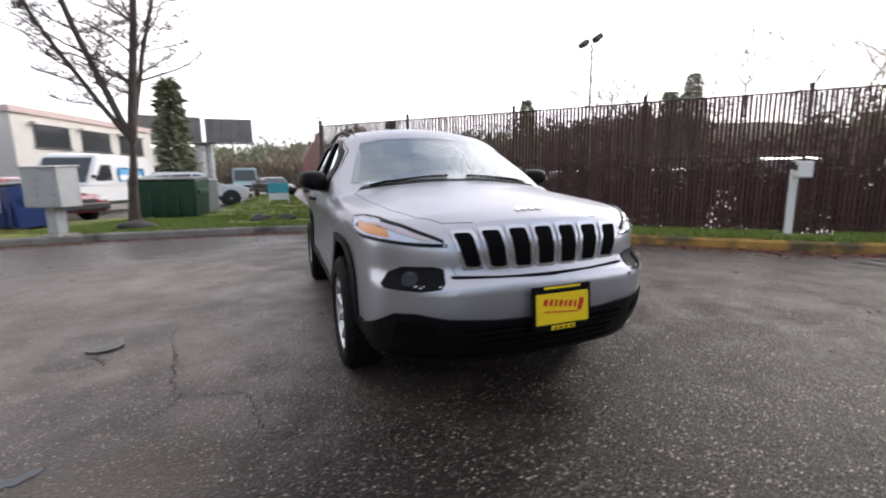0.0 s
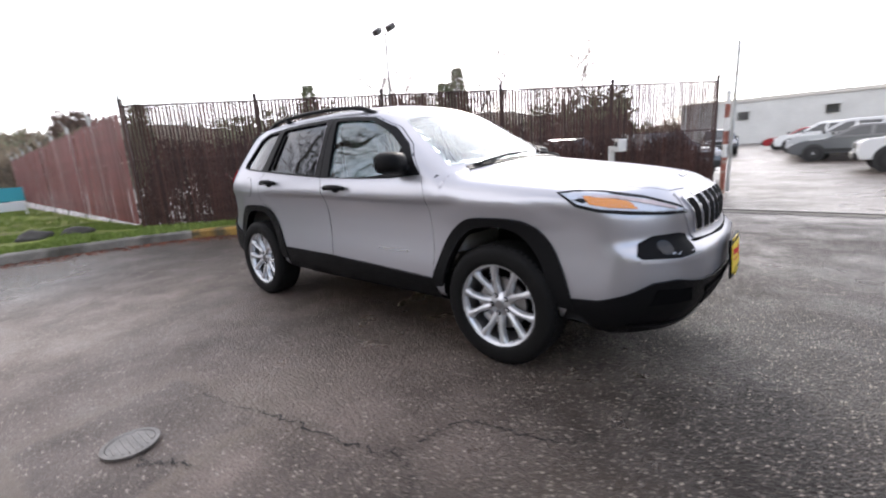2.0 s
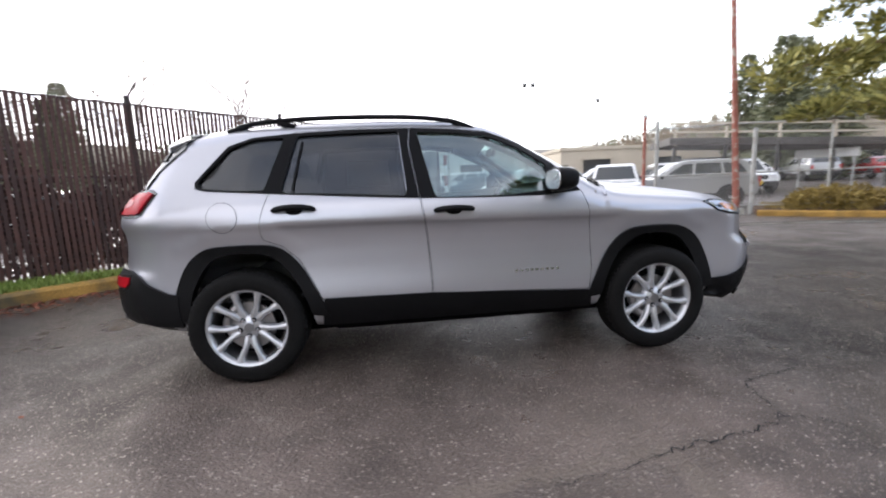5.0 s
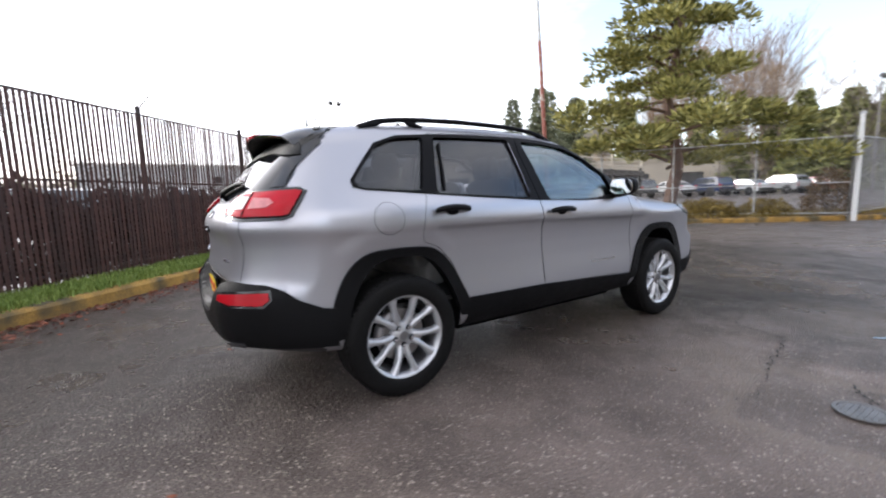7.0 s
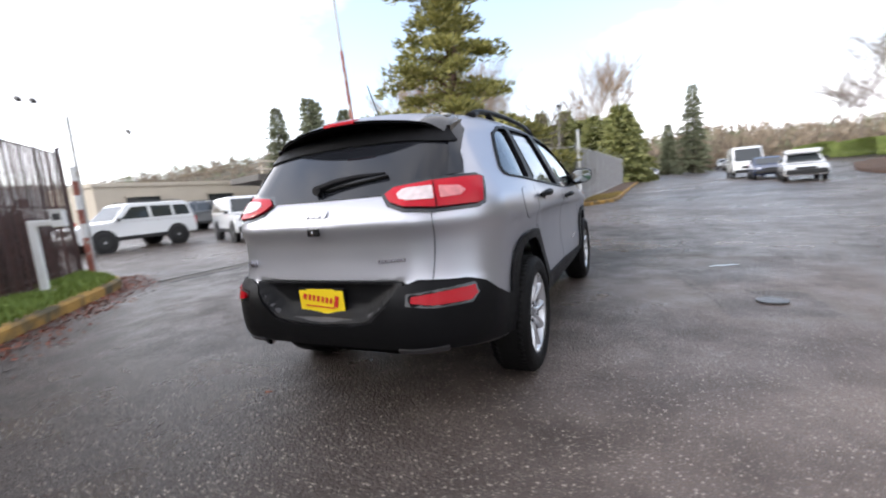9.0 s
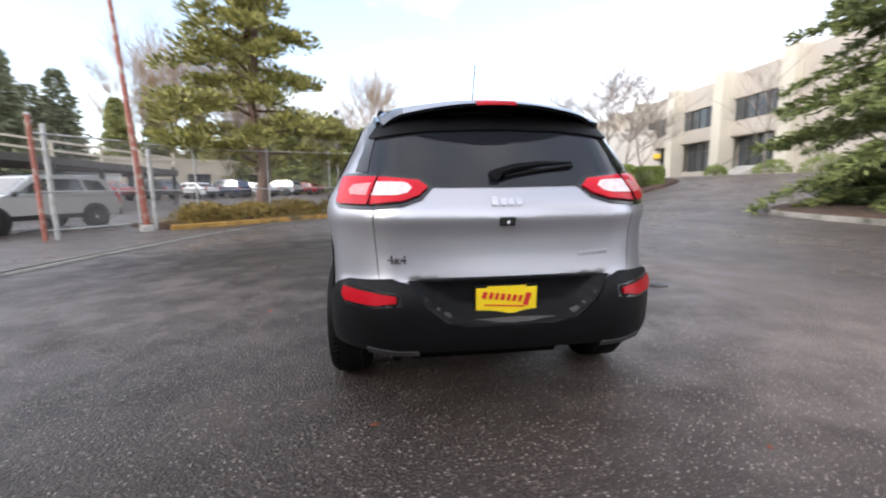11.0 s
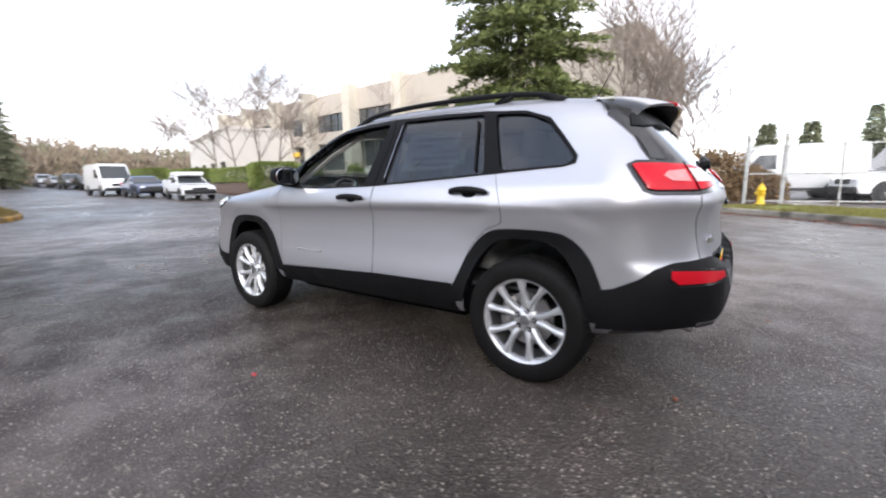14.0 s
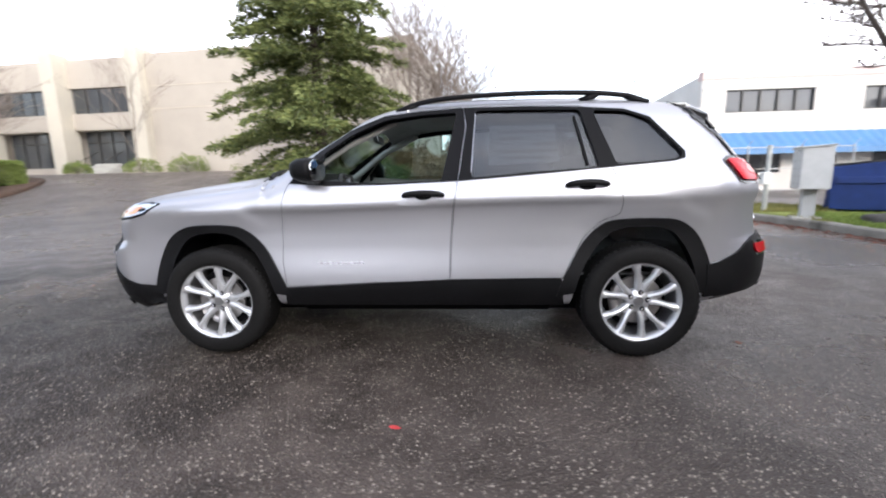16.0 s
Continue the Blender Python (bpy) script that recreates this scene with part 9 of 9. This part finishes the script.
for s in (1, -1):
    door_mirror(s)
    pts = [(0.16, 0.612, 1.555), (0.06, 0.612, 1.595), (-0.06, 0.612, 1.622), (-0.30, 0.610, 1.643), (-0.70, 0.602, 1.652), (-1.05, 0.592, 1.645), (-1.25, 0.584, 1.630), (-1.36, 0.578, 1.610), (-1.44, 0.574, 1.575)]
    rail = part("roof_rail", tube(bmesh.new(), [(p.x, p.y * s, p.z) for p in curve_through(pts, 5)], 0.0165, 10), C["satin_black"], car, "black raised roof rail", smooth=True)
    foot = [(-0.02, 0.621, 1.622), (-0.12, 0.621, 1.648)]
    for a, b, c, d in (((0.15, 0.605, 1.550), (0.02, 0.61, 1.605), 0.026, 0.017), ((-1.44, 0.572, 1.570), (-1.30, 0.580, 1.622), 0.030, 0.017), ((-1.02, 0.585, 1.590), (-1.13, 0.588, 1.636), 0.028, 0.016)):
        part("foot", rod(bmesh.new(), (a[0], a[1] * s, a[2]), (b[0], b[1] * s, b[2]), c, d, 10), C["satin_black"], rail, smooth=True)
    trim("roof_channel", "top", [(0.25, 0.555 * s), (-0.6, 0.560 * s), (-1.58, 0.515 * s), (-1.58, 0.535 * s), (-0.6, 0.580 * s), (0.25, 0.575 * s)], C["satin_black"], car, 0.001, 0.004, 0.1)

aerial_at = on_skin("top", -1.45, 0.03, 0.0)
aerial = part("aerial", rod(bmesh.new(), aerial_at, aerial_at + Vector((-0.115, 0.003, 0.205)), 0.0045, 0.003, 8), C["satin_black"], car, "short black roof aerial")
part("foot", lathe(bmesh.new(), [(0.028, 0), (0.024, 0.014), (0.008, 0.034), (0.001, 0.036)], 14, pose(*aerial_at)), C["satin_black"], aerial)
part("exhaust_tip", lathe(bmesh.new(), [(0.026, 0.10), (0.032, 0.10), (0.032, -0.04), (0.028, -0.045), (0.026, 0.0)], 18, pose(-2.10, 0.53, 0.375, 0, 78, 0)), C["chrome"], car, "bright exhaust tip")

# ---- wheels ----
def wheel_parts():
    """One wheel, facing +y, built once."""
    t = thing("wheel", "", "")
    R = WHEEL_R
    prof = [(0.242, -0.098), (0.250, -0.112), (0.275, -0.120), (0.315, -0.118), (0.338, -0.108), (R - 0.006, -0.088), (R, -0.05), (R + 0.001, 0.0), (R, 0.05), (R - 0.006, 0.088), (0.338, 0.108), (0.330, 0.113), (0.315, 0.118), (0.300, 0.119), (0.275, 0.120), (0.262, 0.117), (0.250, 0.112), (0.242, 0.098)]
    m = Matrix.Rotation(radians(-90), 4, "X")
    bm = lathe(bmesh.new(), prof, 72, m)
    for i in range(64):
        for y in (-0.072, 0.072):
            m3 = Matrix.Rotation(6.28318 * i / 64, 4, "Y") @ Matrix.Translation((0, y, R - 0.0055)) @ Matrix.Rotation(0.25 if y > 0 else -0.25, 4, "Z") @ Matrix.Diagonal((0.021, 0.030, 0.010, 1))
            bmesh.ops.create_cube(bm, size=1, matrix=m3)
    part("tyre", bm, C["rubber"], t, "black road tyre", smooth=True)
    rim = [(0.243, 0.102), (0.251, 0.107), (0.253, 0.100), (0.243, 0.100), (0.236, 0.097), (0.226, 0.082), (0.221, 0.050), (0.214, -0.06), (0.242, -0.10)]
    part("rim", lathe(bmesh.new(), rim, 64, m), C["alloy"], t, "bright ten-spoke alloy rim", smooth=True)
    part("barrel", lathe(bmesh.new(), [(0.220, 0.060), (0.212, -0.05), (0.200, -0.09)], 48, m), C["alloy_dark"], t, smooth=True)
    for i in range(5):
        base = 90 + 72 * i
        for s in (-1, 1):
            a0, a1 = radians(base + s * 14), radians(base + s * 17.5)
            p0 = Vector((0.060 * math.cos(a0), 0.066, 0.060 * math.sin(a0)))
            p1 = Vector((0.240 * math.cos(a1), 0.092, 0.240 * math.sin(a1)))
            d = (p1 - p0)
            side = d.cross(Vector((0, 1, 0))).normalized()
            bm = bmesh.new()
            rows = []
            for k, (w, y, dep, bow) in enumerate(((0.0200, 0.0, 0.034, 0.0), (0.0185, 0.004, 0.034, -0.005), (0.0165, 0.006, 0.034, -0.007), (0.0150, 0.007, 0.034, -0.006), (0.0150, 0.006, 0.032, -0.003), (0.0190, 0.004, 0.030, 0.0), (0.0290, 0.001, 0.024, 0.003))):
                c = p0 + d * (k / 6) + Vector((0, y, 0)) + side * bow * s
                rows.append([bm.verts.new(c + side * w * q + Vector((0, h, 0))) for q, h in ((-1.35, -dep), (-1.0, -0.010), (-0.66, -0.001), (0.0, 0.001), (0.66, -0.001), (1.0, -0.010), (1.35, -dep))])
            for ra, rb in zip(rows, rows[1:]):
                for k in range(6):
                    bm.faces.new((ra[k], ra[k + 1], rb[k + 1], rb[k]))
            bmesh.ops.recalc_face_normals(bm, faces=bm.faces[:])
            part("spoke", bm, C["alloy"], t, smooth=True)
        # the web at the foot of each pair, with a rounded notch
        bm = bmesh.new()
        o = [(0.035, -26), (0.080, -15), (0.128, -10), (0.116, -5), (0.112, 0), (0.116, 5), (0.128, 10), (0.080, 15), (0.035, 26)]
        hi = [bm.verts.new((r * math.cos(radians(base + a)), 0.064 + 0.05 * (r - 0.035), r * math.sin(radians(base + a)))) for r, a in o]
        lo = [bm.verts.new(v.co - Vector((0, 0.03, 0))) for v in hi]
        bm.faces.new(hi)
        bm.faces.new(lo[::-1])
        for k in range(len(o)):
            bm.faces.new((hi[k], hi[(k + 1) % len(o)], lo[(k + 1) % len(o)], lo[k]))
        bmesh.ops.recalc_face_normals(bm, faces=bm.faces[:])
        part("web", bm, C["alloy"], t)
    part("hub", lathe(bmesh.new(), [(0.078, 0.030), (0.076, 0.056), (0.068, 0.064), (0.040, 0.066), (0.034, 0.070), (0.001, 0.071)], 40, m), C["alloy"], t, smooth=True)
    part("cap_emblem", lathe(bmesh.new(), [(0.032, 0.068), (0.031, 0.0745), (0.028, 0.0765), (0.001, 0.077)], 24, m), C["alloy_dark"], t)
    for i in range(5):
        a = radians(90 + 72 * i)
        m2 = Matrix.Translation((0.056 * math.cos(a), 0.0, 0.056 * math.sin(a))) @ m
        part("nut_pocket", lathe(bmesh.new(), [(0.0165, 0.060), (0.0165, 0.0675), (0.0150, 0.0690), (0.0005, 0.0690)], 14, m2), C["gap"], t)
        part("lug_nut", lathe(bmesh.new(), [(0.0105, 0.064), (0.0105, 0.076), (0.008, 0.080), (0.0005, 0.081)], 6, m2), C["chrome_satin"], t)
    part("brake_disc", lathe(bmesh.new(), [(0.065, 0.030), (0.152, 0.030), (0.152, 0.010), (0.065, 0.010)], 40, m), C["steel"], t)
    part("dust_shield", lathe(bmesh.new(), [(0.001, -0.02), (0.195, -0.02), (0.195, -0.03)], 32, m), C["gap"], t)
    bm = tube(bmesh.new(), [(0.142 * math.cos(radians(-40 + 10 * k)), 0.022, 0.142 * math.sin(radians(-40 + 10 * k))) for k in range(9)], 0.030, 10)
    part("caliper", bm, C["steel"], t, "grey brake caliper")
    return t


wheel = wheel_parts()
wheels = [wheel]
for sx, sy in ((1, 1), (-1, 1), (1, -1), (-1, -1)):
    m = Matrix.Translation((sx * X_AXLE, sy * 0.800, WHEEL_R)) @ Matrix.Rotation(0 if sy > 0 else math.pi, 4, "Z") @ Matrix.Rotation(radians(7 + 31 * sx + 13 * sy), 4, "Y")
    w = wheel if sx == 1 and sy == 1 else copy_thing(wheel, m)
    w.matrix_basis = m
    w.parent = car

# ---- seals behind the door gaps ----
for s, way in ((1, "left"), (-1, "right")):
    for key, o in (("front_door", DOOR_F), ("rear_door", DOOR_R)):
        spots, normals = settle([land(way, u, v) for u, v in o + o[:1]])
        part("door_seal", tube(bmesh.new(), [p - n * 0.034 for p, n in zip(spots, normals)], 0.022, 8), C["gap"], body)


# ---- the cabin ----
dash = part("dashboard", box(bmesh.new(), (0.40, 1.42, 0.20), (0.83, 0, 0.99), (0, -6, 0), 0.06, 3), C["cabin_dark"], car, "dark dashboard", smooth=True)
part("binnacle", box(bmesh.new(), (0.20, 0.34, 0.10), (0.70, 0.36, 1.07), (0, 12, 0), 0.035, 3), C["cabin_dark"], dash, smooth=True)
part("lower_dash", box(bmesh.new(), (0.25, 1.40, 0.35), (0.85, 0, 0.76), (0, 0, 0), 0.05, 2), C["cabin"], dash)
part("console", box(bmesh.new(), (1.0, 0.24, 0.28), (0.20, 0, 0.66), (0, 0, 0), 0.04, 2), C["cabin_dark"], car, "dark centre console")


def steering_wheel():
    m = Matrix.Translation((0.545, 0.365, 1.00)) @ Matrix.Rotation(radians(-66), 4, "Y")
    bm = bmesh.new()
    ring = [m @ Vector((0.178 * math.cos(a), 0.186 * math.sin(a), 0)) for a in np.linspace(0, 6.2832, 33)]
    tube(bm, ring, 0.0165, 10)
    w = part("steering_wheel", bm, C["cabin_dark"], car, "dark steering wheel", smooth=True)
    bm = lathe(bmesh.new(), [(0.075, -0.02), (0.075, 0.02), (0.06, 0.032), (0.001, 0.036)], 24, m)
    part("boss", bm, C["cabin_dark"], w, smooth=True)
    for a in (0.0, 2.1, 4.19):
        part("spoke", rod(bmesh.new(), m @ Vector((0.04 * math.sin(a), 0.04 * math.cos(a), 0)), m @ Vector((0.176 * math.sin(a), 0.184 * math.cos(a), 0)), 0.02, 0.016, 8), C["chrome_satin"], w)
    part("column", rod(bmesh.new(), m @ Vector((0, 0, -0.02)), m @ Vector((0, 0, -0.25)), 0.05, 0.06, 12), C["cabin_dark"], w)


steering_wheel()


def car_seat(x, y, w, label):
    cush = part("seat", box(bmesh.new(), (0.52, w, 0.18), (x + 0.18, y, 0.66), (0, -6, 0), 0.06, 3), C["seat"], car, label, smooth=True)
    part("backrest", box(bmesh.new(), (0.15, w * 0.96, 0.62), (x - 0.16, y, 0.98), (0, -16, 0), 0.06, 3), C["seat"], cush, smooth=True)
    heads = [y] if w < 0.8 else [y - 0.42, y + 0.42]
    for h in heads:
        part("headrest", box(bmesh.new(), (0.10, 0.26, 0.17), (x - 0.28, h, 1.36), (0, -10, 0), 0.045, 3), C["seat"], cush, smooth=True)
        for q in (-0.06, 0.06):
            part("headrest_post", rod(bmesh.new(), (x - 0.255, h + q, 1.22), (x - 0.28, h + q, 1.33), 0.007, seg=8), C["chrome"], cush)


car_seat(-0.02, 0.37, 0.50, "grey cloth front seat")
car_seat(-0.02, -0.37, 0.50, "grey cloth front seat")
car_seat(-0.92, 0.0, 1.22, "grey cloth rear bench seat")
mir = part("inside_mirror", box(bmesh.new(), (0.03, 0.24, 0.065), (0.42, 0.0, 1.435), (0, 12, 0), 0.012, 2), C["cabin_dark"], car, "inside rear-view mirror")
part("mirror_glass", box(bmesh.new(), (0.004, 0.22, 0.052), (0.402, 0.0, 1.435), (0, 12, 0), 0.001, 1), C["mirror"], mir)
part("mount", rod(bmesh.new(), (0.44, 0, 1.45), (0.50, 0, 1.50), 0.012, seg=8), C["cabin_dark"], mir)
part("headlining", box(bmesh.new(), (1.9, 1.10, 0.02), (-0.75, 0, 1.565), (0, 0, 0), 0.008, 1), C["cabin"], car, "pale grey headlining")
part("cabin_floor", box(bmesh.new(), (2.6, 1.60, 0.02), (-0.35, 0, 0.515), (0, 0, 0), 0.004, 1), C["cabin_dark"], car)
part("cargo_cover", box(bmesh.new(), (0.62, 1.24, 0.02), (-1.55, 0, 1.06), (0, 0, 0), 0.006, 1), C["cabin_dark"], car)
for s in (1, -1):
    part("door_card", box(bmesh.new(), (0.95, 0.05, 0.46), (0.30, s * 0.815, 0.82), (0, 0, 0), 0.02, 2), C["cabin"], doors["front_door", s], "grey door lining")
    part("pillar_trim", tube(bmesh.new(), [(0.82, s * 0.70, 1.14), (0.50, s * 0.610, 1.36), (0.18, s * 0.545, 1.505)], [0.03, 0.028, 0.025], 8), C["cabin"], car)
    part("belt", tube(bmesh.new(), [(-0.27, s * 0.64, 1.40), (-0.22, s * 0.66, 1.10), (-0.15, s * 0.66, 0.75)], 0.014, 6), C["cabin_dark"], car)
under = part("underbody", box(bmesh.new(), (3.3, 1.16, 0.12), (0.05, 0, 0.270), (0, 0, 0), 0.03, 1), C["gap"], car, "dark underbody")
part("rear_muffler", rod(bmesh.new(), (-1.95, -0.30, 0.36), (-1.95, 0.45, 0.36), 0.085, seg=16), C["gap"], under)
for x in (X_AXLE, -X_AXLE):
    part("axle", rod(bmesh.new(), (x, -0.72, 0.34), (x, 0.72, 0.34), 0.035, seg=10), C["gap"], under)
# Added slab that blocks light, to darken the ground beneath the car.
part("floor_shield", box(bmesh.new(), (1.72, 1.42, 0.10), (0, 0, 0.292), (0, 0, 0), 0.03, 1), C["gap"], under)
